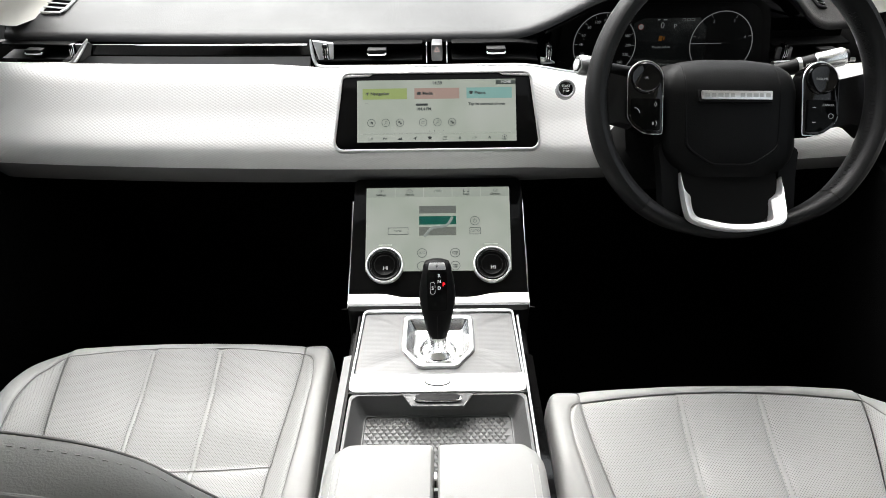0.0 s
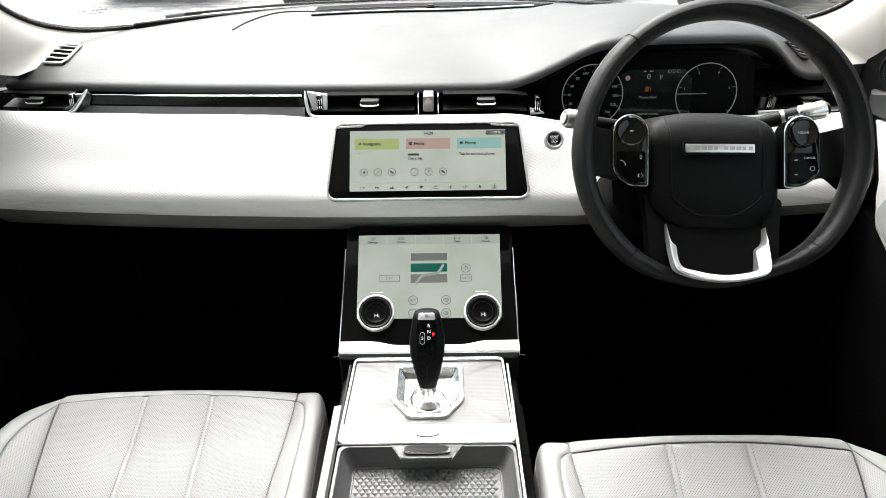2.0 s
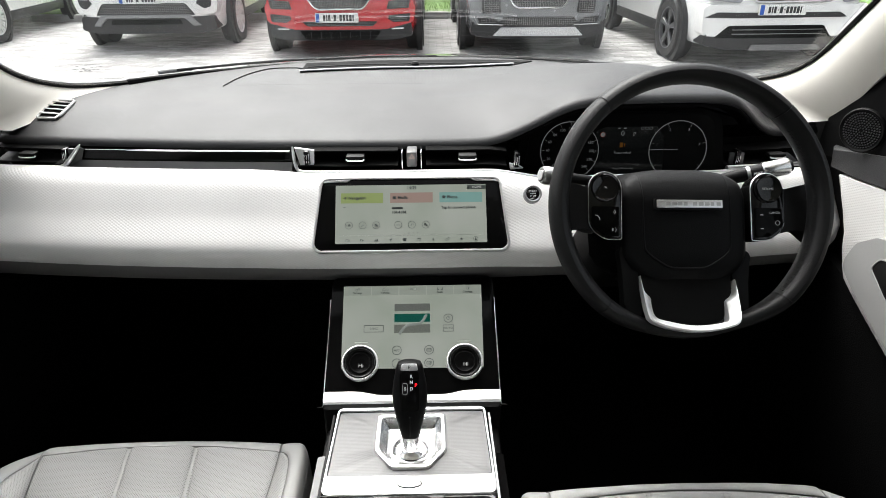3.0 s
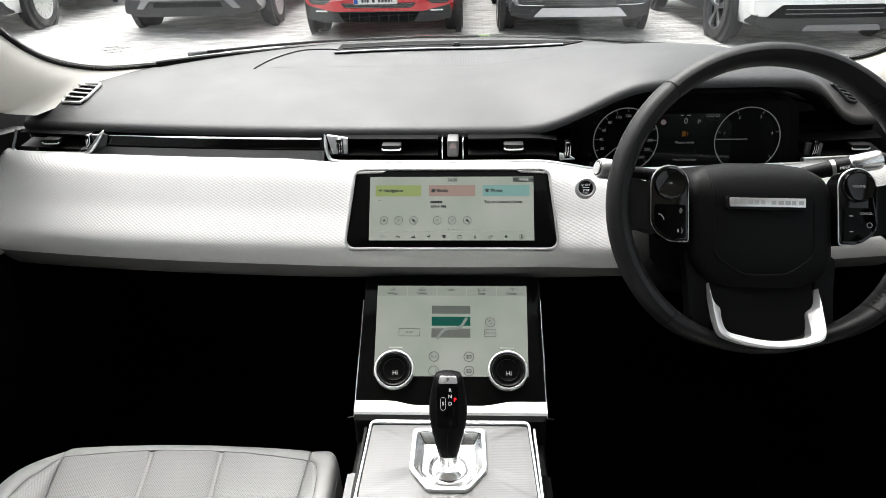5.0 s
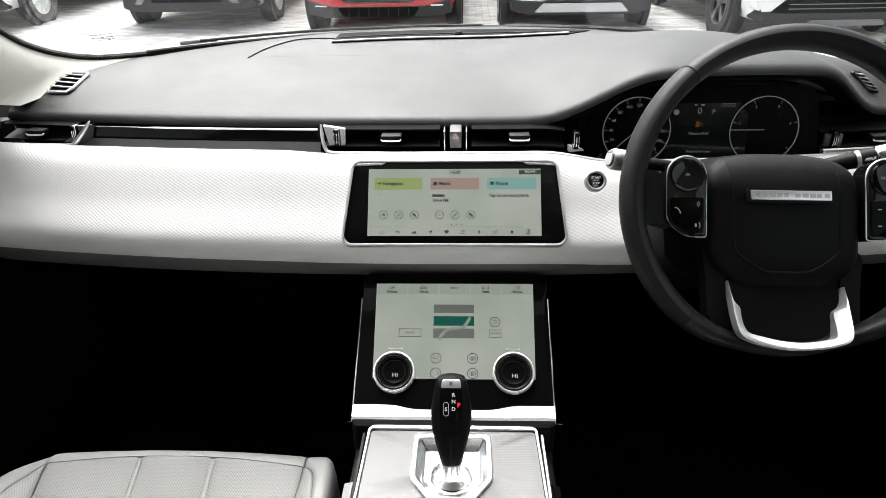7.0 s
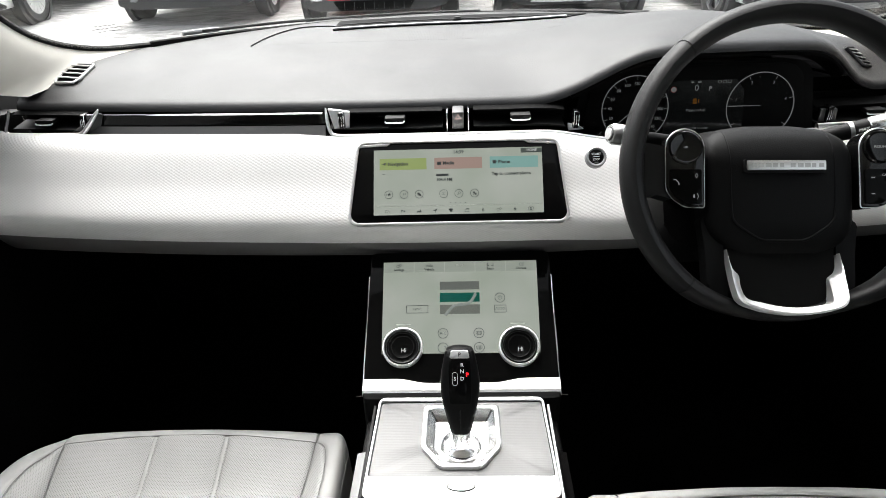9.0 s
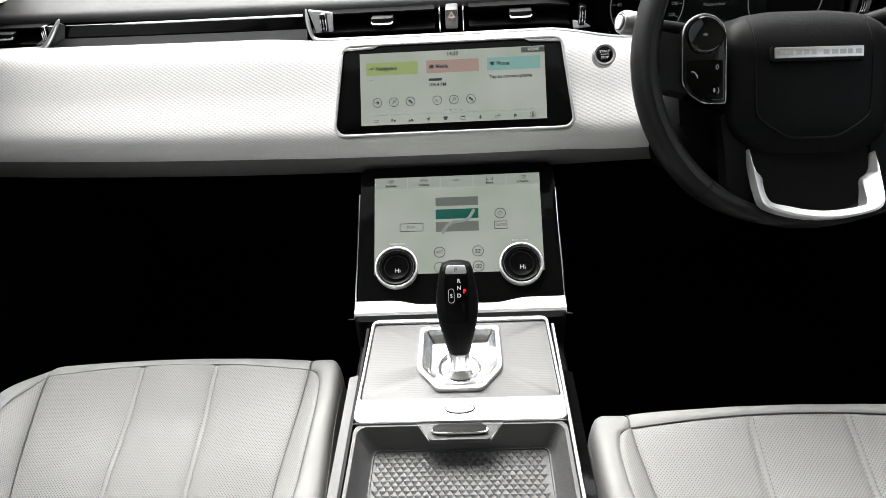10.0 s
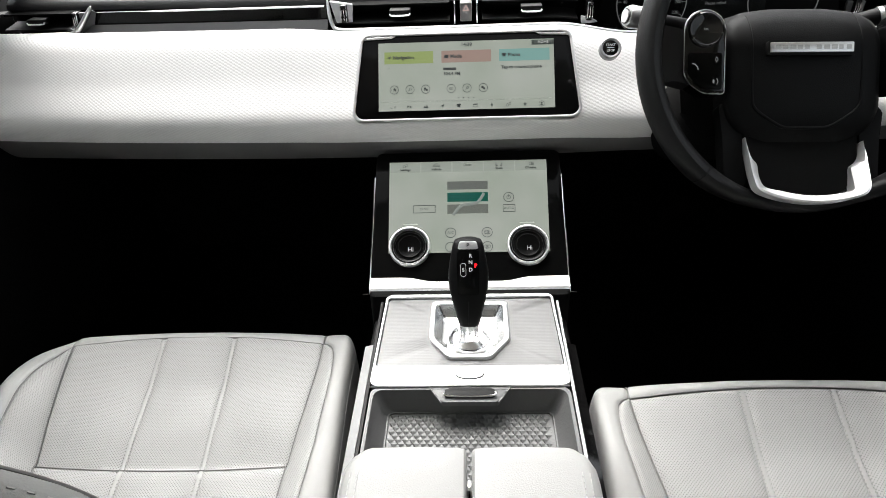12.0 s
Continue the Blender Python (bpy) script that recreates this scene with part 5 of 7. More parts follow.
        return part(pname, sheet(fn, 1, 1, -0.012 if corner(1, 0.5)[0] > corner(0, 0.5)[0] else 0.012, us, vs), mat, s, label, angle=70)

    gap = 0.053
    for row in (0, 1):
        for c in range(3):
            def corner(u, v, c=c, row=row):
                d = lerp(0.195, 0.50, v) if row else lerp(0.02, 0.195, v)
                h = half(d)
                a = (lerp(-h + 0.001, -gap - 0.0035, u), lerp(-gap + 0.0035, gap - 0.0035, u), lerp(gap + 0.0035, h - 0.001, u))[c]
                return (a, d) if row else (a, lerp(roll_seam(a) + 0.001, 0.195, v))
            pad("cushion_panel", corner, M["perforated"], 12, 18, 0.0028 if mir > 0 else 0.0020, 0.007, front_edge=mir > 0 or row == 1)

    def roll_c(u, v):
        a = lerp(-0.1865, 0.1865, u)
        return a, lerp(front(a), roll_seam(a), v)

    pad("front_roll", roll_c, M["leather"], 26, 8, 0.0020 if mir > 0 else 0.0010, 0.004, "pale leather front edge", 0.0, rear_edge=mir > 0)
    for sg in (-1, 1):
        def strip_c(u, v, sg=sg):
            d = 0.0175 + 0.4825 * v ** 1.6
            return sg * lerp(half(d), half(d) + max(0.002, insert(d, sg)), u), d
        pad("bolster_insert", strip_c, M["perforated_side"], 8, 26, 0.003, 0.006, "", 0.001)

        def outer_c(u, v, sg=sg):
            d = -0.0070 + 0.507 * v ** 1.7
            h = half(d) + insert(d, sg) if d > 0.016 else 0.1875
            return sg * lerp(h, rim(d, sg), u), d
        pad("side_bolster", outer_c, M["leather"], 16, 34, 0.003, 0.006, "smooth pale leather bolster", 0.001)
    # front apron and flanks
    rows = []
    for k in range(33):
        a = lerp(-0.188, 0.188, k / 32)
        y, zt = y0 - front(a), base(a, front(a) + 0.0004)
        rows.append([V3(cx + a, y - 0.004, zt + 0.002), V3(cx + a, y + 0.001, zt - 0.004), V3(cx + a, y + 0.004, zt - 0.03), V3(cx + a, y, zt - 0.10), V3(cx + a, y - 0.03, 0.50), V3(cx + a, y - 0.06, 0.50), V3(cx + a, y - 0.05, zt - 0.02)])
    part("apron", loft(rows, closed=True, caps=True), M["leather"], s, "pale leather front apron")
    for sg in (-1, 1):
        rows = []
        for k in range(30):
            d = -0.0075 + 0.507 * (k / 29) ** 1.7
            o = rim(d, sg) - 0.0005
            z = base(sg * o, d) - 0.004
            rows.append([V3(cx + sg * (o - 0.012), y0 - d, z + 0.004), V3(cx + sg * (o + 0.001), y0 - d, z - 0.004), V3(cx + sg * (o + 0.003), y0 - d, z - 0.06), V3(cx + sg * (o - 0.02), y0 - d, 0.52), V3(cx + sg * (o - 0.04), y0 - d, 0.52)])
        part("flank", loft(rows, closed=True, caps=True), M["leather"], s, "pale leather seat flank")

    def seam(pts, r=0.0011, lift=-0.0010, mat=M["thread_and_shade"], nm="seam"):
        return part(nm, tube([V3(cx + a, y0 - d, base(a, d) + lift) for a, d in pts], r, seg=6), mat, s)

    for sg in (-1, 1):
        run = [0.0175 + 0.48 * (k / 50) ** 1.6 for k in range(51)]
        seam([(sg * half(d), d) for d in run], 0.0006)
        seam([(sg * (half(d) + max(0.001, insert(d, sg))), d) for d in run], 0.0005)
        seam([(sg * 0.187, lerp(front(0.187) + 0.001, 0.0175, k / 10)) for k in range(11)], 0.0009)
    seam([(lerp(-1, 1, k / 30) * half(0.195), 0.195) for k in range(31)], 0.0007 if mir < 0 else 0.0011, -0.0008)
    if mir > 0:
        seam([(a, roll_seam(a) + 0.0004) for a in [lerp(-0.186, 0.186, k / 40) for k in range(41)]], 0.0005, -0.0008)
    # flat stitched bands along the lengthwise seams
    for a0 in (-gap, gap):
        part("welt", sheet(lambda u, v, a0=a0: V3(cx + a0 + lerp(-0.0042, 0.0042, u), y0 - lerp(roll_seam(a0) + 0.002, 0.49, v), base(a0 + lerp(-0.0042, 0.0042, u), lerp(roll_seam(a0) + 0.002, 0.49, v)) - 0.0014 - 0.0008 * abs(lerp(-1, 1, u)) ** 4), 4, 60, -0.004), M["leather"], s)
        st, holes = [], []
        for da in (-0.0030, 0.0030):
            for k in range(108):
                d = 0.006 + 0.0044 * k
                if abs(d - 0.195) < 0.006:
                    continue
                z = [base(a0 + da, d + q) - 0.0015 for q in (0, 0.0026, 0.0036)]
                st.append(tube([V3(cx + a0 + da, y0 - d, z[0]), V3(cx + a0 + da, y0 - d - 0.0026, z[1])], 0.00045, seg=4))
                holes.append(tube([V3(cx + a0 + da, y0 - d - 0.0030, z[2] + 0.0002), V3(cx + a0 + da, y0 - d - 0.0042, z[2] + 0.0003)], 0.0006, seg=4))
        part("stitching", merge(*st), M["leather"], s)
        # dark dashes between the stitches, shade of the seam drawn as tubes
        part("seam_shade", merge(*holes), M["thread_and_shade"], s)
    part("seat_base", rbox(cx - 0.20, cx + 0.20, y0 - 0.50, y0 - 0.05, 0.42, 0.56, 0.02), M["black"], s)

    # backrest with sloping shoulders; shoulder: drop below the top, half width there
    tall = 0.50
    m = Matrix.Translation((cx if back_x is None else back_x, back_y, foot_z))

    def outline(drop):
        return curve1(shoulder, drop / size) * size

    drops = ([foot_z - 0.13] if foot_z > 0.65 else []) + [0.5 - 0.03 * k for k in range(12)] + [0.14 * (1 - k / 34) ** 2 for k in range(35)]
    rows = []
    for drop in drops:
        w = max(0.01, outline(drop))
        near = min(1, drop / (0.03 * size))
        sh = math.sqrt(max(0.02, 1 - (1 - near) ** 2))
        row = []
        for k in range(56):
            a = 2 * math.pi * k / 56
            ca, sa = math.cos(a), math.sin(a)
            xx = w * math.copysign(abs(ca) ** 0.42, ca)
            yy = math.copysign(abs(sa) ** 0.5, sa) * 0.030 * size * sh
            xx *= lerp(1.0, 0.925 if over_top else 1.05, min(1, -yy / 0.02)) if yy < 0 else 1 - 0.6 * yy
            if yy > 0:
                yy *= 1 + 1.2 * min(1, drop / 0.2)
            row.append(m @ V3(xx, yy, tall - drop))
        rows.append(row)
    bm = loft(rows, closed=True, caps=True)
    skin = BVHTree.FromBMesh(bm)
    back = part("backrest", bm, M["leather"], s, "pale leather backrest", angle=80)

    def rear(a, drop):
        """The rear face at a place across and below the top."""
        p = m @ V3(a, -0.3, tall - drop)
        hit = skin.ray_cast(p, V3(0, 1, 0))[0]
        return hit if hit else m @ V3(a, -0.02, tall - drop)

    def above(a, y):
        """The top face at a place."""
        hit = skin.ray_cast(m @ V3(a, y, tall + 0.2), V3(0, 0, -1))[0]
        return hit if hit else m @ V3(a, y, tall - 0.1)

    span = 0.285 if over_top else 0.238
    reach = [lerp(-0.96, 0.96, k / 90) * piping[-1][0] for k in range(91)]
    if over_top:
        pip = [above(a, curve1(piping, abs(a))) for a in reach]
    else:
        pip = [rear(a * size, curve1(piping, abs(a)) * size) for a in reach]
    pip = [(pip[max(0, k - 1)] + pip[k] * 2 + pip[min(90, k + 1)]) / 4 for k in range(91)]
    part("piping", tube(pip, 0.0032 if not over_top else 0.0016, seg=10), M["leather"], back, "raised piped seam")
    # a dark tube along the piping draws the shade in its crease
    part("piping_shade", tube([p + (V3(0, -0.0020, -0.0004) if over_top else V3(0, -0.0004, -0.0034)) for p in pip], 0.0010, seg=6), M["thread_and_shade"], back)
    part("edge_seam", tube([above(lerp(-1, 1, k / 70) * span * size, 0.025 * size) for k in range(71)], 0.0010, seg=6), M["thread_and_shade"], back)
    st = []
    for k in range(84):
        a = lerp(-span, span, k / 83) * size
        st.append(tube([above(a, 0.015 * size), above(a + 0.0022, 0.015 * size)], 0.0004, seg=5))
    part("stitching", merge(*st), M["thread"], back)
    return s


SLOPED = [(0.0, 0.0), (0.008, 0.08), (0.016, 0.14), (0.024, 0.19), (0.034, 0.227), (0.047, 0.251), (0.066, 0.268), (0.085, 0.286), (0.113, 0.309), (0.152, 0.320), (0.25, 0.320), (0.6, 0.31)]
SQUARE = [(0.0, 0.0), (0.002, 0.06), (0.006, 0.126), (0.010, 0.16), (0.016, 0.205), (0.024, 0.234), (0.042, 0.246), (0.10, 0.258), (0.25, 0.262), (0.5, 0.25)]
PIPED = [(0, -0.012), (0.12, -0.011), (0.191, -0.009), (0.207, -0.0055), (0.227, -0.001), (0.242, 0.0045), (0.252, 0.0095), (0.258, 0.012)]
seat("front_seat", "pale perforated leather passenger seat beside the console", -0.400, -0.119, 0.752, 0.24, -0.729, 0.751, 0.164, SLOPED, PIPED, -0.309, 0.78, True)
seat("front_seat", "pale perforated leather driver seat set far back", 0.375, -0.272, 0.800, 0.24, -0.705, 0.536, 0.152, SQUARE, [(0, 0.09), (0.17, 0.10), (0.22, 0.12), (0.25, 0.15)])

# ---------- steering wheel and instruments ----------
WP = Plane((0.387, -0.093, 1.168), (1, 0, 0), (0, math.sin(radians(38.4)), math.cos(radians(38.4))))
wheel = thing("steering_wheel", "black leather steering wheel with gloss switch pods and silver lower spoke", "steering wheel", WP.o)
R0, RT, RD = 0.1774, 0.0131, 0.0227  # the rim: mean radius, half width, half depth
TILT = radians(26.7)
RIM = Plane((0.3795, -0.1154, 1.1604), (1, 0, 0), (0, math.sin(TILT), math.cos(TILT)))


def rim_rows(a0, a1, n, grow=1.0):
    rows = []
    for k in range(n + 1):
        a = lerp(a0, a1, k / n)
        row = []
        flat = 0.001 * max(0, -math.sin(a)) ** 4
        # the rim is thinner and set back where the silver bow lies over it
        deg = math.degrees(a) % 360
        thin = curve1([(0, 0), (224, 0), (258, 1), (284, 1), (318, 0), (360, 0)], deg)
        for q in range(16):
            b = 2 * math.pi * q / 16
            rad = R0 - flat - 0.0050 * thin + RT * lerp(1.0, 0.70, thin) * grow * math.cos(b)
            row.append(RIM.at(rad * math.cos(a), rad * math.sin(a), -0.014 * thin + RD * lerp(1.0, 0.50, thin) * grow * math.sin(b)))
        rows.append(row)
    return rows


seams = [radians(v) for v in (45, 130.5, 228.3, 313.5)]
for a0, a1, nm in ((45, 130.5, "upper"), (130.5, 228.3, "grip"), (228.3, 313.5, "lower"), (313.5, 405, "grip")):
    part("rim_grip" if nm == "grip" else "rim_" + nm, loft(rim_rows(radians(a0 + 0.4), radians(a1 - 0.4), 40), closed=True, caps=True), M["black_leather"], wheel, "smooth black leather rim section")
for a in seams:
    part("rim_seam", loft(rim_rows(a - radians(0.5), a + radians(0.5), 2, 0.955), closed=True, caps=True), M["black"], wheel)
for side in (-1, 1):
    st = []
    for k in range(44):
        a = radians(lerp(-44, 36, k / 43)) if side > 0 else radians(lerp(144, 224, k / 43))
        for b0, b1, da in ((150, 160, 0.0), (162, 172, radians(0.9))):
            ends = []
            for b, shift in ((b0, 0.0), (b1, da)):
                rr = R0 + (RT + 0.0003) * math.cos(radians(b))
                ends.append(RIM.at(rr * math.cos(a + shift), rr * math.sin(a + shift), (RD + 0.0003) * math.sin(radians(b))))
            st.append(tube(ends, 0.0006, seg=4))
    part("rim_stitching", merge(*st), M["black"], wheel)
dim_mark = glow("dim_mark", (0.6, 0.62, 0.62), 0.3)
# boss, airbag cover: the hub leans back from the rim and the wheel is turned a little clockwise
def turned(deg, lean, sink):
    c, q = math.cos(radians(deg)), math.sin(radians(deg))
    up = Vector((0, math.sin(radians(38.4 - lean)), math.cos(radians(38.4 - lean))))
    side = Vector((1, 0, 0))
    return Plane(WP.at(0, 0, sink), side * c - up * q, up * c + side * q)


def mirrored(half):
    """A closed outline from its right half, listed from the top down."""
    return list(half) + [(-x, y) for x, y in reversed(half)]


def droop(y):
    """How far the hub's face falls away towards its top edge."""
    return 9.0 * max(0.0, y + 0.012) ** 2 + 14.0 * max(0.0, -0.094 - y) ** 2


HP = turned(1.2, 7.5, -0.006)
cover_pts = rounded(mirrored([(0.030, 0.0445), (0.066, 0.0385), (0.083, 0.024), (0.087, 0.004), (0.087, -0.082), (0.079, -0.100), (0.060, -0.116), (0.042, -0.1285)]), 0.008, 4)
cover_pts = [(x - 0.003, y) for x, y in cover_pts]
rows = []
for k, d in ((1.10, -0.075), (1.05, -0.045), (1.0, -0.022), (0.985, -0.012), (0.95, -0.005), (0.88, -0.0005), (0.70, 0.0025), (0.4, 0.0045), (0.02, 0.005)):
    rows.append([HP.at(-0.003 + (x + 0.003) * k, -0.04 + (y + 0.04) * k, d - droop(-0.04 + (y + 0.04) * k)) for x, y in cover_pts])
cover = part("airbag_cover", loft(rows, closed=True, caps=True), M["airbag"], wheel, "black padded airbag cover", angle=60)
skin = BVHTree.FromPolygons([v.co for v in cover.data.vertices], [p.vertices for p in cover.data.polygons])
half = [(0.0606, 0.034, 0), (0.0602, 0.005, 0), (0.0600, -0.040, 0), (0.0592, -0.068, 0), (0.0570, -0.0775, 0), (0.0490, -0.0855, 0), (0.0340, -0.0955, 0), (0.0250, -0.0998, 0), (0.0150, -0.1010, 0), (0.0, -0.1010, 0)]
line = spline(half + [(-x, y, 0) for x, y, _ in reversed(half[:-1])], 5)
ridge = []
for p in line:
    hit = skin.ray_cast(HP.at(p.x - 0.004, p.y, 0.05), HP.at(0, 0, -1) - HP.at(0, 0, 0))[0]
    ridge.append(hit)
n = len(ridge)
part("pad_ridge", tube(ridge, 0.002, seg=10, radii=[lerp(0.0004, 0.0019, min(1, k / 20, (n - 1 - k) / 20)) for k in range(n)]), M["airbag"], cover)
badge = part("badge", prism(HP, rrect(0.0450, 0.0056, 0.001, 3, None, -0.003, -0.0135), 0.004, 0.0115, 0.0008), M["satin"], wheel, "silver bar badge")
part("badge_recess", prism(HP, rrect(0.0472, 0.0080, 0.002, 3, None, -0.003, -0.0138), 0.002, 0.0096), M["black"], badge)
xx = -0.044
for w in (7, 7, 8, 7, 6, 0, 7, 8, 8, 6, 7):
    if w:
        part("badge_bar", prism(HP, rrect(w * 0.00040, 0.0024, 0.0006, 2, None, xx + w * 0.0005, -0.0135), 0.0112, 0.0117), M["sill"], badge)
    xx += 0.0081 if w else 0.004
# spokes and switch pods
for sgn in (-1, 1):
    part("spoke", prism(HP, rounded([(sgn * 0.112, 0.010), (sgn * 0.134, 0.010), (sgn * 0.174, 0.020), (sgn * 0.178, -0.064), (sgn * 0.156, -0.044), (sgn * 0.134, -0.050), (sgn * 0.112, -0.055)], 0.008), -0.036, -0.004, 0.010, 4), M["black_leather"], wheel, "black leather-clad spoke")
    cx, cy = sgn * 0.1125 - 0.003, 0.0095
    arc = [(0.0225 * math.cos(radians(a)), 0.0225 * math.sin(radians(a))) for a in range(0, 181, 15)]
    low = rounded([(-0.0225, -0.040), (-0.0225, -0.0715), (0.0010, -0.0705), (0.0150, -0.0610), (0.0225, -0.0500), (0.0225, -0.030)], 0.004, 3)
    pod_pts = [(cx + sgn * x, cy + y) for x, y in arc + low[4:-4]]
    pod = part("switch_pod", prism(HP, pod_pts, -0.030, 0.000, 0.003, 3), M["piano"], wheel, "gloss black switch pod with a silver edge")
    part("pod_edge", tube([HP.at(x, y, -0.0020) for x, y in pod_pts], 0.0009, closed=True, seg=6), M["satin"], pod)
    part("pod_dial", lathe([(0.0195, -0.002), (0.0195, 0.0022), (0.0180, 0.0034), (0.0160, 0.0022), (0.0001, 0.0019)], HP, cx, cy, 40), M["piano"], pod)
    part("pod_switch", prism(HP, [(cx + sgn * x, cy + y) for x, y in rounded([(-0.019, -0.026), (0.019, -0.026), (0.019, -0.049), (0.0125, -0.058), (0.000, -0.067), (-0.019, -0.067)], 0.003, 3)], -0.001, 0.0012, 0.0008), M["display_black"], pod)
    if sgn < 0:
        lettering("OK", 0.0038, HP, cx, cy, 0.0023, dim_mark, pod)
        part("pod_mark", ring(HP, [(cx + 0.0125, cy - 0.030), (cx + 0.0105, cy - 0.0335), (cx + 0.0125, cy - 0.037), (cx + 0.0145, cy - 0.0335)], [(cx + 0.0125, cy - 0.0312), (cx + 0.0112, cy - 0.0335), (cx + 0.0125, cy - 0.0358), (cx + 0.0138, cy - 0.0335)], 0.0012, 0.0015), dim_mark, pod)
        part("pod_mark", tube([HP.at(cx - 0.0145, cy - 0.038, 0.0014), HP.at(cx - 0.0115, cy - 0.0385, 0.0014), HP.at(cx - 0.0085, cy - 0.042, 0.0014), HP.at(cx - 0.0080, cy - 0.045, 0.0014)], 0.0007, seg=6), dim_mark, pod)
        part("pod_mark", prism(HP, rrect(0.0010, 0.0022, 0.0008, 3, None, cx + 0.0095, cy - 0.058), 0.0012, 0.0015), dim_mark, pod)
        part("pod_mark", tube([HP.at(cx + 0.0130, cy - 0.0545, 0.0014), HP.at(cx + 0.0145, cy - 0.058, 0.0014), HP.at(cx + 0.0130, cy - 0.0615, 0.0014)], 0.0005, seg=4), dim_mark, pod)
    else:
        lettering("RESUME", 0.0044, HP, cx, cy, 0.0023, dim_mark, pod)
        lettering("CANCEL", 0.0040, HP, cx + 0.009, cy - 0.033, 0.0014, dim_mark, pod)
        part("pod_mark", ring(HP, circle(0.0034, 20, cx + 0.0125, cy - 0.047), circle(0.0027, 20, cx + 0.0125, cy - 0.047), 0.0012, 0.0015), dim_mark, pod)
        part("pod_mark", prism(HP, rrect(0.0022, 0.0007, 0.0004, 3, None, cx - 0.009, cy - 0.036), 0.0012, 0.0015), dim_mark, pod)
        part("pod_mark", prism(HP, rrect(0.0022, 0.0007, 0.0004, 3, None, cx - 0.009, cy - 0.055), 0.0012, 0.0015), dim_mark, pod)
# lower spokes, and the silver bow between them
BP = turned(3.1, 0, 0)
for sgn in (-1, 1):
    part("lower_spoke", prism(BP, rounded([(sgn * x, y) for x, y in ((0.068, -0.066), (0.092, -0.072), (0.087, -0.112), (0.085, -0.156), (0.064, -0.172), (0.060, -0.160), (0.064, -0.128), (0.066, -0.095))], 0.005), -0.052, -0.029, 0.009, 4), M["airbag"], wheel, "black leather-clad lower spoke")
half_o = [(0.0650, -0.112, -0.022), (0.0645, -0.128, -0.014), (0.0640, -0.140, -0.010), (0.0635, -0.152, -0.006), (0.0620, -0.166, -0.001), (0.0585, -0.1745, 0.0), (0.0490, -0.1800, 0.0), (0.0280, -0.1855, 0.0), (0.0, -0.1880, 0.0)]
half_i = [(0.0645, -0.113, -0.023), (0.0605, -0.1330, -0.022), (0.0520, -0.1420, -0.021), (0.0515, -0.153, -0.018), (0.0505, -0.1650, -0.012), (0.0465, -0.1718, -0.007), (0.0330, -0.1755, -0.003), (0.0180, -0.1782, -0.003), (0.0, -0.1795, -0.003)]
bow_o, bow_i = [spline(h + [(-x, y, d) for x, y, d in reversed(h[:-1])], 5) for h in (half_o, half_i)]
ridge = [lerp(a, b, 0.25) + Vector((0, 0, 0.002)) for a, b in zip(bow_o, bow_i)]
deep = Vector((0, 0, -0.016))
bm = bmesh.new()
va = [[bm.verts.new(BP.at(p.x, p.y, p.z)) for p in pts] for pts in ([p + deep for p in bow_o], bow_o, ridge, bow_i, [p + deep for p in bow_i])]
for a in range(5):
    for k in range(len(bow_o) - 1):
        bm.faces.new((va[a][k], va[a][k + 1], va[(a + 1) % 5][k + 1], va[(a + 1) % 5][k]))
part("silver_bow", bm, M["bow"], wheel, "satin silver lower spoke bow")
part("bow_filler", prism(BP, rounded(mirrored([(0.062, -0.090), (0.062, -0.130), (0.050, -0.166), (0.033, -0.1765)]), 0.005), -0.050, -0.028, 0.003), M["void"], wheel)
part("column_shroud", prism(Plane(WP.at(0, -0.052, -0.18), WP.u, WP.v), rrect(0.110, 0.048, 0.03, 6, None, -0.022, 0.0), 0.0, 0.13, 0.01), M["void"], wheel, "black steering column cowl")

# stalks
stalk = thing("wiper_stalk", "black wiper stalk with a silver twist end", "stalk", (0.50, 0.02, 1.16))
a, b = V3(0.450, 0.01, 1.144), V3(0.566, -0.005, 1.176)
ax = (b - a).normalized()
part("lever", tube([lerp(a, b, 0.22), lerp(a, b, 0.45), lerp(a, b, 0.68)], 0.010, radii=[0.009, 0.0105, 0.0118], seg=16), M["black"], stalk)
part("band", tube([lerp(a, b, 0.50), lerp(a, b, 0.54)], 0.0117, seg=16), M["satin"], stalk)
part("twist_end", tube([lerp(a, b, 0.68), lerp(a, b, 0.70), lerp(a, b, 0.97), b], 0.012, radii=[0.0105, 0.0126, 0.0130, 0.0112], seg=18), M["bowl"], stalk, "ridged chrome twist end")
part("end_cap", tube([b, b + ax * 0.004], 0.0085, seg=14), M["black"], stalk)
sp = Plane(lerp(a, b, 0.60) + V3(0, -0.0114, 0.0035), ax, Vector((0, 0.2, 1)))
lettering("MAX", 0.006, sp, 0, 0, 0.0005, M["white_mark"], stalk)
stalk = thing("indicator_stalk", "black stalk with a chrome end beside the start button", "stalk", (0.2, -0.05, 1.18))
a, b = V3(0.300, -0.03, 1.160), V3(0.186, -0.062, 1.187)
part("lever", tube([a, lerp(a, b, 0.6), lerp(a, b, 0.74)], 0.008, radii=[0.007, 0.008, 0.009], seg=14), M["black"], stalk)
part("twist_end", tube([lerp(a, b, 0.72), lerp(a, b, 0.76), lerp(a, b, 0.96), b], 0.012, radii=[0.010, 0.0125, 0.013, 0.011], seg=24), M["satin"], stalk, "satin silver end")
ax = (b - a).normalized()
part("end_ring", tube([b, b + ax * 0.0012], 0.0085, seg=24), M["strip"], stalk)
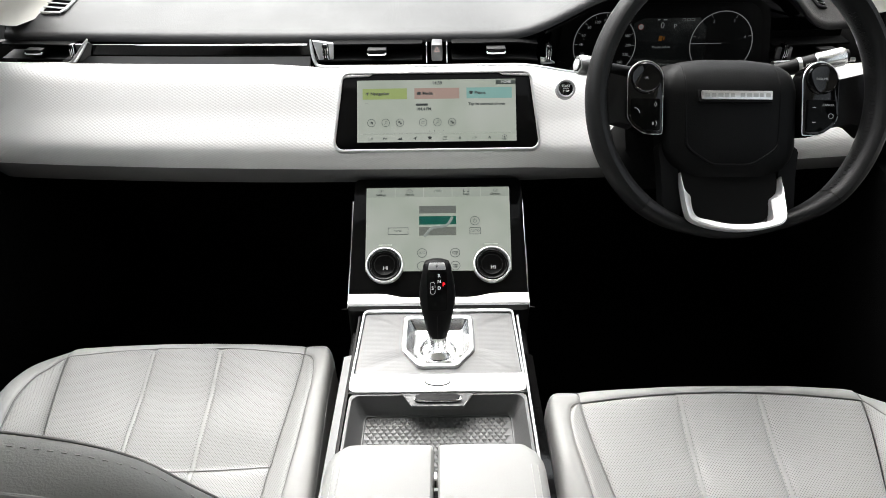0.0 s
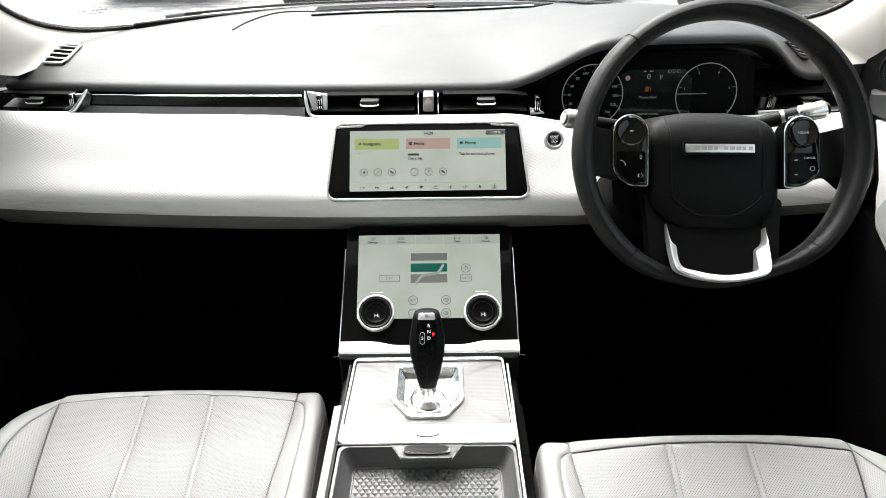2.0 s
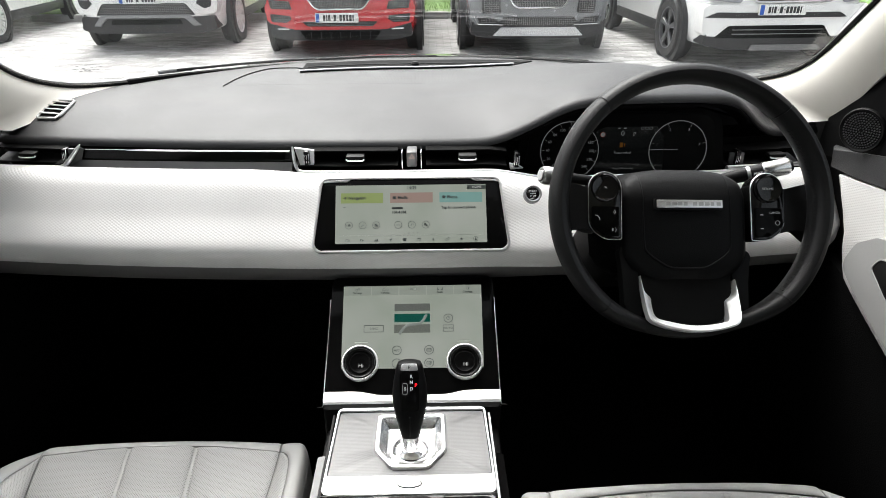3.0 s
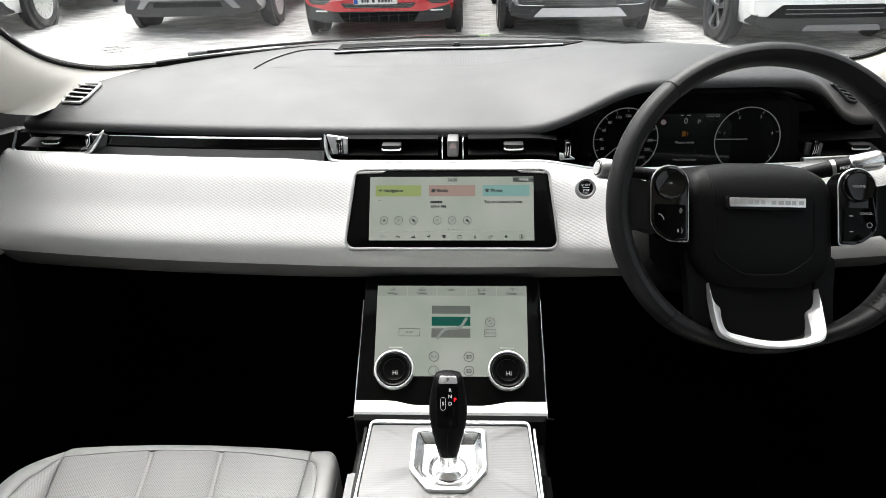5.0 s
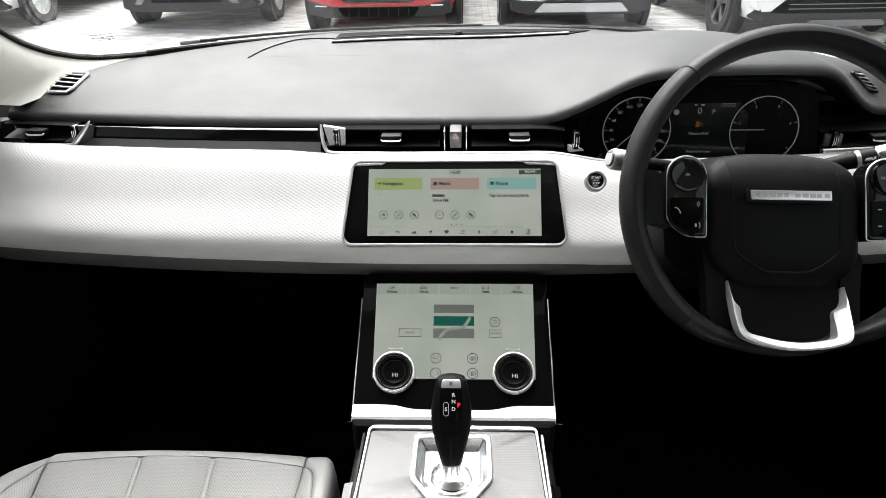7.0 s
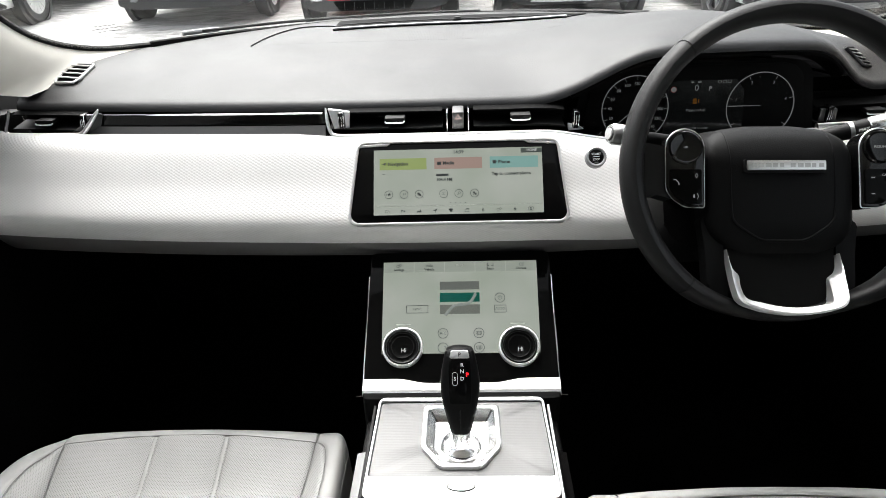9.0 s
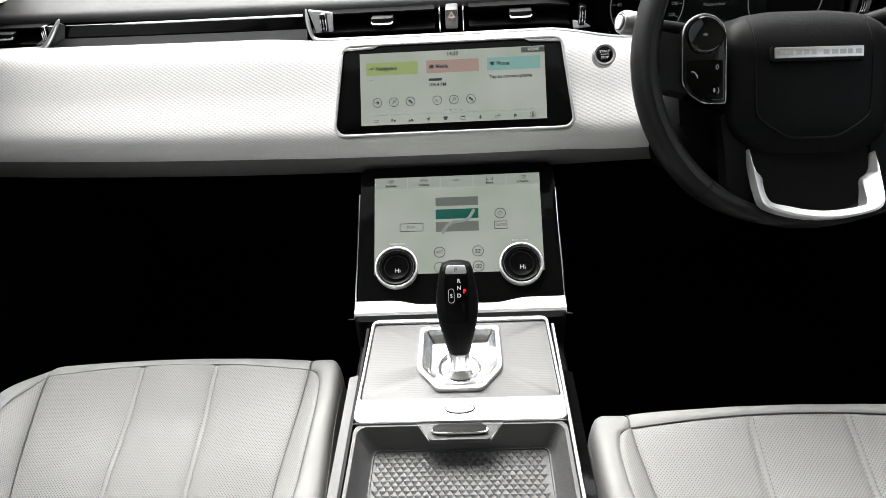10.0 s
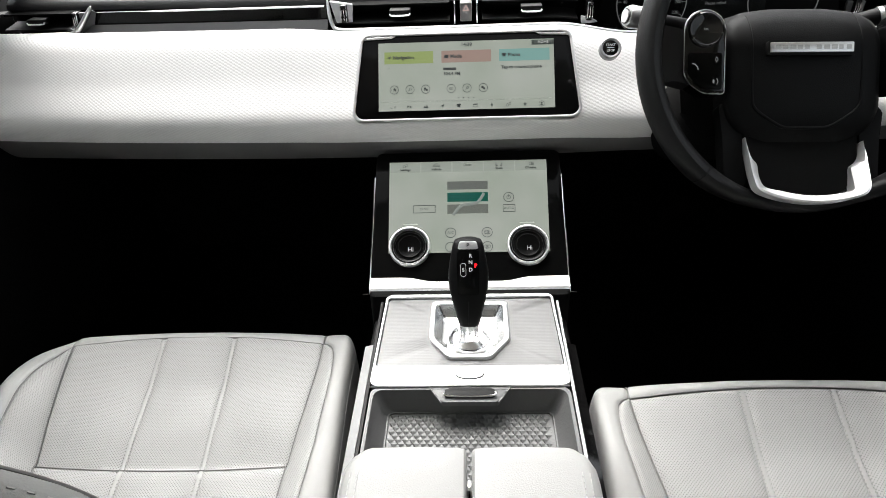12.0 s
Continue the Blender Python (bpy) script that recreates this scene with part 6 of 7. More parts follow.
part("end_cap", tube([b + ax * 0.0010, b + ax * 0.0024], 0.0072, seg=24), M["bow"], stalk)

# instrument cluster under the hood
CL = Plane((0.365, 0.168, 1.147), (1, 0, 0), (0, 0.15, 0.989))
cluster = thing("instrument_cluster", "dark instrument cluster with two lit dials and a centre display", "instruments", (0.38, 0.2, 1.08))
part("housing", prism(CL, rrect(0.185, 0.066, 0.03, 6, 0.175), -0.05, -0.004), M["void"], cluster)
part("glass_panel", prism(CL, rrect(0.170, 0.062, 0.03, 6, 0.160), -0.004, 0.0, 0.001), M["void"], cluster)
dim = glow("dial_grey", (0.55, 0.58, 0.58), 0.17)
for cx, words, span in ((-0.0912, ("20", "40", "60", "80", "100", "120", "", "", "180", "200", "220", "240"), (200, -45)), (0.0985, ("", "1", "2", "3", "4", ""), (215, -35))):
    dial = part("dial_ring", ring(CL, circle(0.0512, 64, cx, -0.001), circle(0.0497, 64, cx, -0.001), 0.0, 0.0012), glow("dial_rim", (0.5, 0.52, 0.52), 0.17), cluster, "round dial with pale figures")
    n = len(words)
    for k, wd in enumerate(words):
        ang = radians(lerp(span[0], span[1], k / (n - 1)))
        if wd:
            lettering(wd, 0.0064, CL, cx + 0.0385 * math.cos(ang), 0.0385 * math.sin(ang) - 0.001, 0.0006, dim, dial)
        m0, m1 = [CL.at(cx + rr * math.cos(ang), rr * math.sin(ang) - 0.001, 0.0008) for rr in (0.0440, 0.0490)]
        part("dial_tick", tube([m0, m1], 0.0005, seg=4), dim, dial)
    ang = radians(180 if cx > 0 else 222)
    part("needle", tube([CL.at(cx, 0, 0.0014), CL.at(cx + 0.050 * math.cos(ang), 0.050 * math.sin(ang), 0.0014)], 0.0007, seg=4), dim, dial)
mid = part("centre_display", prism(CL, [(-0.046, -0.052), (0.0745, -0.052), (0.0745, -0.020), (0.0715, 0.0245), (0.0590, 0.0400), (-0.03, 0.0400), (-0.046, 0.033)], 0.0, 0.0006), glow("dark_display", (0.016, 0.018, 0.018), 0.12), cluster, "dim centre display")
lettering("0", 0.013, CL, 0.0, 0.0285, 0.0009, dim, mid)
lettering("P", 0.010, CL, 0.0205, 0.0270, 0.0009, dim, mid)
lettering("Please refuel", 0.0058, CL, 0.0015, -0.0048, 0.0009, dim, mid)
lettering("Press OK to clear", 0.0050, CL, 0.0045, -0.0324, 0.0009, dim, mid)
amber = glow("amber_mark", (0.8, 0.33, 0.05), 0.065)
part("fuel_mark", merge(prism(CL, rrect(0.0030, 0.0042, 0.001, 3, None, -0.001, 0.0088), 0.0006, 0.0010), prism(CL, rrect(0.0009, 0.0030, 0.0006, 3, None, 0.0046, 0.0088), 0.0006, 0.0010)), amber, mid)
limit = part("limit_mark", lathe([(0.0046, 0.0006), (0.0046, 0.0012), (0.0001, 0.0012)], CL, -0.0345, 0.0270, 20), glow("limit_red", (0.7, 0.10, 0.08), 0.10), cluster, "small red speed limit sign")
part("limit_face", lathe([(0.0039, 0.0010), (0.0039, 0.0014), (0.0001, 0.0014)], CL, -0.0345, 0.0270, 20), dim, limit)
for x in (0.0336, 0.0410, 0.0482):
    part("status_mark", ring(CL, rrect(0.0026, 0.0022, 0.0006, 2, None, x, 0.0372), rrect(0.0021, 0.0017, 0.0004, 2, None, x, 0.0372), 0.0006, 0.0010), dim, mid)
for x, w in ((-0.0068, 0.0022), (0.0036, 0.0030)):
    part("status_mark", prism(CL, rrect(w, 0.0009, 0.0006, 2, None, x, 0.0375), 0.0006, 0.0010), dim, mid)
part("cowl", sheet(lambda u, v: V3(lerp(0.17, 0.60, u), lerp(pad_edge(lerp(0.17, 0.60, u)).y + 0.005, 0.235, v), lerp(pad_edge(lerp(0.17, 0.60, u)).z - 0.018, pad_edge(lerp(0.17, 0.60, u)).z - 0.03, v)), 40, 4, 0.004), M["void"], cluster)
part("lower_cowl", sheet(lambda u, v: V3(lerp(0.19, 0.56, u), lerp(0.095, 0.18, v) + 0.02 * u, lerp(fascia_top(0.3) - 0.004, 1.082, v)), 20, 4, 0.004), M["void"], cluster)

# ---------- car park ----------
tagged(part("ground", rbox(-400, 400, -400, 400, -0.30, -0.012, 0.0), surface("sandy_joint_ground", (0.20, 0.195, 0.185), 0.9, var=0.2, scale=1.5, fine=60)), "grey car park ground that reaches the horizon", "ground", kind="structure")
M["paver"] = surface("grey_paving_block", (0.37, 0.365, 0.355), 0.85, var=0.25, scale=3.0, fine=90, bump=0.4)
N_, L_ = M["paver"].node_tree.nodes, M["paver"].node_tree.links
info, hsv = N_.new("ShaderNodeNewGeometry"), N_.new("ShaderNodeHueSaturation")
old = N_["Principled BSDF"].inputs["Base Color"].links[0].from_socket
spread = N_.new("ShaderNodeMapRange")
spread.inputs["To Min"].default_value, spread.inputs["To Max"].default_value = 0.72, 1.25
L_.new(info.outputs["Random Per Island"], spread.inputs["Value"])
L_.new(spread.outputs["Result"], hsv.inputs["Value"])
L_.new(old, hsv.inputs["Color"])
L_.new(hsv.outputs["Color"], N_["Principled BSDF"].inputs["Base Color"])
kerb = thing("kerb", "pale stone kerb between paving and grass", "kerb", (0, 11.3, 0), kind="structure")
for k in range(40):
    x = -18 + 0.92 * k
    part("kerb_stone", rbox(x, x + 0.91, 11.25, 11.40, -0.05, 0.11, 0.012, 1), M["paver"], kerb)
M["grass"] = surface("lawn", (0.10, 0.19, 0.03), 0.95, var=0.35, scale=6, fine=200, bump=0.8)
tagged(part("lawn", rbox(-60, 60, 11.4, 40, -0.05, 0.09, 0.01, 1), M["grass"]), "mown green grass behind the kerb", "grass", kind="structure")
rng = random.Random(4)
vs_, fs_ = [], []
for k in range(6000):
    x, y, h, w, a = rng.uniform(-3, 4), rng.uniform(11.42, 14), rng.uniform(0.03, 0.07), rng.uniform(0.004, 0.008), rng.uniform(0, 6.28)
    n0 = len(vs_)
    vs_ += [(x - w * math.cos(a), y - w * math.sin(a), 0.088), (x + w * math.cos(a), y + w * math.sin(a), 0.088), (x + rng.uniform(-0.02, 0.02), y + rng.uniform(-0.02, 0.02), 0.088 + h)]
    fs_.append((n0, n0 + 1, n0 + 2))
me = bpy.data.meshes.new("grass_blades")
me.from_pydata(vs_, [], fs_)
me.materials.append(M["grass"])
tagged(new("grass_blades", me), "short green blades of grass", "grass", kind="stuff")


def car_wheel(parent, x, y, side, rad=0.36, spokes=5, rim_mat=None):
    """A wheel under a car; side: +1 looks right."""
    P = Plane((x, y, rad), (0, side, 0), (0, 0, 1))
    w = 0.23
    tyre = lathe([(rad * 0.66, 0.0), (rad * 0.70, 0.004), (rad * 0.93, 0.006), (rad * 0.985, -0.02), (rad, -0.05), (rad, -w + 0.05), (rad * 0.98, -w + 0.02), (rad * 0.7, -w)], P, seg=48, caps=False)
    wh = part("wheel", tyre, M["tyre"], parent, "black tyre on a multi-spoke alloy rim")
    part("rim", lathe([(rad * 0.67, -0.004), (rad * 0.67, 0.004), (rad * 0.63, 0.002), (rad * 0.62, -0.042)], P, seg=40, caps=False), rim_mat or M["alloy"], wh)
    part("brake", lathe([(rad * 0.62, -0.040), (rad * 0.2, -0.044), (0.001, -0.044)], P, seg=32), M["void"], wh)
    for k in range(spokes):
        a = 2 * math.pi * k / spokes + 0.3
        for off in (-0.10, 0.10):
            u, v = math.cos(a), math.sin(a)
            q = [(0.045 * u - 0.018 * v, 0.045 * v + 0.018 * u), (0.045 * u + 0.018 * v, 0.045 * v - 0.018 * u)]
            r2 = rad * 0.645
            u2, v2 = math.cos(a + off), math.sin(a + off)
            q += [(r2 * u2 + 0.016 * v2, r2 * v2 - 0.016 * u2), (r2 * u2 - 0.016 * v2, r2 * v2 + 0.016 * u2)]
            part("spoke", prism(P, q, -0.036, -0.006, 0.004, 1), rim_mat or M["alloy"], wh)
    part("hub_cap", lathe([(0.05, -0.02), (0.048, 0.0), (0.001, 0.002)], P, seg=20), rim_mat or M["alloy"], wh)
    return wh


def parked_car(label, paint, cx, front, yaw=0.0, width=1.92, plate_x=0.0, plate_z=0.49, rad=0.36, spokes=5, rim_mat=None, style="small"):
    """A car that stands nose to the viewer: its front at y = front, at x = cx."""
    car = thing("parked_car", label, "car", (0, 0, 0), group="cars parked opposite")
    hw = width / 2
    # body: sections from nose to tail, (back, half width, low, shoulder, roof half width, roof height)
    secs = [(0.0, 0.62, 0.40, 0.62, 0.55, 0.70), (0.05, 0.78, 0.30, 0.70, 0.62, 0.82), (0.18, 0.90, 0.26, 0.80, 0.66, 0.93), (0.40, 0.97, 0.26, 0.90, 0.70, 1.00), (0.9, 1.0, 0.27, 0.98, 0.74, 1.06), (1.45, 1.0, 0.27, 1.04, 0.74, 1.12), (2.1, 1.0, 0.27, 1.06, 0.68, 1.56), (2.6, 1.0, 0.27, 1.07, 0.66, 1.64), (3.6, 1.0, 0.28, 1.07, 0.64, 1.60), (4.3, 0.97, 0.34, 1.05, 0.62, 1.42), (4.6, 0.86, 0.45, 1.0, 0.60, 1.05)]
    rows = []
    for d, k, lo, sh, rk, top in secs:
        w, t = hw * k, hw * rk
        rows.append([V3(-w * 0.94, d, lo), V3(-w, d, lo + 0.12), V3(-w, d, lerp(lo, sh, 0.6)), V3(-w * 0.985, d, sh), V3(-lerp(w, t, 0.3), d, sh + 0.02), V3(-t, d, top - 0.03), V3(-t * 0.8, d, top), V3(0, d, top + 0.015), V3(t * 0.8, d, top), V3(t, d, top - 0.03), V3(lerp(w, t, 0.3), d, sh + 0.02), V3(w * 0.985, d, sh), V3(w, d, lerp(lo, sh, 0.6)), V3(w, d, lo + 0.12), V3(w * 0.94, d, lo)])
    cols = list(zip(*rows))
    smooth = [spline(c, 5) for c in cols]
    part("body", loft([[c[i] for c in smooth] for i in range(len(smooth[0]))], closed=True, caps=True), paint, car, "painted car body", angle=50)
    F = Plane((0, 0.0, 0.0), (1, 0, 0), (0, 0, 1))
    dark = M["mesh"]

    def bend(bm, back=0.0):
        """Wraps a flat front piece round the nose."""
        for k in range(-10, 11):
            bmesh.ops.bisect_plane(bm, geom=bm.verts[:] + bm.edges[:] + bm.faces[:], dist=1e-5, plane_co=(0.1 * k + 0.003, 0, 0), plane_no=(1, 0, 0))
        for v in bm.verts:
            a = abs(v.co.x) / hw
            v.co.y += 0.03 * a ** 2 + 0.30 * max(0, a - 0.55) ** 1.6 + back
        return bm

    def face(pts, d0, d1, mat, name, label="", parent=car, r=0.006):
        return part(name, bend(prism(F, pts, d0, d1, r)), mat, parent, label)

    def mesh(pts, z0, z1, h0, h1, name="intake", dx=0.0):
        """A black opening filled with a fine silver-grey mesh; half widths h0 low, h1 high."""
        ob = face(pts, -0.01, 0.020, dark, name, "black mesh opening")
        bars = []
        n = max(3, int((z1 - z0) / 0.020))
        for k in range(n):
            z = lerp(z0, z1, (k + 0.5) / n)
            h = lerp(h0, h1, (k + 0.5) / n) - 0.01
            bars.append(bend(rbox(dx - h, dx + h, -0.026, -0.018, z - 0.002, z + 0.002, 0.0)))
        m = max(3, int(2 * max(h0, h1) / 0.03))
        for k in range(m):
            x = lerp(-1, 1, (k + 0.5) / m)
            bars.append(bend(rbox(dx + x * min(h0, h1) - 0.002, dx + x * min(h0, h1) + 0.002, -0.025, -0.018, z0 + 0.006, z1 - 0.006, 0.0)))
        part("mesh_bars", merge(*bars), M["flank"], ob)
        return ob

    def trapezoid(h0, z0, h1, z1, r=0.02, dx=0.0):
        return rounded([(dx - h0, z0), (dx - h1, z1), (dx + h1, z1), (dx + h0, z0)], r)

    def u_grille(low, h0, h1, top=0.86):
        g = mesh(trapezoid(h0, low, h1, top, 0.07), low, top, h0, h1, "grille")
        part("grille_rim", bend(tube([F.at(x, z, 0.024) for x, z in trapezoid(h0, low, h1, top, 0.07)], 0.012, closed=True, seg=8)), M["chrome"], g, "chrome rim")

    face(rounded([(-hw * 0.93, 0.27), (-hw * 0.90, 0.44), (hw * 0.90, 0.44), (hw * 0.93, 0.27), (hw * 0.7, 0.23), (-hw * 0.7, 0.23)], 0.03), -0.25, 0.010, dark, "lower_bumper", "black lower bumper")
    if style == "red":
        face(rounded([(-hw * 0.94, 0.43), (-hw * 0.97, 0.60), (-hw * 0.9, 0.74), (hw * 0.9, 0.74), (hw * 0.97, 0.60), (hw * 0.94, 0.43), (0.55, 0.355), (-0.55, 0.355)], 0.03), -0.22, 0.012, paint, "bumper", "painted bumper", r=0.02)
        u_grille(0.59, 0.29, 0.47)
        mesh(trapezoid(0.40, 0.395, 0.46, 0.450), 0.395, 0.45, 0.40, 0.44, "lower_intake")
        for sg in (-1, 1):
            for z0, z1 in ((0.59, 0.69), (0.435, 0.525)):
                mesh(rounded([(sg * 0.57, z0), (sg * 0.60, z1 - 0.01), (sg * 0.86, z1 + 0.01), (sg * 0.84, z0 + 0.005)], 0.015), z0 + 0.01, z1, 0.11, 0.12, "side_intake", sg * 0.71)
            face(rounded([(sg * 0.44, 0.45), (sg * 0.62, 0.405), (sg * 0.66, 0.43), (sg * 0.52, 0.52)], 0.01), -0.02, 0.030, paint, "bumper_wing", "painted blade")
            face(rrect(0.075, 0.011, 0.008, 3, None, sg * 0.70, 0.362), -0.02, 0.024, M["chrome"], "fog_lamp")
        face(trapezoid(0.42, 0.235, 0.50, 0.345, 0.03), -0.02, 0.016, M["void"], "under_tray", "black finned under tray")
        for k in range(7):
            face(rrect(0.004, 0.045, 0.002, 2, None, -0.36 + 0.12 * k, 0.285), 0.0, 0.022, dark, "fin", r=0.001)
    elif style == "grey":
        face(rrect(hw * 0.93, 0.15, 0.06, 5, hw * 0.97, 0, 0.54), -0.22, 0.012, paint, "bumper", "painted bumper", r=0.03)
        u_grille(0.59, 0.30, 0.45)
        mesh(trapezoid(0.52, 0.388, 0.42, 0.485), 0.388, 0.485, 0.52, 0.42, "lower_intake")
        for sg in (-1, 1):
            mesh(rounded([(sg * 0.46, 0.53), (sg * 0.48, 0.70), (sg * 0.70, 0.71), (sg * 0.69, 0.52)], 0.02), 0.53, 0.70, 0.10, 0.11, "side_intake", sg * 0.58)
            fog = mesh(rounded([(sg * 0.46, 0.40), (sg * 0.56, 0.475), (sg * 0.76, 0.485), (sg * 0.72, 0.40)], 0.01), 0.41, 0.47, 0.10, 0.10, "corner_intake", sg * 0.62)
            part("corner_rim", bend(tube([F.at(sg * x, z, 0.022) for x, z in ((0.44, 0.392), (0.74, 0.395), (0.79, 0.49))], 0.006, seg=6)), M["chrome"], fog)
        face(rounded([(-0.56, 0.262), (-0.46, 0.362), (0.46, 0.362), (0.56, 0.262)], 0.012), -0.02, 0.034, M["alloy"], "skid_plate", "silver skid plate")
    elif style == "large":
        face(rounded([(-hw * 0.95, 0.37), (-hw * 0.97, 0.70), (hw * 0.97, 0.70), (hw * 0.95, 0.37)], 0.05), -0.22, 0.012, paint, "bumper", "painted bumper", r=0.03)
        u_grille(0.735, 0.44, 0.50)
        face(rounded([(-0.92, 0.565), (-0.80, 0.625), (0.56, 0.625), (0.66, 0.57)], 0.015), 0.0, 0.018, dark, "dark_band", "dark grey bumper band")
        gap = face(rounded([(-0.80, 0.355), (-0.66, 0.490), (0.40, 0.490), (0.52, 0.355)], 0.025), 0.0, 0.018, M["void"], "lower_intake", "black lower intake")
        for z in (0.40, 0.445):
            part("intake_line", bend(tube([F.at(x, z, 0.020) for x in (-0.62, -0.3, 0.0, 0.40)], 0.005, seg=6)), M["flank"], gap)
        face(trapezoid(0.42, 0.225, 0.38, 0.285), -0.02, 0.03, M["flank"], "skid_plate", "silver skid plate")
    else:
        face(rounded([(-hw * 0.94, 0.47), (-hw * 0.97, 0.60), (-hw * 0.93, 0.72), (hw * 0.93, 0.72), (hw * 0.97, 0.60), (hw * 0.94, 0.47)], 0.03), -0.22, 0.012, paint, "bumper", "painted bumper", r=0.02)
        u_grille(0.72, 0.40, 0.50)
        mesh(trapezoid(0.64, 0.455, 0.53, 0.605, 0.03), 0.455, 0.60, 0.62, 0.53, "lower_intake")
        bar = [prism(F, [(-0.54, 0.425), (-0.57, 0.465), (0.57, 0.465), (0.54, 0.425)], -0.02, 0.035, 0.004)]
        bar += [prism(F, [(sg * 0.57, 0.465), (sg * 0.69, 0.330), (sg * 0.60, 0.325), (sg * 0.50, 0.425)], -0.02, 0.035, 0.004) for sg in (-1, 1)]
        part("skid_plate", merge(*[bend(b) for b in bar]), M["rim"], car, "silver skid plate")
        face(trapezoid(0.46, 0.345, 0.44, 0.405), 0.0, 0.024, M["void"], "tow_cover")
        for sg in (-1, 1):
            face(rounded([(sg * 0.66, 0.60), (sg * 0.70, 0.66), (sg * 0.86, 0.67), (sg * 0.84, 0.56), (sg * 0.76, 0.53)], 0.015), -0.04, 0.018, dark, "side_intake", "black side intake")
            face(rrect(0.05, 0.012, 0.006, 3, None, sg * 0.76, 0.655), -0.02, 0.024, M["chrome"], "fog_lamp")
    for sg in (-1, 1):
        face(rounded([(sg * hw * 0.56, 0.80), (sg * hw * 0.93, 0.86), (sg * hw * 0.92, 0.75), (sg * hw * 0.60, 0.72)], 0.02), -0.10, 0.02, M["lamp_glass"], "headlight", "clear headlight")
        for dy in (0.86, 3.55):
            A = Plane((sg * (hw - 0.03), dy, rad), (0, sg, 0), (0, 0, 1))
            part("wheel_arch", lathe([(rad + 0.075, 0.0), (rad + 0.075, 0.070), (rad + 0.015, 0.075), (rad + 0.015, 0.0)], A, seg=40), dark, car)
            part("arch_shade", lathe([(rad + 0.05, 0.0), (rad + 0.05, 0.034), (0.001, 0.034)], A, seg=40), M["carpet"], car)
            car_wheel(car, sg * (hw + 0.055), dy, sg, rad, spokes, rim_mat)
        part("sill", rbox(min(sg * hw * 0.9, sg * hw * 1.01), max(sg * hw * 0.9, sg * hw * 1.01), 1.3, 3.1, 0.25, 0.40, 0.03), dark, car)
        part("side_glass", sheet(lambda u, v, sg=sg: V3(sg * lerp(hw * 0.93, hw * 0.72, v), lerp(lerp(1.7, 3.9, u), lerp(2.15, 3.7, u), v), lerp(1.10, 1.52, v)), 6, 3, 0.01 * sg), M["piano"], car)
    part("front_glass", sheet(lambda u, v: V3(lerp(-1, 1, u) * lerp(hw * 0.76, hw * 0.66, v), lerp(1.42, 2.05, v) - 0.0, lerp(1.14, 1.545, v) + 0.02), 8, 4, 0.01), M["piano"], car)
    plate = part("number_plate", bend(prism(Plane((plate_x, -0.045, plate_z), (1, 0, 0), (0, 0, 1)), rrect(0.26, 0.055, 0.008, 3), -0.01, 0.012, 0.002)), surface("plate_white", (0.78, 0.78, 0.76), 0.4, var=0.03), car, "white number plate with plain dark bars")
    blue = surface("plate_blue", (0.02, 0.10, 0.45), 0.4, var=0.03)
    PP = Plane((plate_x, -0.0575, plate_z), (1, 0, 0), (0, 0, 1))
    part("plate_band", bend(prism(PP, rrect(0.022, 0.050, 0.004, 2, None, -0.232, 0), 0.0, 0.002)), blue, plate)
    bars, x = [], -0.165
    for w in (18, 10, 18, 12, 22, 12, 20, 20, 18, 20, 10):
        h = 0.006 if w == 12 else 0.034
        bars.append(bend(prism(PP, rrect(w * 0.00075, h if w != 12 else 0.005, 0.003, 2, None, x + w * 0.00075, 0), 0.0, 0.0015)))
        x += w * 0.0015 + 0.010
    part("plate_bars", merge(*bars), M["ink"], plate)
    car.matrix_world = Matrix.Translation((cx, front, 0)) @ Matrix.Rotation(radians(yaw), 4, "Z")
    return car


def paint(name, colour, metal=0.0):
    return surface(name, colour, 0.25, metal=metal, var=0.03, bump=0.02, coat=0.8)


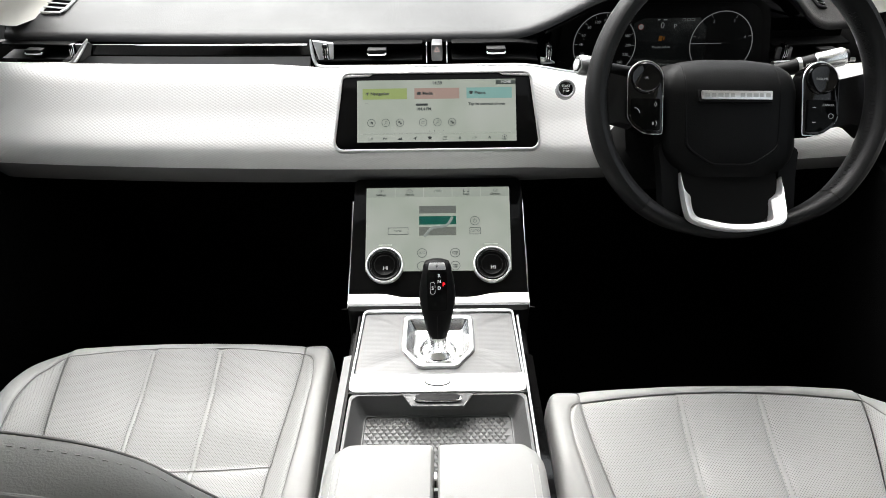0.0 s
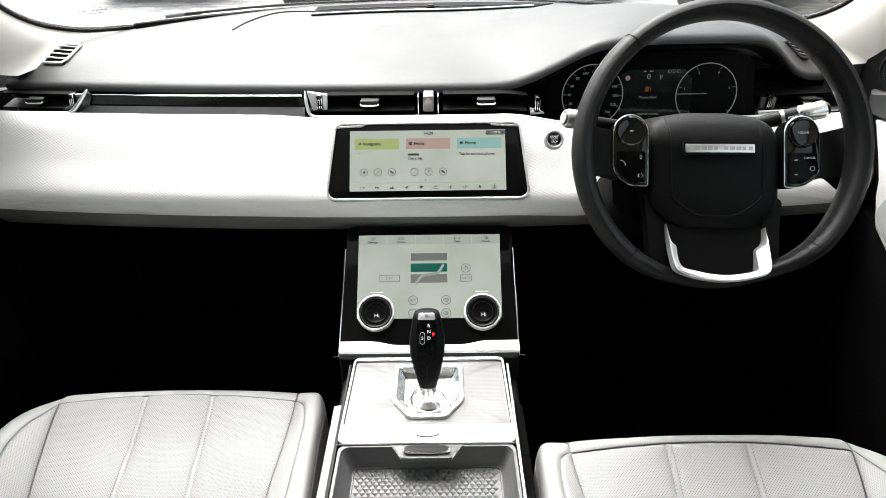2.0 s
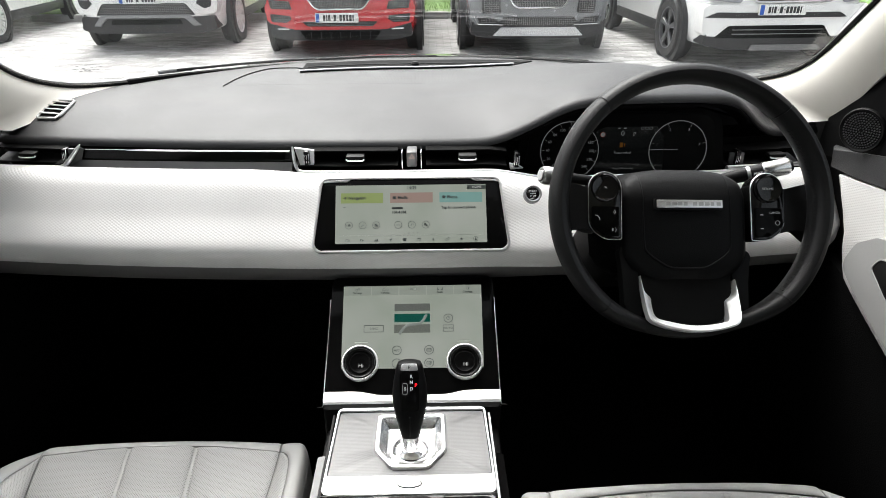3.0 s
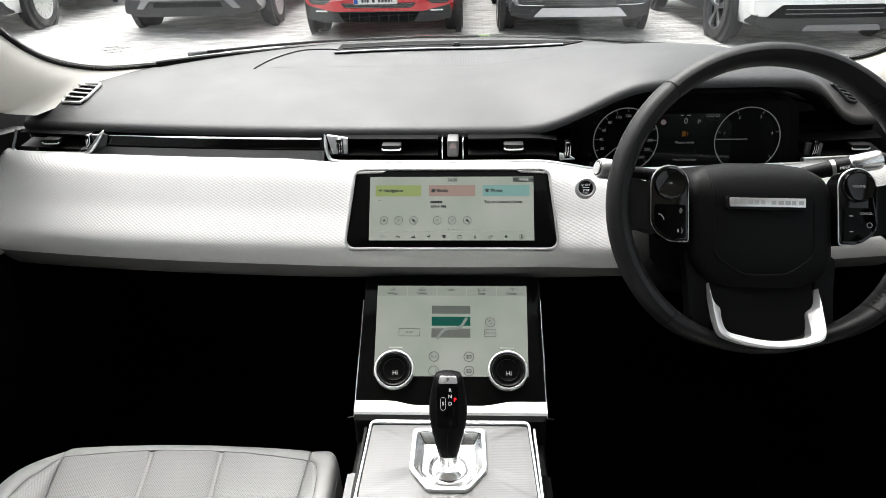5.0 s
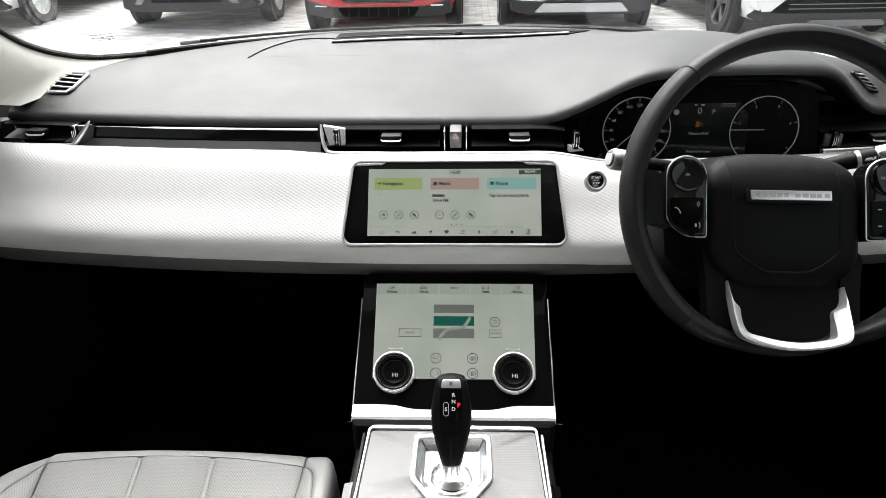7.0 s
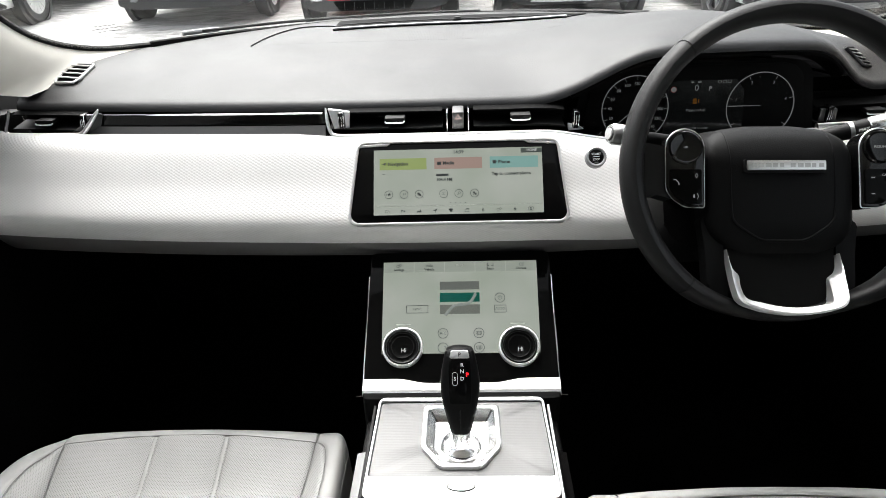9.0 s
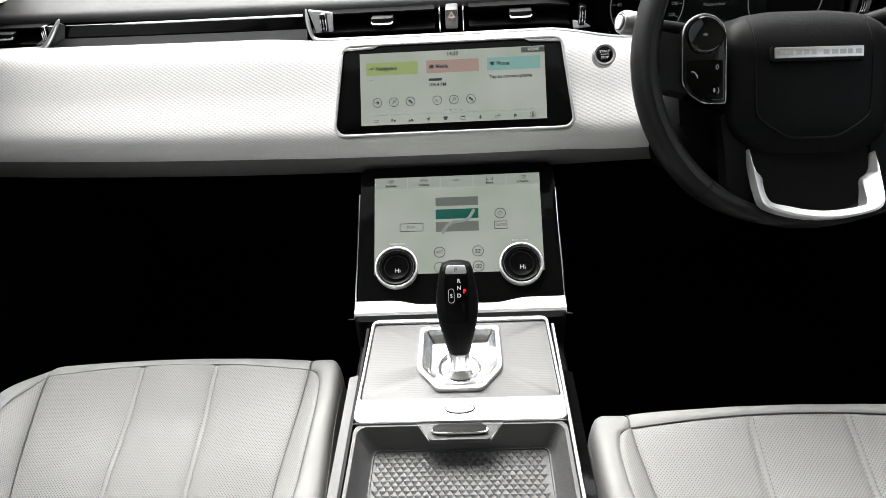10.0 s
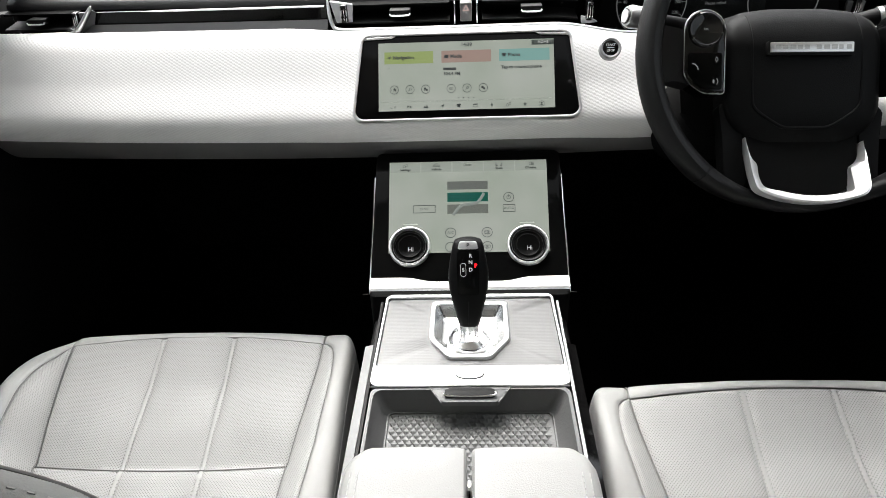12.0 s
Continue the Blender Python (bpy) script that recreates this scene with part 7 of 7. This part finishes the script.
white = paint("white_paint", (0.84, 0.84, 0.83))
parked_car("red sport utility car parked nose towards the viewer", paint("red_paint", (0.50, 0.012, 0.02)), -1.05, 7.42, 0, 1.90, -0.03, 0.497, style="red")
parked_car("white compact sport utility car parked on grey paving", white, -3.66, 8.10, 1.5, 1.90, -0.03, 0.66, spokes=10)
parked_car("grey sport utility car with a silver skid plate", paint("grey_paint", (0.20, 0.21, 0.22), 0.4), 1.38, 7.45, 0, 1.80, 0.0, 0.86, rad=0.34, rim_mat=M["rim"], style="grey")
parked_car("white sport utility car with a black lower bumper", white, 4.00, 6.52, 2.0, 1.94, -0.12, 0.655, rim_mat=M["rim"], style="large")
parked_car("white car with multi-spoke rims seen from its corner", white, -7.05, 7.95, 3.0, 1.94, 0.0, 0.6, spokes=14, rim_mat=M["satin"])

# paving blocks, laid in staggered courses; the nearest are single pieces
paving = thing("pavement", "grey block paving in staggered courses", "paving", (0, 6, 0), kind="structure")
bx, by = 0.205, 0.105
block = rbox(-0.1, 0.1, -0.05, 0.05, -0.05, 0.0, 0.004, 1)
block_me = bpy.data.meshes.new("paving_block")
block.to_mesh(block_me)
block.free()
block_me.materials.append(M["paver"])
vs_, fs_, count = [], [], 0
tpl_v = [v.co.copy() for v in block_me.vertices]
tpl_f = [tuple(p.vertices) for p in block_me.polygons]
for j in range(74):
    for i in range(90):
        x = -9.2 + bx * i + (bx / 2 if j % 2 else 0)
        y = 3.5 + by * j
        dz = rng.uniform(-0.003, 0.002)
        if y < 5.6 and abs(x) < 1.6 and count < 300 and y > 3.6:
            ob = new("paving_block", block_me)
            ob.parent, ob.matrix_parent_inverse = paving, Matrix.Translation((0, -6, 0))
            ob.location = (x, y, dz)
            count += 1
            continue
        n0 = len(vs_)
        vs_ += [(v.x + x, v.y + y, v.z + dz) for v in tpl_v]
        fs_ += [tuple(n0 + q for q in f) for f in tpl_f]
me = bpy.data.meshes.new("paving_rest")
me.from_pydata(vs_, [], fs_)
me.materials.append(M["paver"])
rest = new("paving_rest", me)
rest.parent, rest.matrix_parent_inverse = paving, Matrix.Translation((0, -6, 0))
tagged(rest, "rest of the grey paving blocks", kind="stuff")
